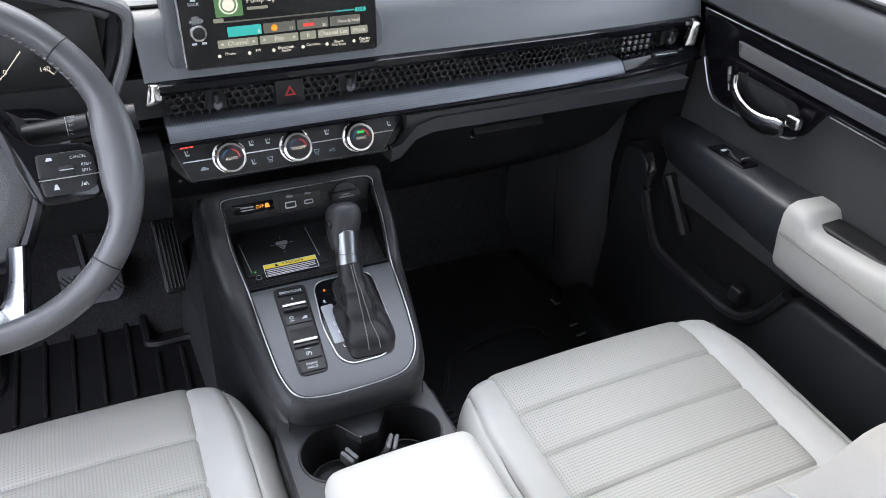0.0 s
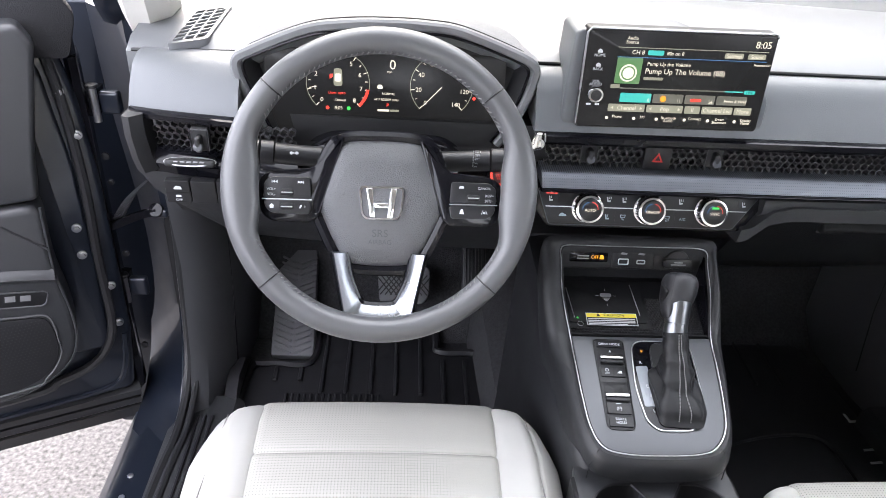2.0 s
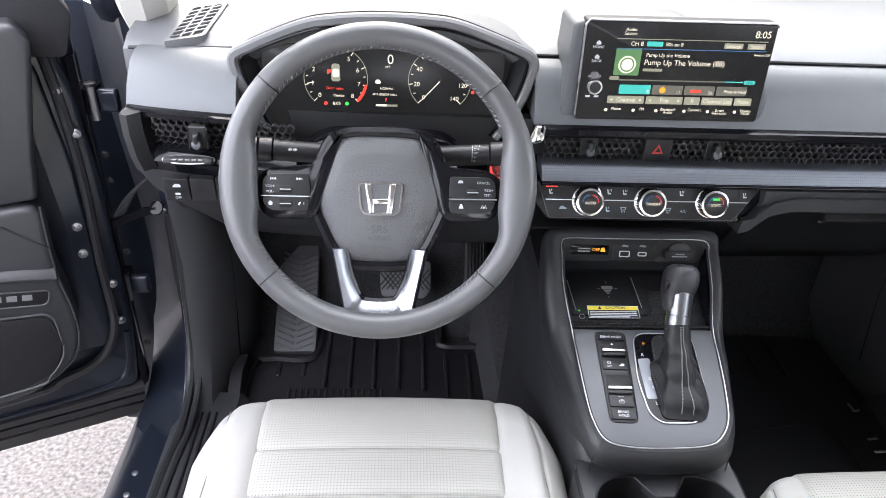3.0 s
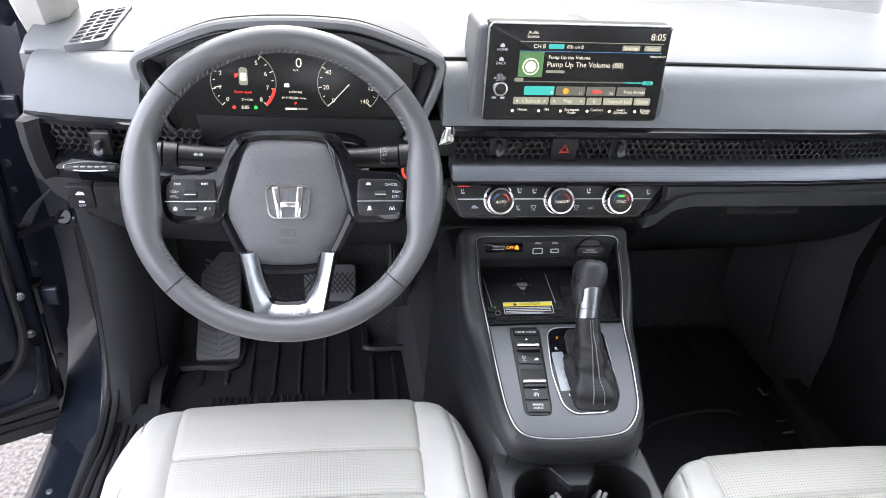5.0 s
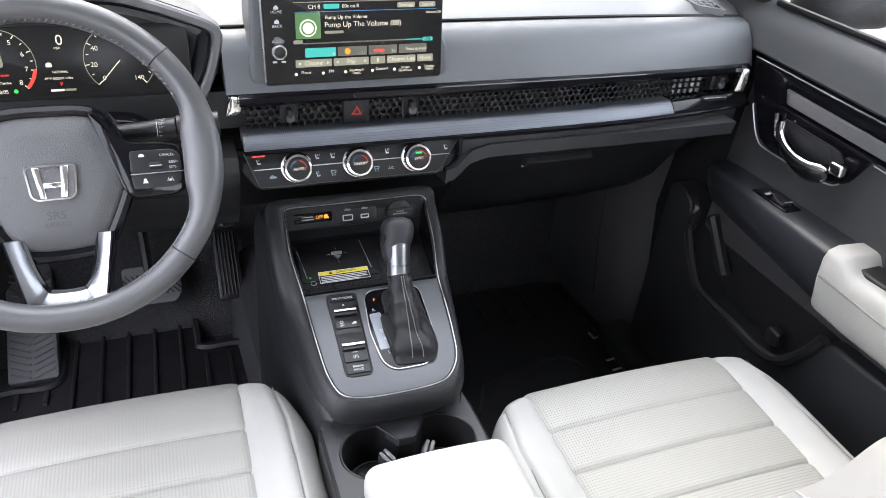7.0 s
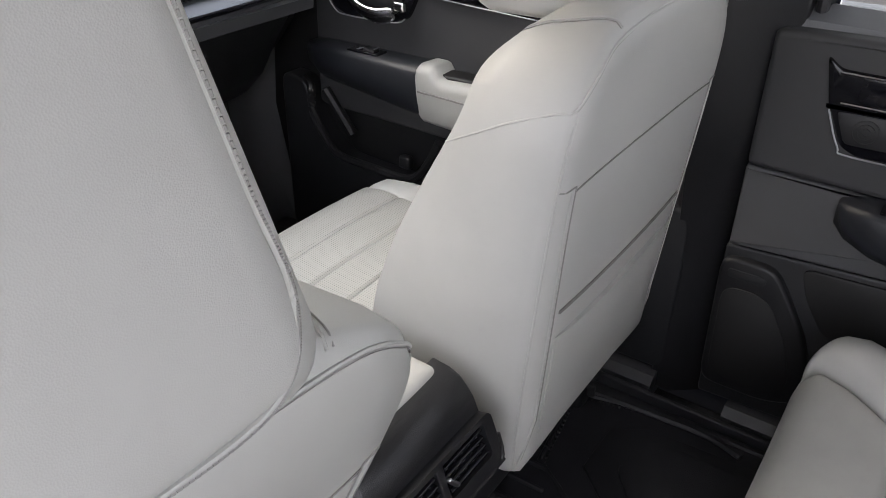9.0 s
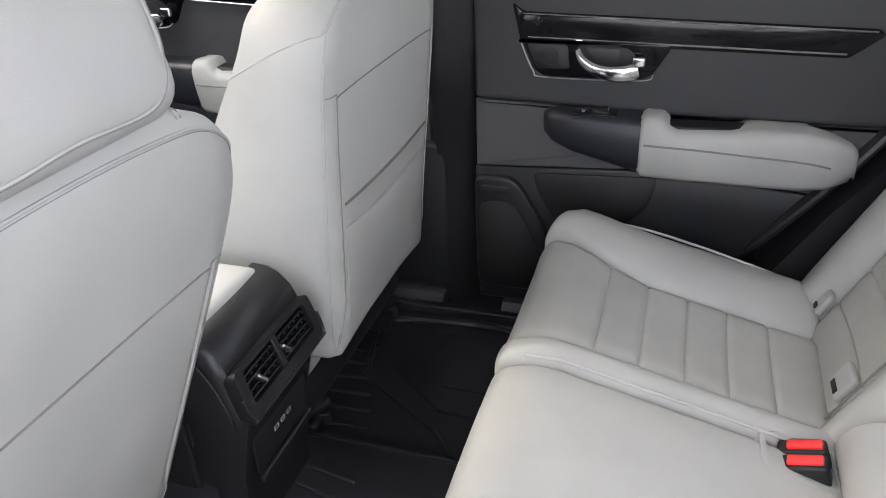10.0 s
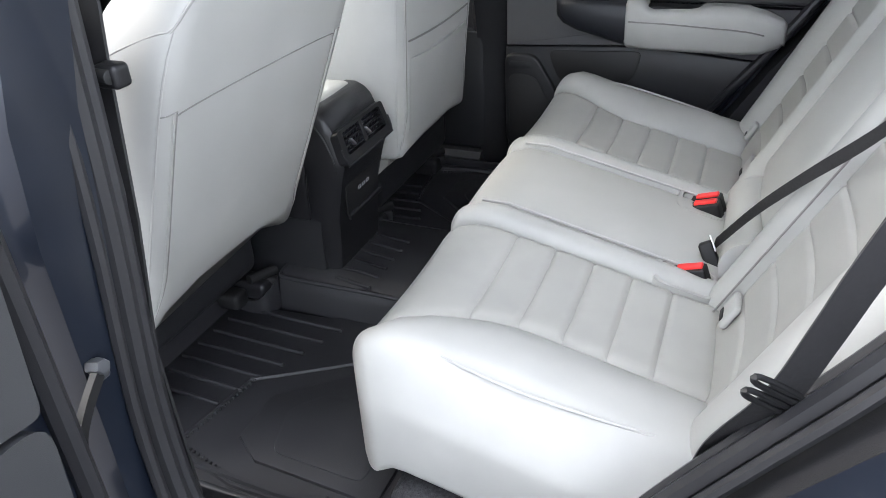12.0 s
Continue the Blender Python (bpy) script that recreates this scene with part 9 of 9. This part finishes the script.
bp_ = part("pad", slab(rounded([(-0.054, -0.044), (0.052, -0.048), (0.066, -0.026), (0.066, 0.042), (-0.060, 0.042)], 0.012), 0.014, 0.004, BM), FOOT, br)
for k in range(9):
    for s in (-1, 1):
        part("grip_line", rbox((0.003, 0.085, 0.003), 0.001, at=BM @ Matrix.Translation((-0.044 + 0.012 * k, -0.002, 0.0006)) @ pose(0, 0, 0, 0, 0, s * 40) @ Matrix.Scale(0.75, 4, (0, 1, 0))), DARK, bp_)
part("arm", tube([(-0.352, 1.47, 0.54), (-0.36, 1.54, 0.66), (-0.375, 1.55, 0.90)], 0.012, 8), DARK, br)
ac = thing("accelerator_pedal", (-0.215, 1.45, 0.40), "black ribbed accelerator pedal", "pedal")
AM = plane_at((-0.178, 1.455, 0.53), (1, 0, 0), (0.02, 0.8, 1))
ap = part("pad", slab(rect(-0.028, -0.06, 0.028, 0.11, 0.010), 0.02, 0.004, AM), HARD, ac)
for k in range(6):
    part("rib", rbox((0.004, 0.15, 0.004), 0.0015, at=AM @ Matrix.Translation((-0.020 + 0.008 * k, 0.025, 0.001))), HARD, ap)
part("arm", tube([(-0.178, 1.53, 0.62), (-0.185, 1.58, 0.76)], 0.014, 8), HARD, ac)

# ---- belts and buckles ----
def buckle(x, y, z, label, twin):
    b = thing("seat_belt_buckle", (x, y, z - 0.05), label, "buckle", group="rear buckles")
    m = Matrix.Translation((x, y, z)) @ Matrix.Rotation(radians(-20), 4, "X") @ Matrix.Rotation(radians(82), 4, "Z")
    for k in range(2 if twin else 1):
        mk = m @ Matrix.Translation((-0.002 * k, 0.029 * k, 0.0))
        part("housing", rbox((0.060, 0.027, 0.075), 0.005, (2, 2, 2), at=mk @ Matrix.Translation((0, 0, -0.028))), DARK, b)
        part("button", rbox((0.044, 0.016, 0.010), 0.003, (2, 1, 1), at=mk @ Matrix.Translation((-0.004, 0, 0.0095))), RED, b, "red release button")
        part("tongue_slot", rbox((0.036, 0.003, 0.002), 0.0008, at=mk @ Matrix.Translation((-0.004, -0.0105, 0.0095))), HARD, b)
    part("leather_pocket", ring_slab(rounded([(-0.046, -0.05), (0.044, -0.05), (0.042, 0.052), (-0.044, 0.052)], 0.02), rounded([(-0.039, -0.046), (0.038, -0.046), (0.036, 0.044), (-0.037, 0.044)], 0.018), 0.03, pose(x - 0.012, y + 0.004, z - 0.002, 13)), LEATHER, b)


buckle(0.125, -0.605, 0.648, "twin red and black belt buckles in a leather pocket", True)
buckle(-0.150, -0.600, 0.645, "red and black belt buckle in a leather pocket", False)


def ribbon(points, width, across_dir, thick=0.0015):
    a = Vector(across_dir).normalized() * width / 2
    rings = []
    pts = [Vector(p) for p in points]
    for i, p in enumerate(pts):
        d = (pts[min(i + 1, len(pts) - 1)] - pts[max(i - 1, 0)]).normalized()
        nrm = d.cross(a).normalized() * thick / 2
        rings.append([p - a - nrm, p + a - nrm, p + a + nrm, p - a + nrm])
    return loft(rings)


cb = thing("centre_seat_belt", (-0.05, -0.645, 0.66), "black centre seat belt lying over the rear backrest", "seat belt")
part("webbing", ribbon(smooth_line([(-0.085, -0.632, 0.668), (-0.145, -0.686, 0.775), (-0.235, -0.738, 0.880), (-0.345, -0.790, 0.990), (-0.42, -0.840, 1.095)], 6), 0.046, (-0.40, -0.05, 0.70)), WEB, cb)
part("anchor_buckle", rbox((0.024, 0.026, 0.062), 0.006, (2, 2, 2), at=pose(-0.085, -0.630, 0.640, -26, 20)), DARK, cb)
part("latch_tongue", rbox((0.026, 0.003, 0.030), 0.001, at=pose(-0.090, -0.630, 0.674, -26, 28)), STEEL, cb)
ob_ = thing("outer_seat_belt", (-0.65, -0.66, 0.66), "black rear seat belt running through a plastic loop", "seat belt")
across = Vector((0.36, -0.42, -0.42))
part("webbing", ribbon(smooth_line([(-0.645, -0.655, 0.66), (-0.668, -0.670, 0.756), (-0.712, -0.710, 0.874), (-0.725, -0.732, 0.96), (-0.730, -0.751, 1.035), (-0.715, -0.80, 1.17), (-0.66, -0.88, 1.34)], 6), 0.048, across), WEB, ob_)
lpc = Vector((-0.716, -0.708, 0.878))
ax_ = across.normalized()
ay_ = Vector((-0.25, -0.22, 0.94)).normalized()
for d, r in ((0.012, 0.0030), (-0.010, 0.0030)):
    part("belt_loop", tube(smooth_line([lpc + ay_ * d + ax_ * x + ay_ * y + Vector((-0.004, 0.004, 0.004)) for x, y in ((-0.030, -0.005), (0.030, -0.005), (0.031, 0.005), (-0.031, 0.005))], 4, True), r, 8, True), DARK, ob_, "black plastic belt loop")
